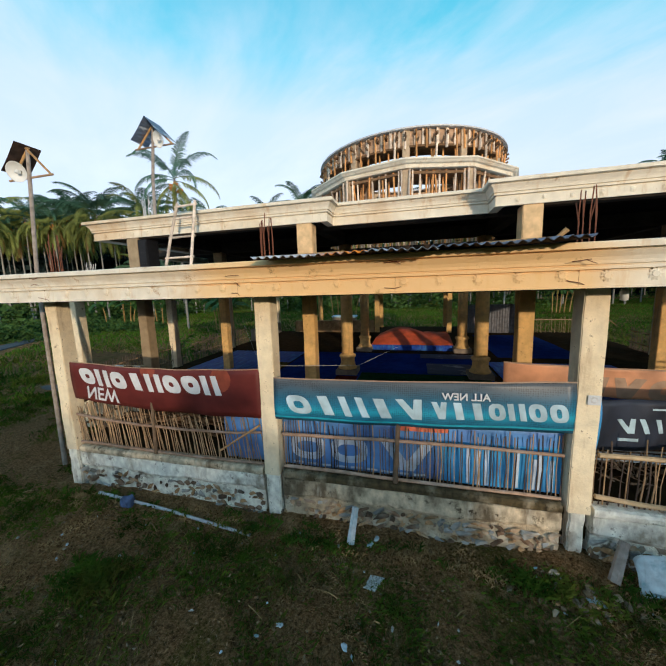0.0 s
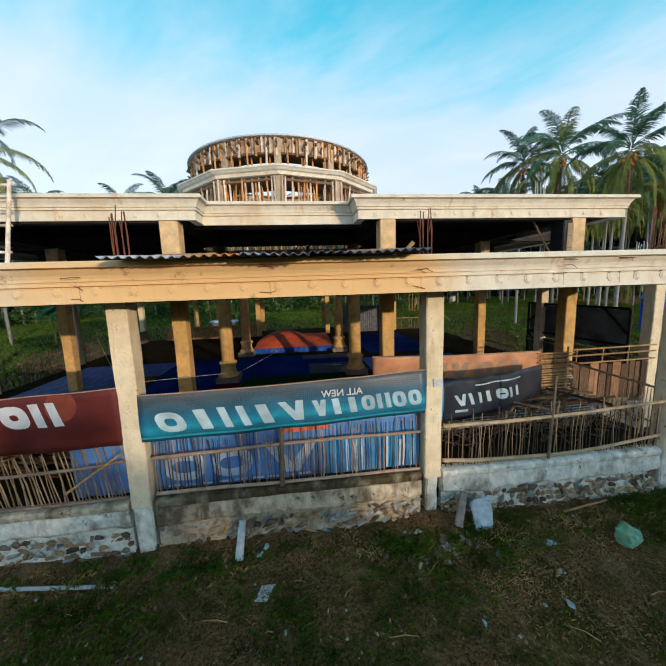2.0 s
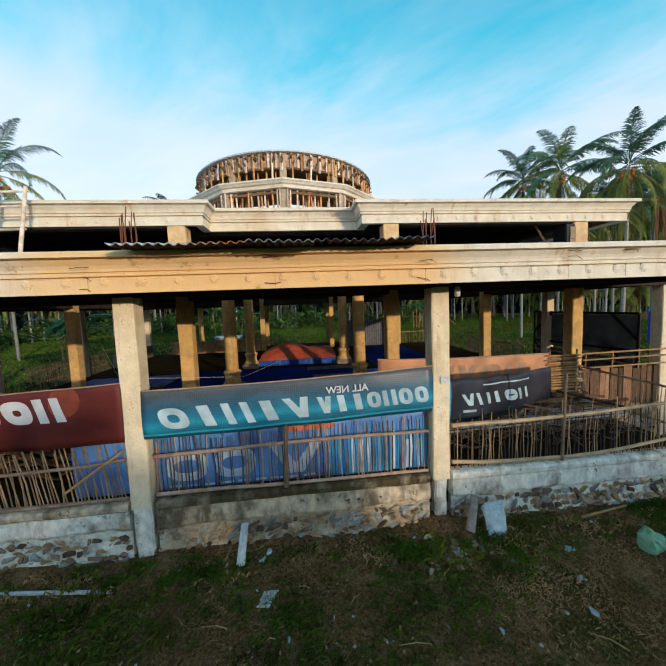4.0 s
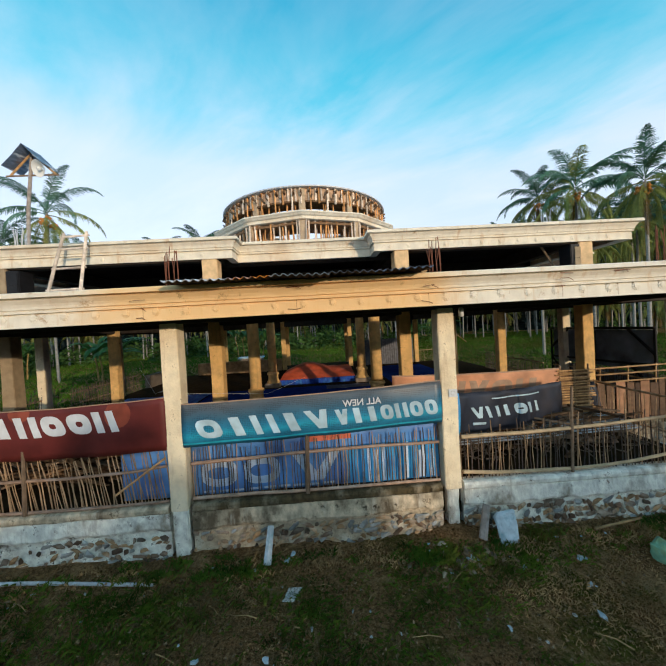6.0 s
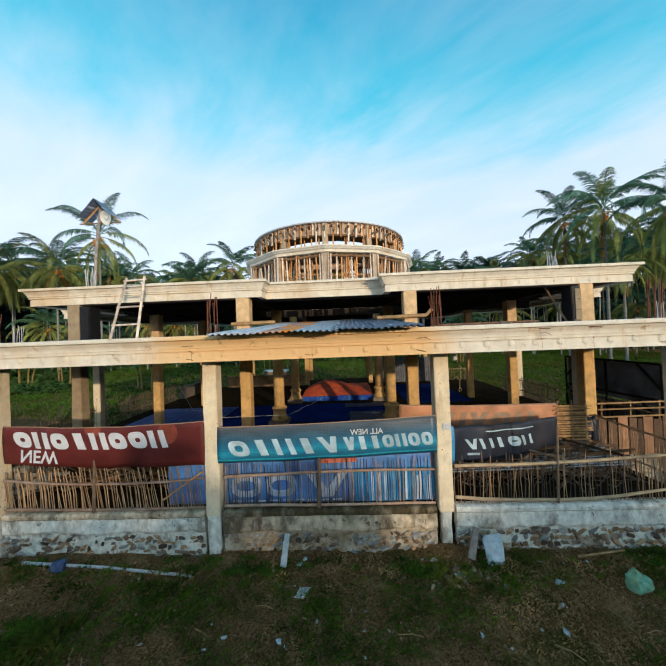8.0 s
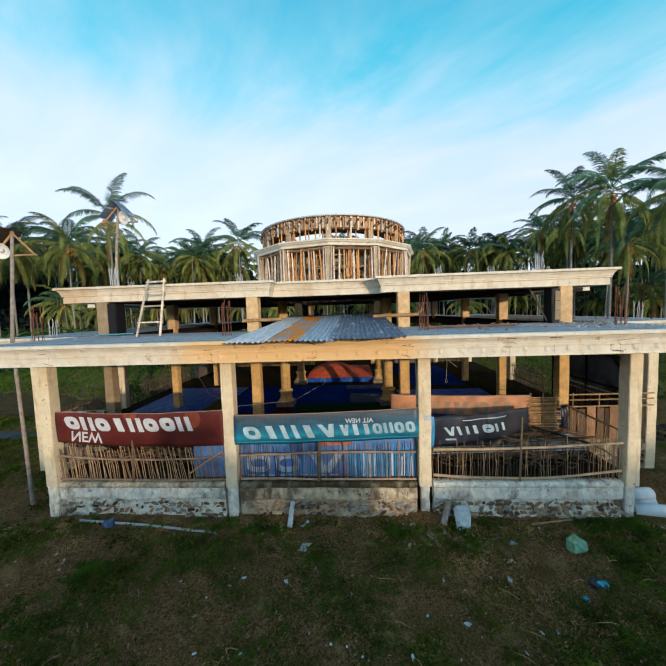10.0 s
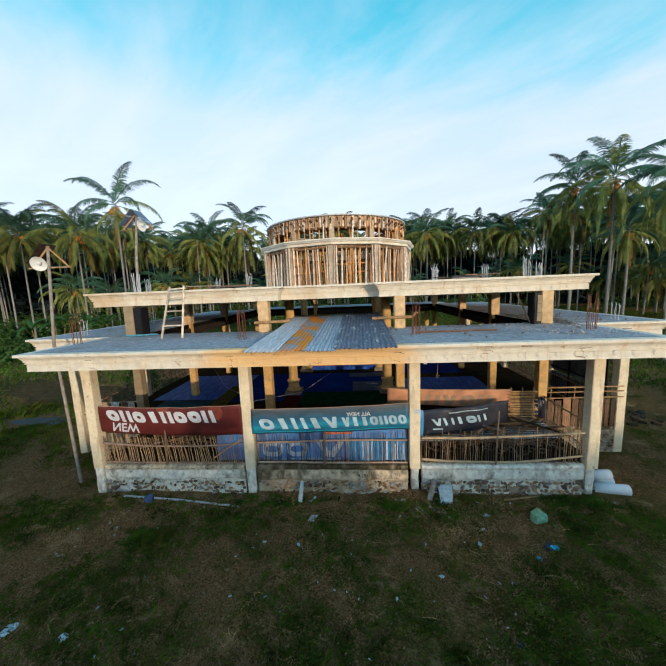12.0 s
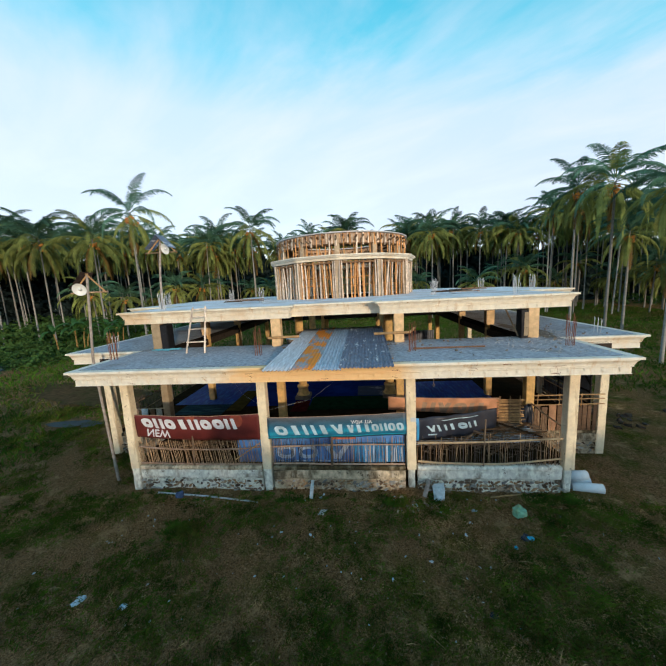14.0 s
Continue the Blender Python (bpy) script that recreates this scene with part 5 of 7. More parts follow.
def lettering(banner, text, u, v, width, size, mat, flip):
    """Readable words printed on a banner, seen from the back: flip 'x' mirrors them, 'z' turns them over."""
    cu = bpy.data.curves.new("lettering", "FONT")
    cu.body, cu.size, cu.extrude, cu.offset = text, size, 0.001, size * 0.02
    cu.materials.append(mat)
    ob = new("lettering", cu)
    k = {**banner.k, "lift": 0.03}
    at = cloth(bmesh.new(), **k)
    p, q = at(u, v), at(u + width, v)
    ang = math.atan2(q.y - p.y, q.x - p.x)
    tilt = math.atan2(q.z - p.z, (q - p).xy.length)
    sx, sy = (-1, 1) if flip == "x" else (1, -1)
    ob.parent = banner.ob
    ob.matrix_basis = Matrix.Translation(q if flip == "x" else p) @ Matrix.Rotation(ang, 4, "Z") @ Matrix.Rotation(-tilt, 4, "Y") @ Matrix.Rotation(math.pi / 2, 4, "X") @ Matrix.Diagonal((sx, sy, 1, 1))
    return ob


red = Banner("banner", M["red_cloth"], "maroon vinyl banner hung upside down between two columns", a=(GX[1] + 0.2, 5.16), b=(GX[2] - 0.13, 5.10), top0=2.72, top1=2.73, h0=0.78, h1=0.88, sag=0.07, out=0.05, ripple=0.025, seed=1.3)
red.patch("hem", M["tan_print"], 0, 1, 0, 0.02, 0.003, "pale top hem")
for u, v, rr in ((0.82, 0.22, 0.26), (0.45, 0.05, 0.2)):
    red.shape("spot", M["red_spot"], [(u + 0.2 * rr * math.cos(t * math.pi / 8), max(0.03, v + rr * math.sin(t * math.pi / 8))) for t in range(16)], 0.004)
marks(red, 0.05, 0.82, 0.14, 0.54, "odoidood", M["white_print"], slant=-0.03, bold=0.36)
lettering(red, "NEW", 0.09, 0.6, 0.24, 0.36, M["white_print"], "z")

teal = Banner("banner", M["teal_cloth"], "teal and brown vinyl banner seen from the back between two columns", a=(GX[2] + 0.13, 5.08), b=(GX[3] - 0.15, 5.08), top0=2.60, top1=2.72, h0=0.72, h1=0.72, sag=0.03, out=0.06, ripple=0.02, seed=4.1)
teal.patch("hem", M["tan_print"], 0, 1, 0, 0.025, 0.005, "pale top hem")
for v0, v1 in ((0.9, 0.94),):
    teal.patch("stripe", M["cyan_print"], 0.0, 1.0, v0, v1, 0.005)
marks(teal, 0.05, 0.57, 0.38, 0.82, "oidiv", M["silver_print"], slant=-0.03, bold=0.3)
marks(teal, 0.58, 0.985, 0.42, 0.78, "viiodoo", M["silver_print"], slant=-0.012, bold=0.36)
lettering(teal, "ALL NEW", 0.59, 0.36, 0.17, 0.15, M["white_print"], "x")

blue = Banner("banner", M["blue_cloth"], "blue printed sheet fixed behind a bamboo fence", a=(GX[2] + 0.17, 5.26), b=(GX[3] - 0.17, 5.26), top0=1.84, top1=1.98, h0=0.86, h1=1.0, sag=0.0, out=0.0, ripple=0.015, seed=7.7)
blue.patch("print", M["sky_cloth"], 0.62, 1.0, 0.3, 1.0, 0.004, "light blue printed field")
blue.patch("print", M["coral_print"], 0.46, 0.64, 0.02, 0.16, 0.005, "coral printed patch")
marks(blue, 0.02, 0.36, 0.34, 0.86, "oo", M["pale_blue"], slant=0.0, bold=0.2)
marks(blue, 0.37, 0.62, 0.3, 0.88, "v", M["pale_blue"], slant=0.0, bold=0.2)
for k in range(9):
    blue.patch("print", M["pale_blue"], 0.04 + 0.06 * k, 0.085 + 0.06 * k, 0.925, 0.965, 0.005)
for k in range(9):
    u = 0.66 + 0.32 * random.Random(k).random()
    blue.patch("print", M["pale_blue"], u, u + 0.012, 0.3 + 0.2 * random.Random(k + 50).random(), 0.98, 0.006 + 0.0004 * k, "faded streak of print")

blue2 = Banner("banner", M["blue_cloth"], "blue vinyl sheet tied behind the fence beside a column", a=(-3.45, 5.26), b=(GX[2] - 0.17, 5.26), top0=1.78, top1=1.86, h0=0.8, h1=0.88, sag=0.0, out=0.0, ripple=0.02, seed=2.2)
# folded pole across it
bm = bmesh.new()
tube(bm, [(-3.5, 5.12, 1.15), (-2.65, 5.11, 1.72)], 0.018)
tagged(mesh_object("pole", bm, M["bamboo_gold"]), "golden bamboo pole tied slantwise to the fence", "pole")

orange = Banner("banner", M["orange_cloth"], "orange printed banner hung across the porch", a=(1.62, 7.0), b=(5.45, 6.75), top0=2.52, top1=2.50, h0=0.5, h1=0.6, sag=0.03, out=0.0, ripple=0.02, seed=5.5)
orange.patch("hem", M["tan_print"], 0, 1, 0, 0.05, 0.004)
marks(orange, 0.3, 0.86, 0.32, 0.98, "dvod", M["tan_print"], slant=0.02, bold=0.34)
black = Banner("banner", M["black_cloth"], "charcoal vinyl banner tied to a column, its end curling", a=(GX[3] + 0.17, 5.31), b=(5.2, 6.45), top0=2.42, top1=2.26, h0=0.75, h1=0.82, sag=0.05, out=0.05, ripple=0.03, seed=6.1)
black.patch("edge", M["sky_cloth"], 0.0, 0.03, 0.0, 1.0, 0.004, "bright blue edge")
marks(black, 0.12, 0.74, 0.36, 0.64, "vdiod", M["silver_print"], slant=-0.03, bold=0.26)
black.patch("print", M["silver_print"], 0.3, 0.75, 0.16, 0.19, 0.005)
black.patch("print", M["silver_print"], 0.14, 0.24, 0.74, 0.8, 0.005)
# a tag on the column
bm = bmesh.new()
box(bm, GX[3] - 0.02, GX[3] + 0.13, 5.054, 5.058, 2.42, 2.55)
tag = tagged(mesh_object("tag", bm, M["white_print"]), "small white paper tag stuck on a column", "tag")
bm = bmesh.new()
lathe(bm, [(0.025, 0.0), (0.045, 0.0), (0.045, 0.002), (0.025, 0.002), (0.025, 0.0)], 16)
bmesh.ops.rotate(bm, verts=bm.verts, matrix=Matrix.Rotation(math.pi / 2, 3, "X"), cent=(0, 0, 0))
bmesh.ops.translate(bm, verts=bm.verts, vec=(GX[3] + 0.05, 5.0535, 2.485))
part("mark", bm, M["bar"], tag, "grey round mark")
# charcoal sheet slumped against a column of the second row
slump = Banner("cloth", M["black_cloth"], "charcoal sheet slumped against a column", a=(GI[4] - 0.52, 7.3), b=(GI[4] + 0.05, 7.38), top0=1.75, top1=2.0, h0=0.8, h1=1.05, sag=-0.1, out=0.12, ripple=0.08, nx=14, seed=9.4)


# ---- inside the hall ----
def carpet(x0, x1, y0, y1, mat, label, z=0.012, turn=0.0):
    bm = bmesh.new()
    nx, ny = max(2, int((x1 - x0) / 0.4)), max(2, int((y1 - y0) / 0.4))
    g = [[bm.verts.new((x0 + (x1 - x0) * i / nx, y0 + (y1 - y0) * j / ny, z + 0.012 * noise.noise(Vector((i * 0.8, j * 0.8, x0))))) for i in range(nx + 1)] for j in range(ny + 1)]
    for a, b in zip(g, g[1:]):
        for i in range(nx):
            bm.faces.new((a[i], a[i + 1], b[i + 1], b[i]))
    ob = mesh_object("carpet", bm, mat)
    ob.location.z = FLOOR
    sol = ob.modifiers.new("thick", "SOLIDIFY")
    sol.thickness = 0.008
    tagged(ob, label, "carpet", group="carpets")
    return ob


carpet(-5.1, 2.4, 10.3, 14.9, M["carpet_blue"], "deep blue carpet on the floor of the hall", 0.012)
carpet(-9.0, -5.2, 10.6, 14.8, M["tarp_blue"], "bright blue tarpaulin sheet on the floor of the hall", 0.016)
carpet(-1.9, 2.3, 9.7, 11.45, M["carpet_green"], "dark green carpet on the floor of the hall", 0.03)
carpet(-2.7, -1.95, 9.5, 10.9, M["carpet_red"], "dark red carpet on the floor of the hall", 0.034)
carpet(-5.9, -5.15, 9.7, 12.6, M["carpet_olive"], "olive yellow carpet strip beside the tarpaulin", 0.03)
carpet(-8.3, -5.95, 9.3, 10.55, M["striped"], "dull teal striped sheet on the floor of the hall", 0.02)
carpet(2.7, 6.8, 9.6, 13.6, M["tarp_blue"], "blue printed sheet on the floor of the hall", 0.03)
carpet(0.4, 2.6, 11.5, 13.0, M["printed_sheet"], "dark blue sheet with pale print, lying on the blue carpet", 0.045)
carpet(0.2, 2.4, 13.9, 14.7, M["printed_sheet"], "dark blue sheet with pale print, lying on the blue carpet", 0.045)
carpet(3.3, 6.5, 14.5, 20.5, M["carpet_blue"], "deep blue carpet at the back of the hall", 0.02)


def tarp_stack():
    top = empty("covered_stack", (-0.2, 16.55, FLOOR), label="low stack covered with orange and blue tarpaulins", category="covered stack")
    bm = bmesh.new()
    box(bm, -1.95, 1.95, -0.9, 1.3, 0, 0.26, 0.05)
    wobble(bm, 0.03, 2)
    part("blue_cover", bm, M["tarp_blue"], top, "blue tarpaulin skirt")
    bm = bmesh.new()
    nx, ny = 24, 14
    g = []
    for j in range(ny + 1):
        v = j / ny
        row = []
        for i in range(nx + 1):
            u = i / nx
            x = -1.9 + 3.8 * u
            x += 0.5 * v * (1 - 2 * u) * (0.9 if u < 0.5 else 0.3)
            z = 0.27 + 0.62 * math.sin(min(1.0, v * 1.4) * math.pi / 2) * (0.55 + 0.45 * math.sin(math.pi * min(1, u * 1.5))) + 0.04 * noise.noise(Vector((u * 6, v * 5, 2)))
            row.append(bm.verts.new((x, -0.85 + 2.1 * v, z)))
        g.append(row)
    for a, b in zip(g, g[1:]):
        for i in range(nx):
            bm.faces.new((a[i], a[i + 1], b[i + 1], b[i]))
    part("orange_cover", bm, M["tarp_orange"], top, "orange tarpaulin drawn over the heap", True)


tarp_stack()


def low_wall(x0, x1, y0, y1, h, mat, label):
    bm = bmesh.new()
    box(bm, x0, x1, y0, y1, FLOOR - 0.02, FLOOR + h, 0.02)
    tagged(mesh_object("low_wall", bm, mat), label, "low wall", kind="structure")


low_wall(-8.4, -2.7, 21.7, 21.95, 0.8, M["parapet"], "low ochre parapet at the back of the hall")
low_wall(-9.78, -9.5, 17.7, 21.7, 0.7, M["rough"], "low unplastered parapet along the side gallery")


def zinc_fence(x0, x1, y, z0, z1, label, n=6):
    top = empty("sheet_fence", (x0, y, z0), label=label, category="sheet fence")
    w = (x1 - x0) / n
    for s in range(n):
        bm = bmesh.new()
        cols = []
        m = 18
        for i in range(m + 1):
            x = s * w + w * 1.03 * i / m
            yy = 0.012 * math.cos(2 * math.pi * x / 0.15) + 0.004 * (s % 2)
            cols.append([bm.verts.new((x, yy, 0.0)), bm.verts.new((x, yy, z1 - z0 + 0.04 * math.sin(s * 3.1)))])
        for a, b in zip(cols, cols[1:]):
            bm.faces.new((a[0], b[0], b[1], a[1]))
        ob = part("sheet", bm, M["zinc_dark"], top)
        sol = ob.modifiers.new("thick", "SOLIDIFY")
        sol.thickness = 0.003


zinc_fence(2.9, 6.5, 21.7, FLOOR, 2.7, "grey corrugated sheet screen at the back of the hall", 5)

# bamboo screen and boards of the porch bay
def bamboo_screen():
    top = empty("bamboo_screen", (5.35, 6.72, FLOOR), label="woven golden bamboo screen beside the banner", category="screen")
    r = random.Random(9)
    for k in range(22):
        bm = bmesh.new()
        z = 0.35 + k * 0.055 + r.uniform(-0.01, 0.01)
        tube(bm, [(0 + r.uniform(-0.06, 0.05), r.uniform(-0.02, 0.02), z), (0.8 + r.uniform(-0.08, 0.08), r.uniform(-0.02, 0.02), z + r.uniform(-0.02, 0.02))], 0.018, n=5)
        part("slat", bm, M["bamboo_gold"], top)
    bm = bmesh.new()
    box(bm, 0.0, 0.8, 0.05, 0.06, 0.0, 1.5)
    part("backing", bm, M["scrap"], top, "dark boarding behind the weave")
    for x in (0.08, 0.42, 0.75):
        bm = bmesh.new()
        tube(bm, [(x, 0.03, 0), (x, 0.03, 1.62)], 0.022)
        part("upright", bm, M["bamboo"], top)


bamboo_screen()


def board_wall():
    top = empty("board_wall", (GI[4] + 0.18, 7.5, 0.9), label="brown plank wall with golden bamboo rails above", category="board wall")
    r = random.Random(5)
    x = 0.0
    while x < 2.2:
        w = r.uniform(0.14, 0.3)
        bm = bmesh.new()
        box(bm, x, min(2.3, x + w - r.uniform(0.01, 0.06)), -0.012, 0.012, 0.02, 0.98 + r.uniform(-0.05, 0.03), 0.003)
        part("plank", bm, M["ply"] if r.random() < 0.3 else M["brown_board"], top)
        x += w
    for z in (1.02, 1.22, 1.38):
        bm = bmesh.new()
        tube(bm, [(-0.05, -0.03, z), (2.35, -0.03, z + 0.02)], 0.022)
        part("rail", bm, M["bamboo_gold"], top)
    for x in (0.1, 0.85, 1.6, 2.2):
        bm = bmesh.new()
        tube(bm, [(x, 0.03, 0.9), (x + 0.02, 0.03, 1.42)], 0.018)
        part("upright", bm, M["bamboo_gold"], top)


board_wall()


def scrap_heap(cx, label, seed, pipes):
    top = empty("scrap_timber", (cx, 6.0, FLOOR), label=label, category="timber heap")
    r = random.Random(seed)
    for k in range(95):
        a = r.uniform(-0.7, 0.7) + (math.pi if r.random() < 0.5 else 0)
        l = r.uniform(0.5, 1.7)
        x, y, z = r.uniform(-1.6, 1.6), r.uniform(0.0, 0.9), r.uniform(0.04, 0.7)
        bm = bmesh.new()
        box(bm, -l / 2, l / 2, -r.uniform(0.02, 0.06), 0.03, -0.02, 0.02, 0.004)
        ob = part("scrap", bm, M["timber"] if k % 3 == 0 else M["scrap"], top)
        ob.matrix_basis = Matrix.Translation((x, y, z)) @ Euler((r.uniform(-0.3, 0.3), r.uniform(-0.25, 0.25), a)).to_matrix().to_4x4()
    for k in range(pipes):
        bm = bmesh.new()
        yy = -0.2 + 0.1 * k
        tube(bm, [(-2.1 + r.uniform(-0.05, 0.1), yy, 0.36 + 0.008 * k), (1.9 + r.uniform(-0.1, 0.1), yy, 0.44 + 0.008 * k)], 0.016, n=6)
        part("pipe", bm, M["pipe_grey"], top, "long grey pipe")


scrap_heap(4.5, "heap of dark scrap timber and grey pipes behind the fence", 8, 10)
scrap_heap(-5.0, "heap of dark brown scrap timber behind the fence", 18, 0)


def gate():
    top = empty("gate", (GI[5], 8.15, FLOOR), label="dark iron gate frame with a dim lower sheet between two columns", category="gate")
    w, h = 3.9, 2.25
    for p, q in (((0, 0, 0), (0, 0, h)), ((0, w / 2, 0), (0, w / 2, h)), ((0, w, 0), (0, w, h)), ((0, 0, h), (0, w, h)), ((0, 0, 0.1), (0, w, 0.1)), ((0, 0, 1.2), (0, w, 1.15)), ((0, 0, 1.5), (0, 0.8, h)), ((0, w - 0.9, h), (0, w, 1.5)), ((0, w, 1.1), (0, w - 0.8, 0.4)), ((0, 0, 0.5), (0, 0.7, 1.1))):
        bm = bmesh.new()
        tube(bm, [p, q], 0.04, n=6)
        part("frame_bar", bm, M["iron"], top)
    bm = bmesh.new()
    box(bm, 0.05, 0.056, 0.05, w - 0.05, 0.15, 0.95)
    part("sheet", bm, M["gate_sheet"], top, "dim bluish sheet")
    bm = bmesh.new()
    box(bm, 0.05, 0.056, 0.05, w - 0.05, 1.0, 2.2)
    part("sheet", bm, M["gate_panel"], top, "dark slate upper sheet")


gate()


# ---- round the building ----
def pipes():
    for k, (x, y, z, l) in enumerate(((7.0, 5.35, 0.13, 0.85), (6.95, 5.66, 0.13, 0.75), (6.92, 5.5, 0.4, 0.62))):
        bm = bmesh.new()
        rings = []
        for r_, xx in ((0.14, 0), (0.14, l), (0.125, l), (0.125, 0)):
            rings.append([bm.verts.new((xx, r_ * math.cos(2 * math.pi * i / 20), r_ * math.sin(2 * math.pi * i / 20))) for i in range(20)])
        for a, b in zip(rings, rings[1:] + rings[:1]):
            for i in range(20):
                bm.faces.new((a[i], a[(i + 1) % 20], b[(i + 1) % 20], b[i]))
        ob = mesh_object("pipe", bm, M["pipe"], True)
        ob.location = (x, y, z)
        ob.rotation_euler = (0, 0, radians(-8 + 5 * k))
        tagged(ob, "short wide white pipe lying beside the plinth", "pipe", group="pipes")


pipes()


def sack(x, y, w, d, h, mat, label, seed, tilt=0.0, turn=0.0, square=0.6):
    bm = bmesh.new()
    bmesh.ops.create_icosphere(bm, subdivisions=3, radius=1)
    for v in bm.verts:
        c = v.co
        c.x = math.copysign(abs(c.x) ** square, c.x) * w / 2
        c.y = math.copysign(abs(c.y) ** 0.6, c.y) * d / 2
        c.z = math.copysign(abs(c.z) ** (square * 0.85), c.z) * h / 2 + h / 2
        c += Vector(noise.noise_vector(c * 7 + Vector((seed, 0, 0)))) * (0.04 + min(w, d, h) * 0.14) + Vector(noise.noise_vector(c * 19 + Vector((seed, 3, 0)))) * 0.02
    ob = mesh_object("sack", bm, mat)
    ob.matrix_basis = Matrix.Translation((x, y, land(x, y) - 0.015)) @ Euler((tilt, 0, turn)).to_matrix().to_4x4()
    tagged(ob, label, "sack")
    return ob


sack(2.93, 4.78, 0.34, 0.08, 0.5, M["plastic_white"], "crumpled white plastic sack leaning on the plinth", 1, -0.25, 0.1, 0.3)
sack(4.96, 4.26, 0.36, 0.28, 0.24, M["plastic_green"], "crumpled pale green plastic sack on the grass", 2, 0.1, 0.4)
sack(-4.58, 1.22, 0.2, 0.13, 0.06, M["plastic_white"], "torn white plastic bag on the grass", 3, 0, 0.5)
sack(-5.69, 1.31, 0.24, 0.2, 0.05, M["plastic_white"], "torn white plastic bag on the grass", 4, 0, 1.5)
sack(4.76, 3.42, 0.26, 0.16, 0.09, M["black_cloth"], "torn dark plastic bag on the grass", 6, 0, 0.4)
sack(4.86, 3.38, 0.14, 0.09, 0.1, M["scrap_cyan"], "bright blue plastic scrap on a torn bag", 7, 0, 0.2)
sack(4.4, 3.13, 0.12, 0.08, 0.05, M["scrap_cyan"], "bright cyan plastic scrap on the grass", 8, 0, 1.2)
sack(3.19, 1.45, 0.16, 0.1, 0.04, M["black_cloth"], "charred dark lump of rag on the grass", 9, 0, 0.2)
sack(-5.35, 4.75, 0.24, 0.18, 0.17, M["bundle_blue"], "small dark blue plastic bundle on the grass", 5)


def stick(pts, r, mat, name, label, flat=False):
    bm = bmesh.new()
    if pts[0][2] < 2:
        pts = [(x, y, z + land(x, y)) for x, y, z in pts]
    tube(bm, pts, r, r * 0.85, 4 if flat else 7)
    return tagged(mesh_object(name, bm, mat), label, name)


stick([(-6.2, 4.86, 0.05), (-4.5, 4.74, 0.06), (-2.7, 4.6, 0.04)], 0.03, M["bar"], "pole", "long pale pole lying on the grass")
stick([(-1.01, 4.7, 0.04), (-0.96, 4.93, 0.46)], 0.06, M["plastic_white"], "batten", "short pale board leaning on the plinth", True)
stick([(2.48, 4.78, 0.06), (2.66, 4.97, 0.5)], 0.07, M["bar_wood"], "post_stump", "rough grey stump leaning on the plinth")
stick([(4.45, 4.86, 0.05), (5.35, 4.94, 0.09)], 0.022, M["bamboo_gold"], "pole", "short golden bamboo pole lying by the plinth")


def chip(x, y, w, d, h, mat, label, name, seed):
    bm = bmesh.new()
    r = random.Random(seed)
    n = r.randint(4, 6)
    pts = [(w / 2 * math.cos(2 * math.pi * k / n + r.uniform(-0.3, 0.3)), d / 2 * math.sin(2 * math.pi * k / n + r.uniform(-0.3, 0.3))) for k in range(n)]
    lo = [bm.verts.new((px, py, 0)) for px, py in pts]
    hi = [bm.verts.new((px * 0.9, py * 0.9, h * r.uniform(0.6, 1.2))) for px, py in pts]
    bm.faces.new(lo[::-1])
    bm.faces.new(hi)
    for k in range(n):
        bm.faces.new((lo[k], lo[(k + 1) % n], hi[(k + 1) % n], hi[k]))
    ob = mesh_object(name, bm, mat)
    ob.matrix_basis = Matrix.Translation((x, y, land(x, y) + 0.004)) @ Euler((r.uniform(-0.2, 0.2), r.uniform(-0.2, 0.2), r.uniform(0, 6))).to_matrix().to_4x4()
    return tagged(ob, label, name.replace("_", " "), group=label)


chip(-0.58, 4.2, 0.26, 0.34, 0.02, M["woven"], "torn piece of white woven sacking on the grass", "scrap", 3)
chip(2.15, 4.52, 0.26, 0.17, 0.03, M["plastic_white"], "crumpled white paper by the plinth", "paper", 4)
for k in range(220):
    chip(rnd.uniform(-7.5, 7.5), 4.85 - 4.0 * rnd.random() ** 1.6, rnd.uniform(0.02, 0.09), rnd.uniform(0.015, 0.05), 0.012, (M["plastic_white"], M["dead_leaf"], M["woven"], M["stone_tan"])[k % 4], "small pale scraps of litter on the grass", "litter", 100 + k)
for k, (x, y, w) in enumerate(((2.85, 4.31, 0.1), (3.54, 3.94, 0.13), (3.81, 4.41, 0.2), (-1.63, 3.39, 0.1), (-0.82, 3.35, 0.12), (1.63, 2.73, 0.07), (1.27, 2.1, 0.1), (2.23, 2.62, 0.13), (-0.7, 4.75, 0.16), (-0.62, 4.86, 0.14), (3.3, 3.5, 0.16))):
    chip(x, y, w, w * 0.55, 0.03, M["plastic_white"], "pale torn scrap of packaging on the grass", "litter", 60 + k)
for k in range(46):
    chip(2.0 + rnd.gauss(0, 0.35), 4.5 + rnd.gauss(0, 0.13), rnd.uniform(0.05, 0.17), rnd.uniform(0.04, 0.12), rnd.uniform(0.02, 0.045), M["stone_tan"], "broken stone by the plinth", "rubble", 300 + k)
for k in range(34):
    chip(11.5 + rnd.gauss(0, 1.0), 10.5 + rnd.gauss(0, 0.9), rnd.uniform(0.15, 0.4), rnd.uniform(0.12, 0.3), rnd.uniform(0.06, 0.16), M["rock"], "dark stone in a heap on the ground", "rock", 500 + k)
bm = bmesh.new()
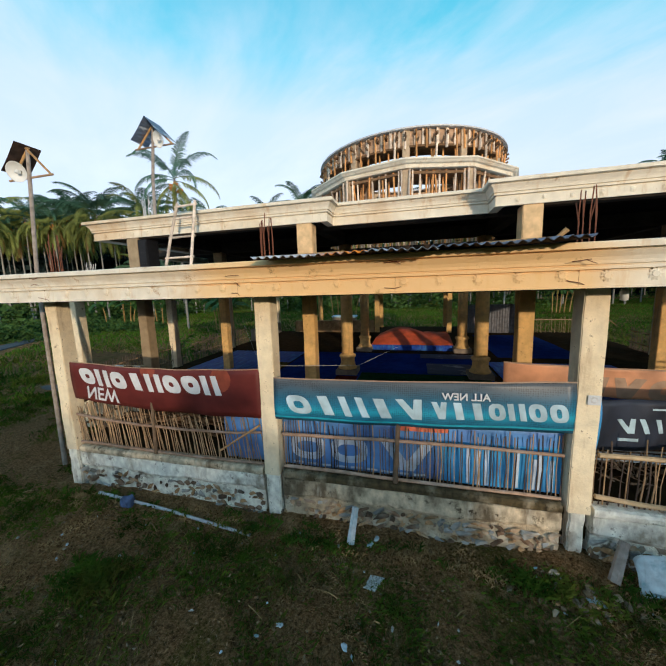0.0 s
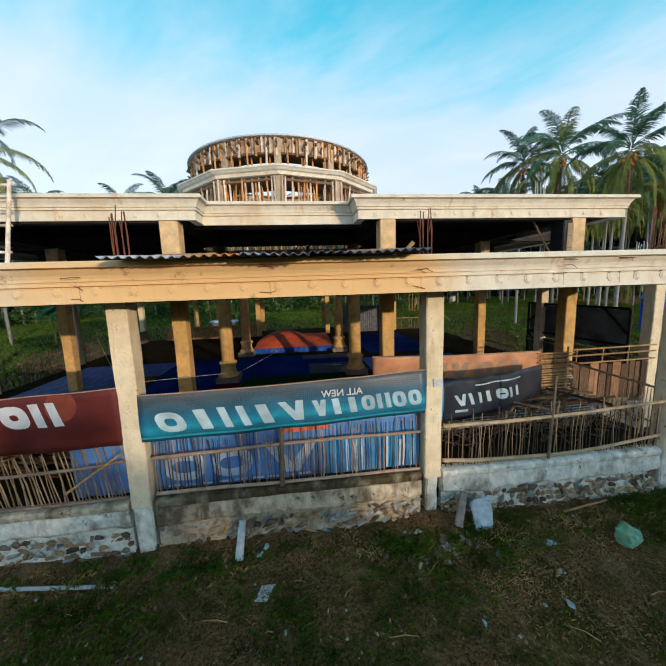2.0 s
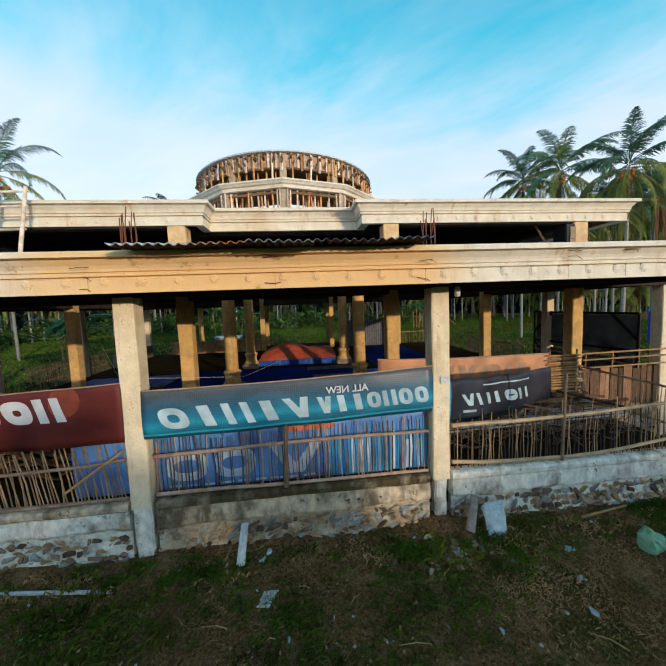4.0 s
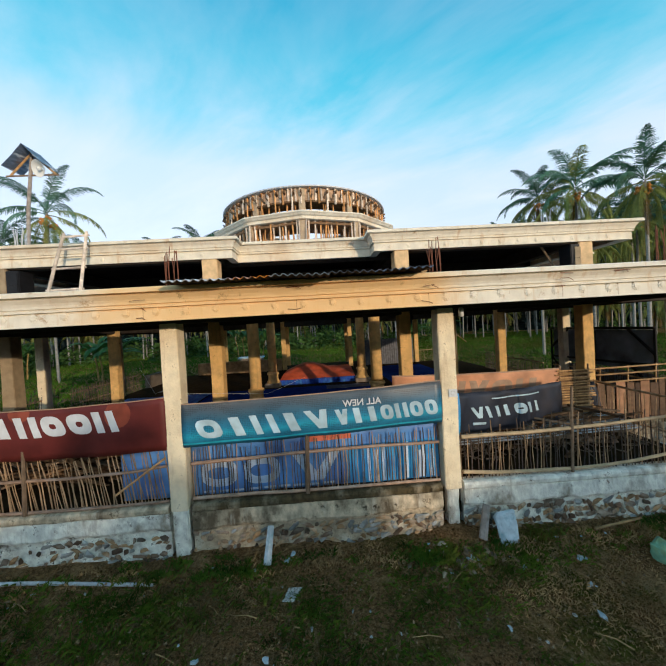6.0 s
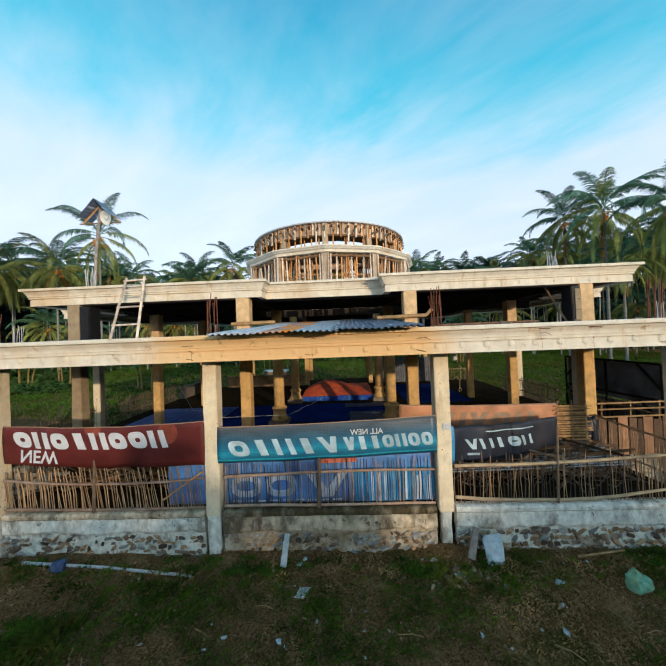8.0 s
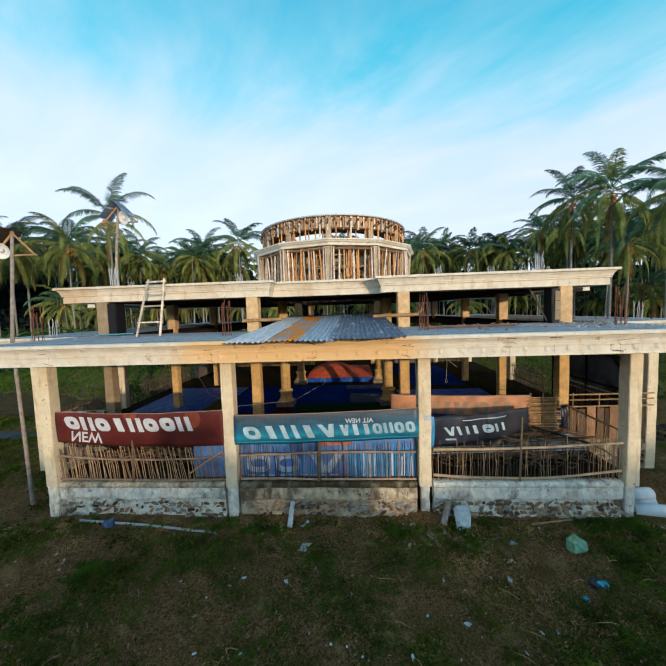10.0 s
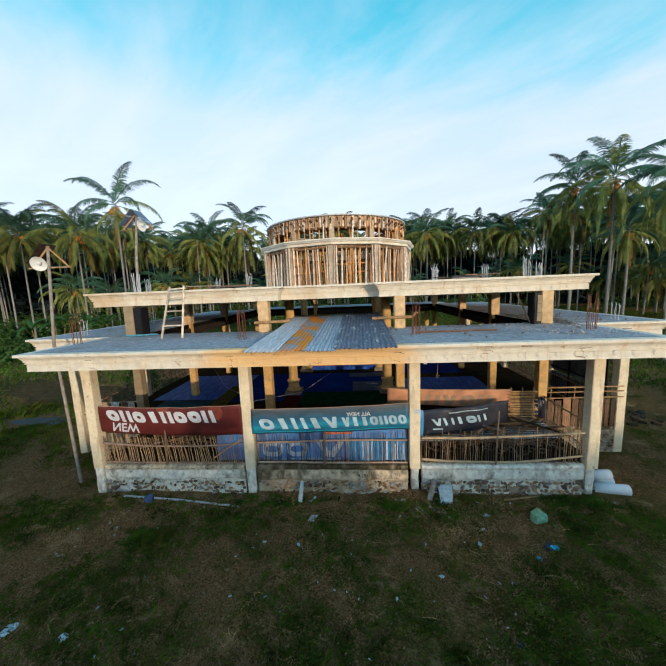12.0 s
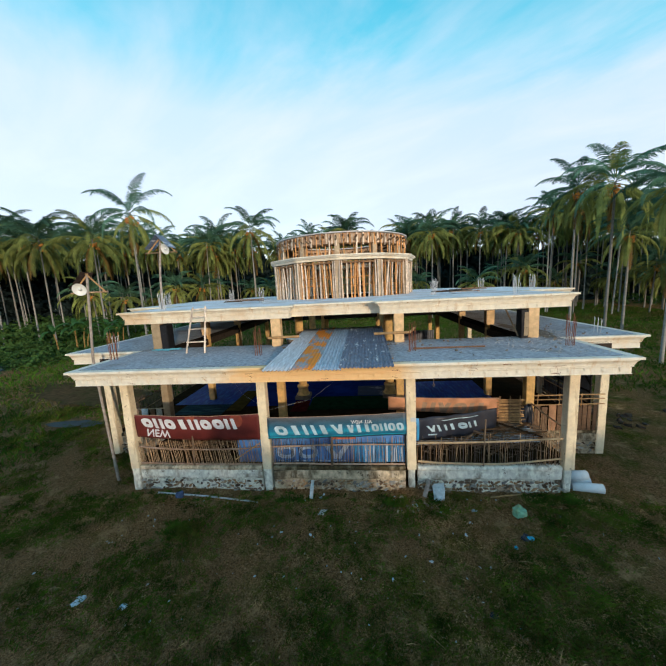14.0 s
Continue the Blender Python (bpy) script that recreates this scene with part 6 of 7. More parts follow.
for k in range(3600):
    x, y = rnd.uniform(0.5, 10.2) if k % 4 else rnd.uniform(-8, 1), rnd.uniform(4.8, 13.0)
    if (y > 7.85 and -7.25 < x < 6.9) or (abs(x + 0.2) > 7.8 and y < 7.7) or (k % 4 and math.hypot(x - 7.3, y - 7.0) > 2.4):
        continue
    if k % 4 == 0 and k % 16:
        continue
    big = 0.6 if k % 4 else 0.45
    w, d, h = big * rnd.uniform(0.015, 0.06), big * rnd.uniform(0.012, 0.05), big * rnd.uniform(0.008, 0.03)
    box(bm, x, x + w, y, y + d, 4.43, 4.444 + h, m=Matrix.Translation((x, y, 0)) @ Matrix.Rotation(rnd.uniform(0, 3), 4, "Z") @ Matrix.Translation((-x, -y, 0)))
tagged(mesh_object("gravel", bm, M["gravel"]), "pale crumbs of rubble on the roof slab", "rubble", kind="stuff")
for k in range(110):
    x, y = rnd.uniform(1.6, 10.2), rnd.uniform(4.9, 11.0)
    if (y > 7.9 and x < 6.9) or (x > 7.7 and y < 7.7):
        continue
    ob = chip(x, y, rnd.uniform(0.04, 0.14), rnd.uniform(0.03, 0.1), rnd.uniform(0.02, 0.05), M["rough"], "chip of rubble on the roof slab", "rubble", 700 + k)
    ob.location.z = 4.452
for k in range(16):
    bm = bmesh.new()
    l = rnd.uniform(0.8, 2.2)
    box(bm, -l / 2, l / 2, -0.06, 0.06, 0, 0.03, 0.004)
    ob = mesh_object("plank", bm, (M["timber"], M["ply"], M["bar_wood"], M["bamboo_dark"])[k % 4])
    left = k >= 11
    ob.matrix_basis = Matrix.Translation(((-5.6 if left else 5.6) + rnd.uniform(-0.9, 0.9), 11.0 + rnd.uniform(-0.5, 0.5), 6.06 + 0.032 * (k % 5))) @ Matrix.Rotation(rnd.uniform(-0.35, 0.35), 4, "Z")
    tagged(ob, "loose weathered plank lying on the upper roof slab", "plank", group="loose planks")
stick([(2.4, 6.0, 4.49), (4.6, 5.95, 4.5)], 0.03, M["ply"], "plank", "reddish plank lying on the roof slab", True)
stick([(6.0, 8.0, 5.6), (6.35, 7.6, 4.5)], 0.03, M["bamboo"], "pole", "thin pole leaning under the upper roof")


# ---- tangle of brushwood behind the open fence ----
bm = bmesh.new()
brush = random.Random(88)
for k in range(420):
    px, py = brush.uniform(2.5, 6.4), brush.uniform(5.55, 7.1)
    pz = 0.97 + brush.random() * 0.62 * (0.45 + 0.55 * math.sin((px - 2.4) / 4.1 * math.pi))
    az, l, up = brush.uniform(0, 6.28), brush.uniform(0.15, 0.5), brush.uniform(-0.12, 0.16)
    ex, ey = math.cos(az) * l, 0.6 * math.sin(az) * l
    tube(bm, [(px - ex / 2, py - ey / 2, max(0.95, pz - up)), (px + brush.uniform(-0.04, 0.04), py, pz), (px + ex / 2, py + ey / 2, max(0.95, pz + up))], brush.uniform(0.008, 0.022), 0.006, 4)
tagged(mesh_object("brushwood", bm, M["timber"]), "tangled heap of brown brushwood and broken sticks", "brushwood", kind="stuff")

# ---- washing on a rail in the side gallery ----
stick([(-8.9, 7.42, 2.0), (-7.35, 7.42, 2.04)], 0.022, M["rail_pale"], "pole", "thin pale pole tied between two columns")
for k, (x, w, h, mat, label) in enumerate(((-8.62, 0.26, 0.8, "tan_print", "faded tan cloth hung over a pole"), (-8.22, 0.3, 0.7, "plastic_white", "pale blue and white cloth hung over a pole"), (-7.88, 0.2, 0.75, "brown_board", "brown cloth hung over a pole"), (-7.6, 0.24, 0.65, "woven", "greyish white cloth hung over a pole"))):
    bm = bmesh.new()
    cloth(bm, (x - w / 2, 7.39), (x + w / 2, 7.39), 2.035, 2.04, h, h * 0.93, 0.0, 0.0, 0.03, 14, 8, 3.0 + k)
    ob = mesh_object("cloth", bm, M[mat], True)
    thick = ob.modifiers.new("thick", "SOLIDIFY")
    thick.thickness = 0.004
    tagged(ob, label, "cloth", group="washing on the pole")

# earth and dust spread over the slab
bm = bmesh.new()
ring = []
for k in range(70):
    t = 2 * math.pi * k / 70
    u, v = math.cos(t), math.sin(t)
    wv = 1 + 0.4 * noise.noise(Vector((u * 2, v * 2, 14))) + 0.35 * noise.noise(Vector((u * 6, v * 6, 19)))
    ring.append(bm.verts.new((7.35 + 0.55 * u * wv, 9.3 + 1.9 * v * wv, 4.449)))
bm.faces.new(ring)
tagged(mesh_object("dirt_patch", bm, M["rough"]), "brown dust and crumbled mortar on the roof slab", "dirt", kind="structure")


# ---- cords, wires and a lamp under the soffit ----
def cord(name, pts, r, mat, label):
    bm = bmesh.new()
    tube(bm, pts, r, r, 5)
    return tagged(mesh_object(name, bm, mat), label, name)


cord("rope", [(3.35, 7.4, 4.0), (3.36, 7.4, 3.3), (3.33, 7.4, 2.85), (3.38, 7.4, 2.78), (3.34, 7.4, 2.72), (3.30, 7.4, 2.78), (3.33, 7.4, 2.85)], 0.006, M["rope"], "hanging pale rope with a loop at its end")
cord("pole", [(2.9, 7.6, 3.8), (3.75, 7.7, 3.15)], 0.01, M["bamboo_gold"], "thin golden pole hanging aslant under the roof")
cord("wire", [(-6.9, 12.1, 2.6), (-4.5, 8.5, 2.2), (-2.5, 5.35, 2.85)], 0.0028, M["lamp_white"], "thin pale wire strung between the columns")
cord("wire", [(-2.4, 5.35, 2.72), (-1.4, 8.0, 2.1), (-0.6, 11.0, 2.0)], 0.0028, M["lamp_white"], "thin pale wire strung into the hall")
lamp = empty("ceiling_lamp", (2.42, 5.05, 3.93), label="small white lamp holder under the cornice", category="lamp")
bm = bmesh.new()
lathe(bm, [(0, -0.16), (0.04, -0.15), (0.045, -0.05), (0.03, 0.0), (0, 0.0)], 12)
part("bulb", bm, M["lamp_white"], lamp, smooth=True)
coil = random.Random(6)
bm = bmesh.new()
tube(bm, [(-6.9 + coil.gauss(0, 0.32), 7.35 + coil.gauss(0, 0.1), 4.47 + 0.02 * coil.random()) for k in range(60)], 0.012, 0.012, 4)
tagged(mesh_object("rope_heap", bm, M["rope_blue"]), "tangled heap of pale blue rope on the roof slab", "rope")
# a tilted sheet pile with a blue cover beyond the back parapet
cover = empty("covered_pile", (-6.0, 27.5, 0.0), label="long low pile under a pale blue cover behind the hall", category="covered pile")
bm = bmesh.new()
box(bm, -1.0, 1.0, -0.5, 0.5, 0.0, 1.45, 0.08)
wobble(bm, 0.06, 1.5)
part("body", bm, M["rough"], cover)
bm = bmesh.new()
box(bm, -1.1, 1.1, -0.6, 0.6, 1.42, 1.55, 0.06)
wobble(bm, 0.05, 2)
part("cover", bm, M["silver_print"], cover, "pale blue cover")


# ---- a blue booth in the meadow ----
booth = empty("booth", (27.0, 21.3, 0.0), label="tall blue plastic booth with a pale top standing in the meadow", category="booth")
bm = bmesh.new()
box(bm, -0.55, 0.55, -0.55, 0.55, -0.05, 2.4, 0.04)
part("body", bm, M["tank_blue"], booth)
bm = bmesh.new()
box(bm, -0.6, 0.6, -0.6, 0.6, 2.4, 2.65, 0.06)
part("roof", bm, M["sky_cloth"], booth, "pale cyan top")
bm = bmesh.new()
box(bm, -0.35, 0.35, -0.575, -0.553, 0.1, 2.1, 0.01)
part("door", bm, M["tank_blue"], booth)


# ---- palms ----
def frond(bm, base, az, pitch, length, droop, hang, r, mat=0, leaf=1.05, pairs=88):
    """One feathered leaf: an arching rib with long leaflets that hang from both sides, shorter towards its tip."""
    out = Vector((math.cos(az), math.sin(az), 0))
    pts, p, a = [], Vector(base), pitch
    n = 11
    for i in range(n + 1):
        pts.append(p.copy())
        p = p + (out * math.cos(a) + Vector((0, 0, math.sin(a)))) * (length / n)
        a = max(a - droop / n * (0.45 + 1.1 * i / n), radians(-86))
    tube(bm, pts, 0.045, 0.008, 3, mat, cap=False)
    side = Vector((-out.y, out.x, 0))
    for k in range(pairs):
        f = 0.13 + 0.87 * (k + 0.5) / pairs
        x = f * n
        i = min(n - 1, int(x))
        q = pts[i].lerp(pts[i + 1], x - i)
        d = (pts[i + 1] - pts[i]).normalized()
        ll = leaf * (0.22 + 0.78 * math.sin(math.pi * min(1.0, 0.17 + 0.80 * f)))
        for s in (-1, 1):
            if r.random() < 0.07:
                continue
            way = (side * s * r.uniform(0.5, 0.85) + d * (0.5 + 0.5 * f) + Vector((0, 0, -hang * r.uniform(0.5, 1.3)))).normalized()
            ln = ll * r.uniform(0.75, 1.15)
            w = d * 0.031
            mid = q + way * ln * 0.5
            tip = mid + (way + Vector((0, 0, -0.4 - 0.6 * hang))).normalized() * ln * 0.5
            f1 = bm.faces.new([bm.verts.new(v) for v in (q - w * 0.6, q + w * 0.6, mid + w * 0.9, mid - w * 0.9)])
            f2 = bm.faces.new([bm.verts.new(v) for v in (mid - w * 0.9, mid + w * 0.9, tip)])
            f1.material_index = f2.material_index = mat


def crown_mesh(seed, count, length, dry, olive=0.58, low=-58, leaf=1.0):
    """A round head of leaves: young ones upright, grown ones arching, old ones hanging as a skirt down to the pitch low."""
    r = random.Random(seed)
    bm = bmesh.new()
    for k in range(count):
        f = k / (count - 1)
        az = k * 2.399 + r.uniform(-0.3, 0.3)
        pitch = radians(70 + (low - 70) * f ** 1.05 + r.uniform(-9, 6))
        droop = radians(r.uniform(80, 105) + 25 * math.sin(math.pi * f))
        size = length * r.uniform(0.85, 1.06) * (0.72 + 0.3 * math.sin(math.pi * min(1.0, 0.9 * f + 0.12)))
        frond(bm, (0.08 * math.cos(az), 0.08 * math.sin(az), 0.5 - 1.0 * f), az, pitch, size, droop, 0.2 + 0.75 * f, r, 3 if k >= count - dry else 1 if f > olive or r.random() < 0.1 else 0, leaf)
    for k in range(20):
        a, rad = r.uniform(0, 6.28), r.uniform(0.2, 0.62)
        res = bmesh.ops.create_icosphere(bm, subdivisions=1, radius=0.13)
        bmesh.ops.translate(bm, verts=res["verts"], vec=(rad * math.cos(a), rad * math.sin(a), r.uniform(-1.15, -0.4)))
        for v in res["verts"]:
            for fc in v.link_faces:
                fc.material_index = 2
    me = bpy.data.meshes.new("crown")
    bm.to_mesh(me)
    bm.free()
    for m in (M["frond"], M["frond_old"], M["coconut"], M["frond_dry"]):
        me.materials.append(m)
    return me


def trunk_mesh(seed):
    r = random.Random(seed)
    bm = bmesh.new()
    bend = r.uniform(-0.06, 0.06)
    pts = [(bend * math.sin(math.pi * k / 14), 0.5 * bend * math.sin(math.pi * k / 7), k / 14) for k in range(15)]
    tube(bm, pts, 0.125, 0.078, 8)
    me = bpy.data.meshes.new("trunk")
    bm.to_mesh(me)
    bm.free()
    me.materials.append(M["trunk"])
    for p in me.polygons:
        p.use_smooth = True
    return me


CROWNS = [crown_mesh(s, 30, 5.4, 1, 0.55, -62, 0.9) for s in range(4)]
GROVE = [crown_mesh(10 + s, 27, 5.2, 2, 0.4, -50) for s in range(5)]
THIN = [crown_mesh(20 + s, 18, 5.4, 1, 0.62, -50, 0.85) for s in range(3)]
TRUNKS = [trunk_mesh(s) for s in range(4)]


def palm(x, y, h, seed, size=1.0, thin=False, lean=(0, 0), z=0.0, near=False):
    r = random.Random(seed)
    top = empty("palm_tree", (x, y, z), label="tall coconut palm with drooping feathered fronds", category="palm tree", group="coconut palms")
    lx, ly = lean
    shared("trunk", r.choice(TRUNKS), top, Matrix(((1.0, 0, lx, 0), (0, 1.0, ly, 0), (0, 0, h, -0.1), (0, 0, 0, 1))))
    shared("crown", r.choice(THIN if thin else CROWNS if near else GROVE), top, Matrix.Translation((lx, ly, h - 0.1)) @ Matrix.Rotation(r.uniform(0, 6.28), 4, "Z") @ Matrix.Diagonal((size, size, size, 1)))
    return top


NEAR = [(-24.4, 30.2, 15.8, 1.08, True), (-43.0, 36.7, 15.0, 1.35, False), (-47.9, 38.7, 15.3, 1.2, False), (-35.4, 37.0, 14.6, 1.25, False), (-18.5, 52.6, 17.4, 1.3, False), (-30.4, 58.4, 14.2, 1.2, False), (-28.0, 65.0, 13.9, 1.2, False), (-37.0, 60.5, 15.0, 1.2, False), (13.4, 54.4, 15.2, 1.2, False), (20.8, 68.1, 16.6, 1.2, False), (24.2, 61.7, 16.1, 1.15, False), (31.0, 69.9, 15.5, 1.2, False), (30.1, 59.4, 15.1, 1.1, False), (35.4, 62.3, 14.8, 1.1, False), (20.6, 27.9, 14.3, 0.84, False), (21.6, 24.9, 13.9, 0.98, False), (24.0, 26.2, 10.0, 0.75, False), (21.75, 19.6, 12.2, 0.84, False), (28.6, 26.6, 11.8, 0.85, False), (32.0, 26.1, 12.6, 0.85, False), (34.2, 32.5, 12.3, 1.0, False), (37.8, 37.4, 12.8, 1.0, False)]
for k, (x, y, h, s, thin) in enumerate(NEAR):
    palm(x, y, h, 40 + k, s, thin, (0, 0), near=x > 10 and y < 30)
# the grove behind, in loose rows
grove = random.Random(77)
for k in range(210):
    a = radians(grove.uniform(-62, 60))
    d = grove.uniform(62, 120)
    palm(0.5 + d * math.sin(a), -2 + d * math.cos(a), 12.2 + d * 0.06 + grove.uniform(-2.0, 2.2), 200 + k, grove.uniform(0.95, 1.3), k % 5 == 0, (grove.uniform(-1, 1), grove.uniform(-1, 1)))


# younger, lower palms between them
for k in range(40):
    a = radians(grove.uniform(-60, 58))
    d = grove.uniform(56, 95)
    palm(0.5 + d * math.sin(a), -2 + d * math.cos(a), grove.uniform(4.5, 9.5), 600 + k, grove.uniform(0.8, 1.15), False, (grove.uniform(-0.5, 0.5), grove.uniform(-0.5, 0.5)))


# ---- undergrowth ----
def clump(out, x, y, z, rx, ry, rz, count, leaf, g):
    """Adds count loose leaves, as four-cornered blades, filling a dome."""
    u, v = g.uniform(0, 2 * np.pi, count), g.uniform(-0.3, 1, count)
    k = np.sqrt(g.uniform(0.55, 1.0, count))
    s = np.sqrt(np.maximum(0, 1 - v * v))
    p = np.stack([x + rx * k * s * np.cos(u), y + ry * k * s * np.sin(u), z + rz * k * np.maximum(0, v)], 1)
    a = g.uniform(-1, 1, (count, 3)) * (1, 1, 0.6)
    a *= leaf / np.linalg.norm(a, axis=1, keepdims=True)
    b = g.uniform(-1, 1, (count, 3)) + (0, 0, 0.4)
    b *= 0.6 * leaf / np.linalg.norm(b, axis=1, keepdims=True)
    out.append(np.stack([p - a / 2, p + b / 2, p + a / 2, p - b / 2], 1).reshape(-1, 3))


def leaf_mass(name, out, mat, label, category):
    vs = np.concatenate(out)
    me = bpy.data.meshes.new(name)
    me.from_pydata(vs.tolist(), [], np.arange(len(vs)).reshape(-1, 4).tolist())
    me.materials.append(mat)
    return tagged(new(name, me), label, category, kind="stuff")


def stuff(name, verts, faces, mat, label, category):
    me = bpy.data.meshes.new(name)
    me.from_pydata([tuple(v) for v in verts], [], faces)
    me.materials.append(mat)
    return tagged(new(name, me), label, category, kind="stuff")


def undergrowth():
    g = np.random.default_rng(31)
    low, mid, belt = [], [], []
    for k in range(260):
        a, d = radians(g.uniform(-70, 66)), g.uniform(58, 100)
        if a > 0.3 and (d < 86 or k % 3):
            continue
        clump(low, 0.5 + d * math.sin(a), -2 + d * math.cos(a), 0, g.uniform(2, 5), g.uniform(2, 4), g.uniform(1.2, 4.0), 200, 0.8, g)
    # bushes at the edge of the lane
    for k in range(70):
        a, d = radians(g.uniform(-66, -40)), g.uniform(42, 58)
        clump(low, 0.5 + d * math.sin(a), -2 + d * math.cos(a), 0, g.uniform(1.2, 2.6), g.uniform(1.2, 2.6), g.uniform(0.6, 1.7), 260, 0.4, g)
    leaf_mass("undergrowth", low, M["leaf"], "green shrubs and saplings under the palms", "undergrowth")
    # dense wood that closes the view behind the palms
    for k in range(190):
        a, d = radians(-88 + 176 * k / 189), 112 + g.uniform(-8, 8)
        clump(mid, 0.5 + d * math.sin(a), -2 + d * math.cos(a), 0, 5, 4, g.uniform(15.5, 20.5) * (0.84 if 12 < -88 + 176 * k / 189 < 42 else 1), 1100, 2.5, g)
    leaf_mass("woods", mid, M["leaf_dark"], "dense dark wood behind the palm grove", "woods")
    # low trees on the sunward side of the yard
    for k in range(130):
        clump(belt, -60 + 160 * k / 129, -36 + g.uniform(-2, 2), 0, 2.2, 2.0, 8.7 + 0.35 * math.sin(k * 0.9) + g.uniform(-0.5, 0.3), 700, 0.9, g)
    leaf_mass("tree_belt", belt, M["leaf"], "belt of low trees on the far side of the yard", "trees")


undergrowth()


def banana(x, y, s, seed, dry=False):
    r = random.Random(seed)
    top = empty("banana_plant", (x, y, 0), label="clump of banana plants with broad leaves", category="banana plant", group="banana plants")
    for k in range(5):
        px, py = r.uniform(-1.0, 1.0) * s, r.uniform(-0.5, 0.5) * s
        bm = bmesh.new()
        hh = s * r.uniform(1.3, 2.0)
        tube(bm, [(px, py, -0.05), (px * 1.1, py, hh * 0.6), (px * 1.3, py, hh)], 0.055 * s, 0.03 * s, 6)
        part("stem", bm, M["banana_dry"], top)
        bm = bmesh.new()
        for j in range(4):
            az = j * 2.4 + r.uniform(-0.3, 0.3)
            out = Vector((math.cos(az), math.sin(az), 0))
            side = Vector((-out.y, out.x, 0))
            p, a = Vector((px * 1.3, py, hh)), radians(r.uniform(35, 75))
            prev = None
            for i in range(7):
                w = 0.17 * s * math.sin(math.pi * min(1, (i + 0.4) / 6.4)) + 0.02
                row = [bm.verts.new(p + side * w - Vector((0, 0, w * 0.35))), bm.verts.new(p), bm.verts.new(p - side * w - Vector((0, 0, w * 0.35)))]
                if prev:
                    bm.faces.new((prev[0], prev[1], row[1], row[0]))
                    bm.faces.new((prev[1], prev[2], row[2], row[1]))
                prev = row
                p = p + (out * math.cos(a) + Vector((0, 0, math.sin(a)))) * 0.32 * s
                a -= radians(r.uniform(14, 26))
        part("leaves", bm, M["banana"], top)
    return top


banana(-31, 33, 1.5, 1)
banana(-36, 32, 1.6, 2)
banana(-18.5, 28, 1.6, 3)
banana(-9, 40, 1.7, 5)
banana(17, 45, 1.7, 6)


ROAD = ((33, 19), (38.5, 24.5), (46.5, 31.5), (60, 43))
LANE = ((-22, 3), (-29, 14), (-35.7, 24.3), (-42.8, 33), (-48.6, 41.4), (-60, 58))


# ---- grass ----
def blade_mesh(name, x, y, h, w, lean, g, mat, label, zs=-0.03):
    """Bent two-piece blades, one at each place."""
    n = len(x)
    a = g.uniform(0, 2 * np.pi, n)
    dx, dy = np.cos(a), np.sin(a)
    z = np.full(n, zs)
    p = lambda f, hh, s: np.stack([x + dx * lean * h * f + dy * w * s, y + dy * lean * h * f - dx * w * s, z + hh], 1)
    vs = np.stack([p(0, 0 * h, -1), p(0, 0 * h, 1), p(0.35, h * 0.65, 0.8), p(1, h * 0.9, 0), p(0.35, h * 0.65, -0.8)], 1).reshape(-1, 3)
    me = bpy.data.meshes.new(name)
    me.from_pydata(vs.tolist(), [], np.arange(len(vs)).reshape(-1, 5).tolist())
    me.materials.append(mat)
    return tagged(new(name, me), label, "grass", kind="stuff")


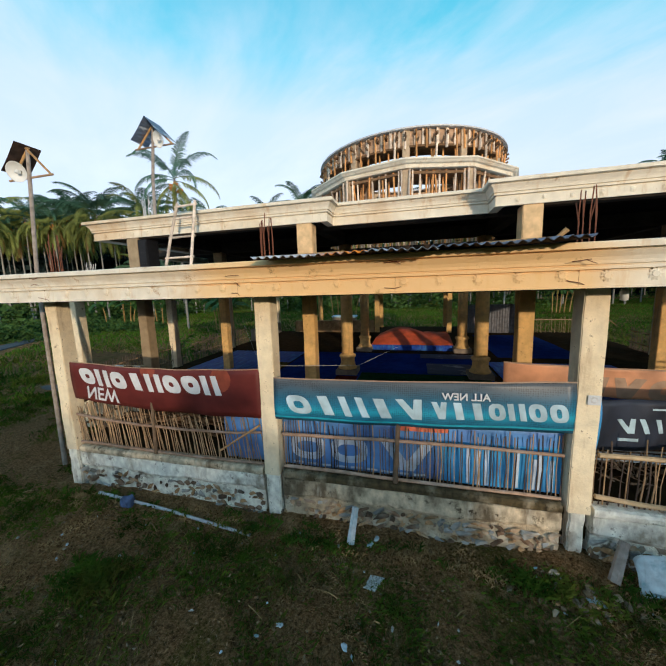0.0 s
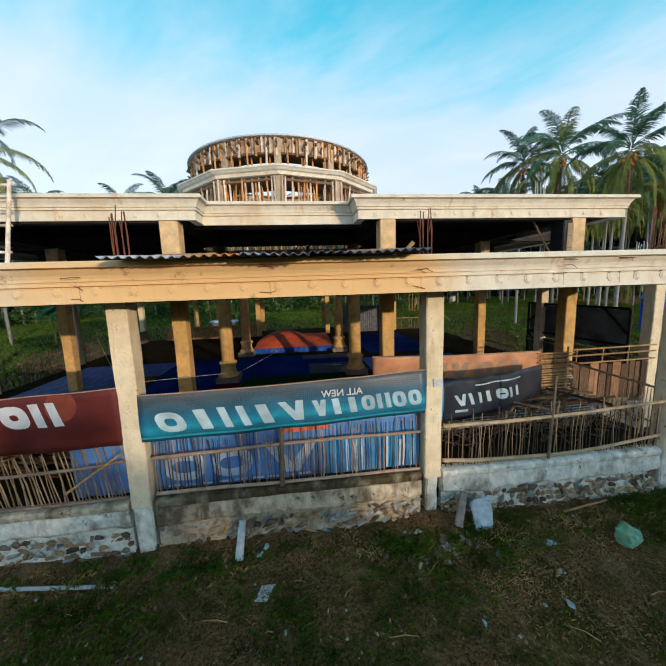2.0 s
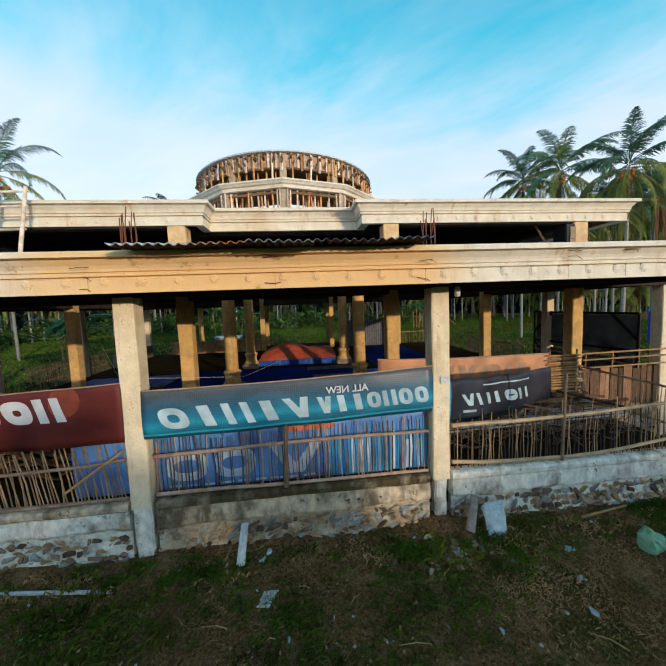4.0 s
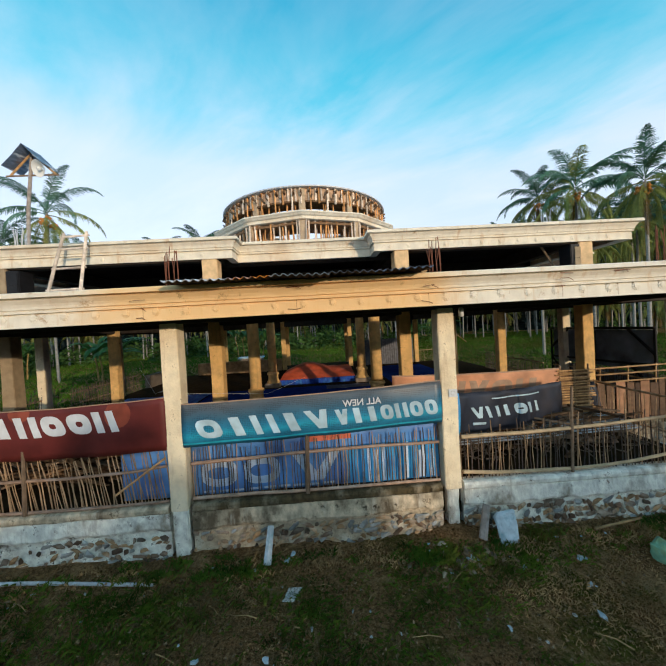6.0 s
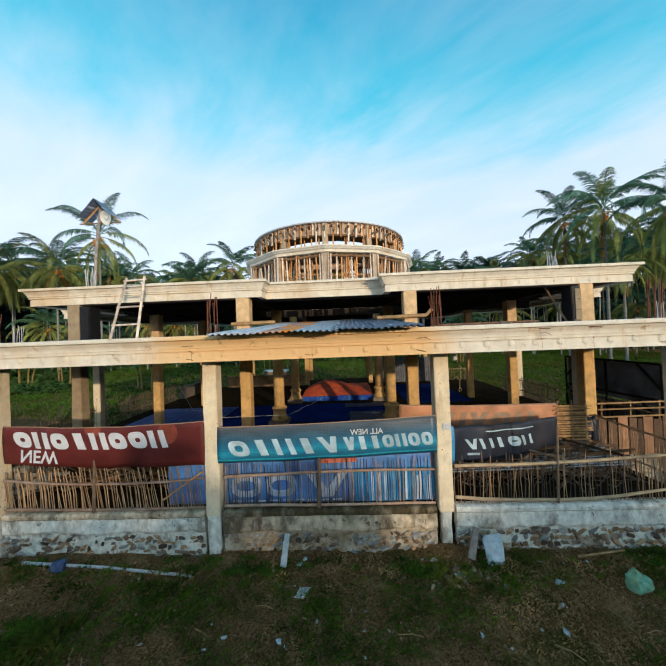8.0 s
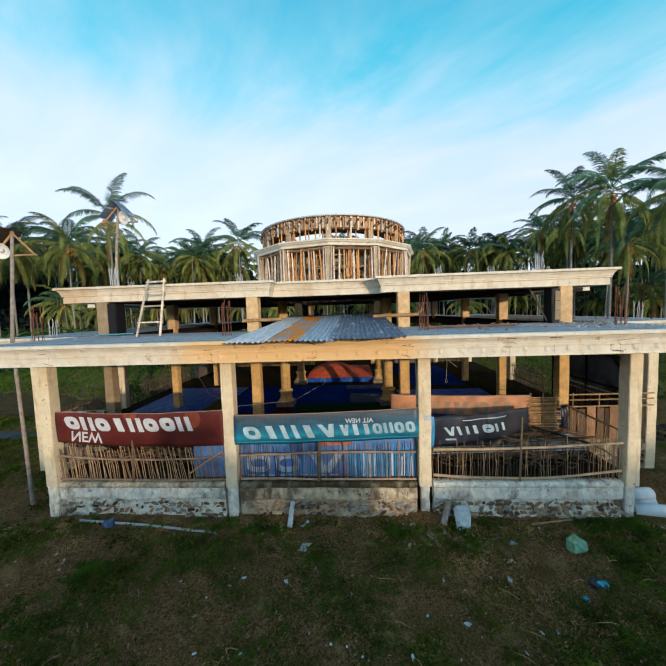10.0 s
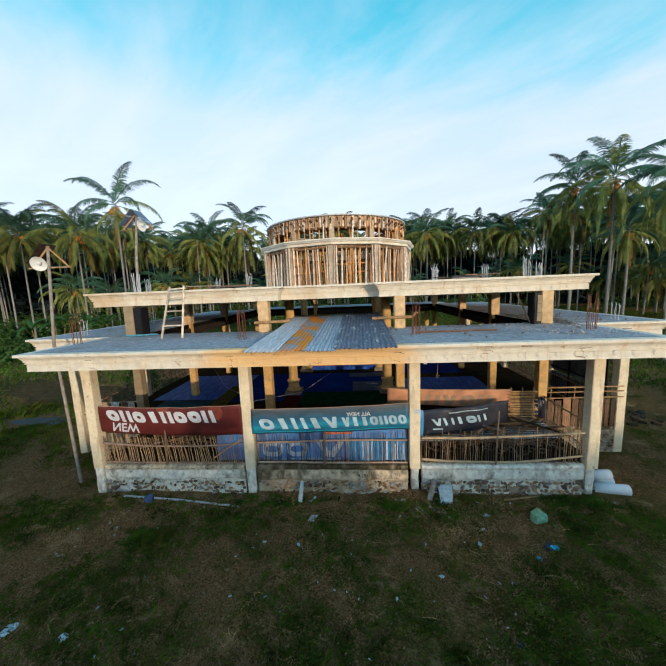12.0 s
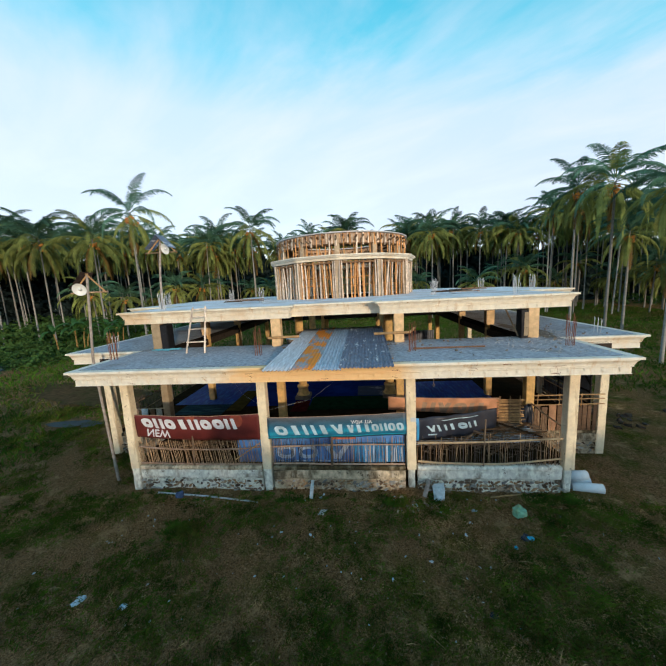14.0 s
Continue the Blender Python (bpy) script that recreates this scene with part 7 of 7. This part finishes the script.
def grass():
    g = np.random.default_rng(90)

    def patchy(x, y, lo, hi):
        wave = np.sin(x * 1.3 + 1.7 * np.sin(y * 0.9)) + np.sin(y * 1.7 + 1.3 * np.sin(x * 0.7 + 2)) + 0.6 * np.sin(x * 3.1 + y * 2.3)
        return wave > g.uniform(lo, hi, len(x))

    def tufts(count, each, x0, x1, y0, y1, spread, lo=-1.3, hi=1.7):
        cx, cy = g.uniform(x0, x1, count), g.uniform(y0, y1, count)
        keep = patchy(cx, cy, lo, hi)
        cx, cy = np.repeat(cx[keep], each), np.repeat(cy[keep], each)
        return cx + g.normal(0, spread, len(cx)), cy + g.normal(0, spread, len(cx))
    x, y = tufts(8200, 17, -11, 10.5, 0.2, 4.85, 0.06)
    n = len(x)
    blade_mesh("grass", x, y, g.uniform(0.025, 0.11, n), g.uniform(0.003, 0.007, n), g.uniform(0.3, 1.4, n), g, M["grass"], "rough green grass growing in tufts")
    x, y = tufts(15000, 15, -11, 10.5, 0.2, 5.0, 0.25, -1.0, 2.4)
    x = -x
    n = len(x)
    blade_mesh("dry_grass", x, y, g.uniform(0.015, 0.06, n), g.uniform(0.002, 0.0045, n), g.uniform(0.3, 1.4, n), g, M["straw"], "flattened dry brown straw among the grass")
    # the same turf goes on across the open yard
    x, y = tufts(3800, 17, -11, 10.5, -3.4, 0.3, 0.08)
    blade_mesh("yard_grass", x, y, g.uniform(0.025, 0.11, len(x)), g.uniform(0.003, 0.007, len(x)), g.uniform(0.3, 1.4, len(x)), g, M["grass"], "rough green grass of the open yard")
    # thinner growth beside the building
    x, y = tufts(5200, 12, -20, -7.6, 4.8, 13, 0.09)
    blade_mesh("side_grass", x, y, g.uniform(0.03, 0.13, len(x)), g.uniform(0.005, 0.01, len(x)), g.uniform(0.3, 1.4, len(x)), g, M["grass"], "patchy grass on the earth beside the building")
    # taller weeds at the foot of the plinth
    cx = np.concatenate([g.uniform(-7.4, 7.2, 60), g.normal(-1.9, 0.5, 22), g.normal(1.7, 0.35, 32), g.normal(6.2, 0.4, 40), g.normal(-4.5, 0.25, 60)])
    cy = np.concatenate([g.uniform(4.55, 4.98, 60), g.uniform(4.5, 4.95, 22), g.uniform(4.3, 4.9, 32), g.uniform(4.6, 5.0, 40), g.normal(3.3, 0.16, 60)])
    x, y = np.repeat(cx, 34) + g.normal(0, 0.07, 34 * len(cx)), np.repeat(cy, 34) + g.normal(0, 0.04, 34 * len(cx))
    n = len(x)
    blade_mesh("weeds", x, y, g.uniform(0.03, 0.13, n), g.uniform(0.003, 0.007, n), g.uniform(0.2, 1.1, n), g, M["weed"], "green weeds along the foot of the plinth", 0.05)
    x, y = np.repeat(g.uniform(-7.4, 7.2, 130), 24), np.repeat(g.uniform(4.5, 4.98, 130), 24)
    x, y = x + g.normal(0, 0.09, len(x)), y + g.normal(0, 0.05, len(x))
    blade_mesh("dry_weeds", x, y, g.uniform(0.03, 0.09, len(x)), g.uniform(0.002, 0.004, len(x)), g.uniform(0.3, 1.0, len(x)), g, M["straw"], "dry brown weeds along the foot of the plinth", 0.05)
    # the meadow round the building
    x, y = g.uniform(-60, 50, 130000), g.uniform(5, 75, 130000)
    keep = ~((x > -13.5) & (x < 16) & (y < 14)) & ~((x > -11.3) & (x < 11) & (y < 26)) & (np.hypot((x + 17) / 7, (y - 15 + 0.25 * (x + 17)) / 2.2) > g.uniform(0.7, 1.2, len(x)))
    for p, q in zip(LANE, LANE[1:]):
        ex, ey = q[0] - p[0], q[1] - p[1]
        f = np.clip(((x - p[0] + 1.6) * ex + (y - p[1] - 1.1) * ey) / (ex * ex + ey * ey), 0, 1)
        keep &= np.hypot(x - p[0] + 1.6 - f * ex, y - p[1] - 1.1 - f * ey) > 2.2
    for p, q in zip(ROAD, ROAD[1:]):
        ex, ey = q[0] - p[0], q[1] - p[1]
        f = np.clip(((x - p[0]) * ex + (y - p[1]) * ey) / (ex * ex + ey * ey), 0, 1)
        keep &= np.hypot(x - p[0] - f * ex, y - p[1] - f * ey) > 2.3
    keep &= np.hypot((x + 14.6) / 2.0, (y - 10.5) / 0.8) > 1
    x, y = x[keep], y[keep]
    blade_mesh("meadow", x, y, g.uniform(0.1, 0.32, len(x)), 0.035, g.uniform(0.3, 1.1, len(x)), g, M["lush"], "lush green grass round the building")
    # fallen leaves and broken twigs
    n = 5200
    x, y = g.uniform(-10, 10, n), g.uniform(-2.5, 4.9, n)
    a, s = g.uniform(0, 6.28, n), g.uniform(0.008, 0.032, n)
    q = lambda u, v, h: np.stack([x + s * (u * np.cos(a) - v * np.sin(a)), y + s * (u * np.sin(a) + v * np.cos(a)), 0.025 + h * s], 1)
    vs = np.stack([q(-1, 0, 0.9), q(0, -0.45, 0.3), q(1, 0, 1.1), q(0, 0.45, 0.5)], 1).reshape(-1, 3)
    stuff("fallen_leaves", vs.tolist(), np.arange(len(vs)).reshape(-1, 4).tolist(), M["dead_leaf"], "fallen dry leaves and bits of husk on the grass", "leaf litter")
    bm = bmesh.new()
    r = random.Random(51)
    for k in range(110):
        px, py, az, l = r.uniform(-8, 8), r.uniform(-1.5, 4.9), r.uniform(0, 6.28), r.uniform(0.08, 0.38)
        ex, ey = math.cos(az) * l, math.sin(az) * l
        tube(bm, [(px, py, 0.02), (px + ex * 0.5 + r.uniform(-0.02, 0.02), py + ey * 0.5, 0.05), (px + ex, py + ey, 0.03)], r.uniform(0.004, 0.011), 0.004, 4)
    tagged(mesh_object("twigs", bm, M["straw"]), "broken dry twigs lying in the grass", "twigs", kind="stuff")


grass()

# bare trodden earth beside the building
bm = bmesh.new()
ring = []
for k in range(90):
    t = 2 * math.pi * k / 90
    u, v = math.cos(t), math.sin(t)
    wv = 1 + 0.35 * noise.noise(Vector((u * 2, v * 2, 4))) + 0.22 * noise.noise(Vector((u * 7, v * 7, 9)))
    ring.append(bm.verts.new((-18 + 7.5 * u * wv, 15.2 - 2.2 * u * wv + 1.9 * v * wv, 0.035)))
bm.faces.new(ring)
wet = bmesh.new()
wet.faces.new([wet.verts.new((-14.8 + 1.6 * math.cos(k * 0.1257) * (1 + 0.5 * noise.noise(Vector((k * 0.37, 0, 3)))), 10.5 + 0.42 * math.sin(k * 0.1257) * (1 + 0.7 * noise.noise(Vector((k * 0.41, 5, 3)))), 0.02)) for k in range(50)])
tagged(mesh_object("pavement", wet, M["wet"]), "worn patch of wet grey concrete in the grass", "pavement", kind="structure")
tagged(mesh_object("dirt_path", bm, M["bare_earth"]), "strip of bare trodden brown earth beside the building", "path", kind="structure")

# lanes beyond the yard
def lane(points, shift):
    bm = bmesh.new()
    rows = []
    for x, y in points:
        rows.append([bm.verts.new((x, y, 0.06)), bm.verts.new((x + shift[0], y + shift[1], 0.06)), bm.verts.new((x + shift[0] * 1.03, y + shift[1] * 1.03, -0.1)), bm.verts.new((x - shift[0] * 0.03, y - shift[1] * 0.03, -0.1))])
    for a, b in zip(rows, rows[1:]):
        for k in range(4):
            bm.faces.new((a[k], a[(k + 1) % 4], b[(k + 1) % 4], b[k]))
    tagged(mesh_object("road", bm, M["road"]), "narrow grey lane beside the grove", "road", kind="structure")


lane(LANE, (-3.2, 2.2))
lane([(x + 1.3, y - 1.5) for x, y in ROAD], (-2.6, 3.0))


# ---- bosses on the cornices ----
def bosses(parent, x0, x1, y, z, r0, step, mat):
    bm = bmesh.new()
    # ten-lobed rosette
    lathe(bm, [(0.0, -0.02), (r0 * 0.5, -0.02), (r0 * 0.68, -0.012), (r0, -0.008), (r0, 0.012)], 20)
    for v in bm.verts:
        q = math.atan2(v.co.y, v.co.x)
        if v.co.xy.length > r0 * 0.6:
            v.co.xy *= 1.0 + 0.15 * math.cos(10 * q)
    bmesh.ops.rotate(bm, verts=bm.verts, matrix=Matrix.Rotation(-math.pi / 2, 3, "X"), cent=(0, 0, 0))
    first = None
    n = int((x1 - x0) / step)
    for k in range(n):
        at = Matrix.Translation((x0 + step * (k + 0.5), y, z + 0.006 * math.sin(k * 2.1)))
        if first is None:
            first = part("boss", bm, mat, parent)
            first.matrix_basis = at
        else:
            shared("boss", first.data, parent, at)


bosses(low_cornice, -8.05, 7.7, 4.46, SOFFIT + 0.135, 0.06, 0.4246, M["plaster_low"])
bosses(up_cornice, -8.4, -2.1, 7.44, UP_SOFFIT + 0.1, 0.045, 0.46, M["plaster"])
bosses(up_cornice, 1.6, 7.95, 7.44, UP_SOFFIT + 0.1, 0.045, 0.46, M["plaster"])


# ---- rusty tie wires sticking out of the lower cornice ----
wire = random.Random(14)
for x in (-6.2, -2.5, -0.3, 1.67, 3.74, 4.62, 5.9):
    for k in range(3):
        bm = bmesh.new()
        z = SOFFIT + wire.choice((0.06, 0.2, 0.3, 0.38))
        l = wire.uniform(0.08, 0.17)
        y = 4.445 - (0.1 if z > SOFFIT + 0.27 else 0.0)
        tube(bm, [(x - l, y, z + wire.uniform(-0.02, 0.03)), (x, y - 0.02, z), (x + l * wire.uniform(0.3, 1), y, z + wire.uniform(-0.05, 0.03))], 0.0045, n=4)
        part("tie_wire", bm, M["rust"], low_cornice, "bent rusty tie wire")
    bm = bmesh.new()
    box(bm, x - 0.002, x + 0.002, 4.458, 4.47, SOFFIT + 0.01, SOFFIT + 0.23)
    part("crack", bm, M["ply"], low_cornice, "rust-stained joint")


# ---- rubble stones of the footing ----
STONES = []
for s in range(10):
    bm = bmesh.new()
    bmesh.ops.create_icosphere(bm, subdivisions=1, radius=0.5)
    for v in bm.verts:
        v.co += Vector(noise.noise_vector(v.co * 2.3 + Vector((s * 5.1, 0, 0)))) * 0.42
        v.co.y *= 0.6
    bmesh.ops.recalc_face_normals(bm, faces=bm.faces)
    me = bpy.data.meshes.new("stone")
    bm.to_mesh(me)
    bm.free()
    me.materials.append((M["stone"], M["stone_tan"], M["stone_blue"], M["stone"], M["stone_tan"])[s % 5])
    STONES.append(me)


def stones(parent, x0, x1, y, seed, limit, gaps=0.26):
    r = random.Random(seed)
    n = 0
    z = 0.0
    while z < 0.42:
        h = r.uniform(0.07, 0.12)
        x = x0 + r.uniform(-0.1, 0)
        while x < x1 - 0.08 and n < limit:
            w = r.choice((0.06, 0.09, 0.11, 0.14, 0.18, 0.24)) * r.uniform(0.85, 1.15)
            if r.random() < gaps + 0.2 * math.sin(x * 2.3 + z * 4):
                x += w
                continue
            m = Matrix.Translation((x + w / 2, y - 0.012 + r.uniform(-0.014, 0.018), z + h / 2 + r.uniform(-0.02, 0.02))) @ Euler((r.uniform(-0.2, 0.2), r.uniform(-0.6, 0.6), r.uniform(-0.2, 0.2))).to_matrix().to_4x4() @ Matrix.Diagonal((w * 1.0, 0.095, h * r.uniform(0.7, 1.1), 1))
            shared("stone", r.choice(STONES), parent, m)
            n += 1
            x += w
        z += h


for k, p in enumerate(PLINTHS):
    stones(p, GX[k + 1] + 0.2, GX[k + 2] - 0.2, 5.125, 60 + k, 280, (0.38, 0.22, 0.04)[k])
stones(SIDE_PLINTHS[0], -9.5, -7.25, 7.535, 71, 70)
stones(SIDE_PLINTHS[1], 6.95, 9.2, 7.535, 72, 70)
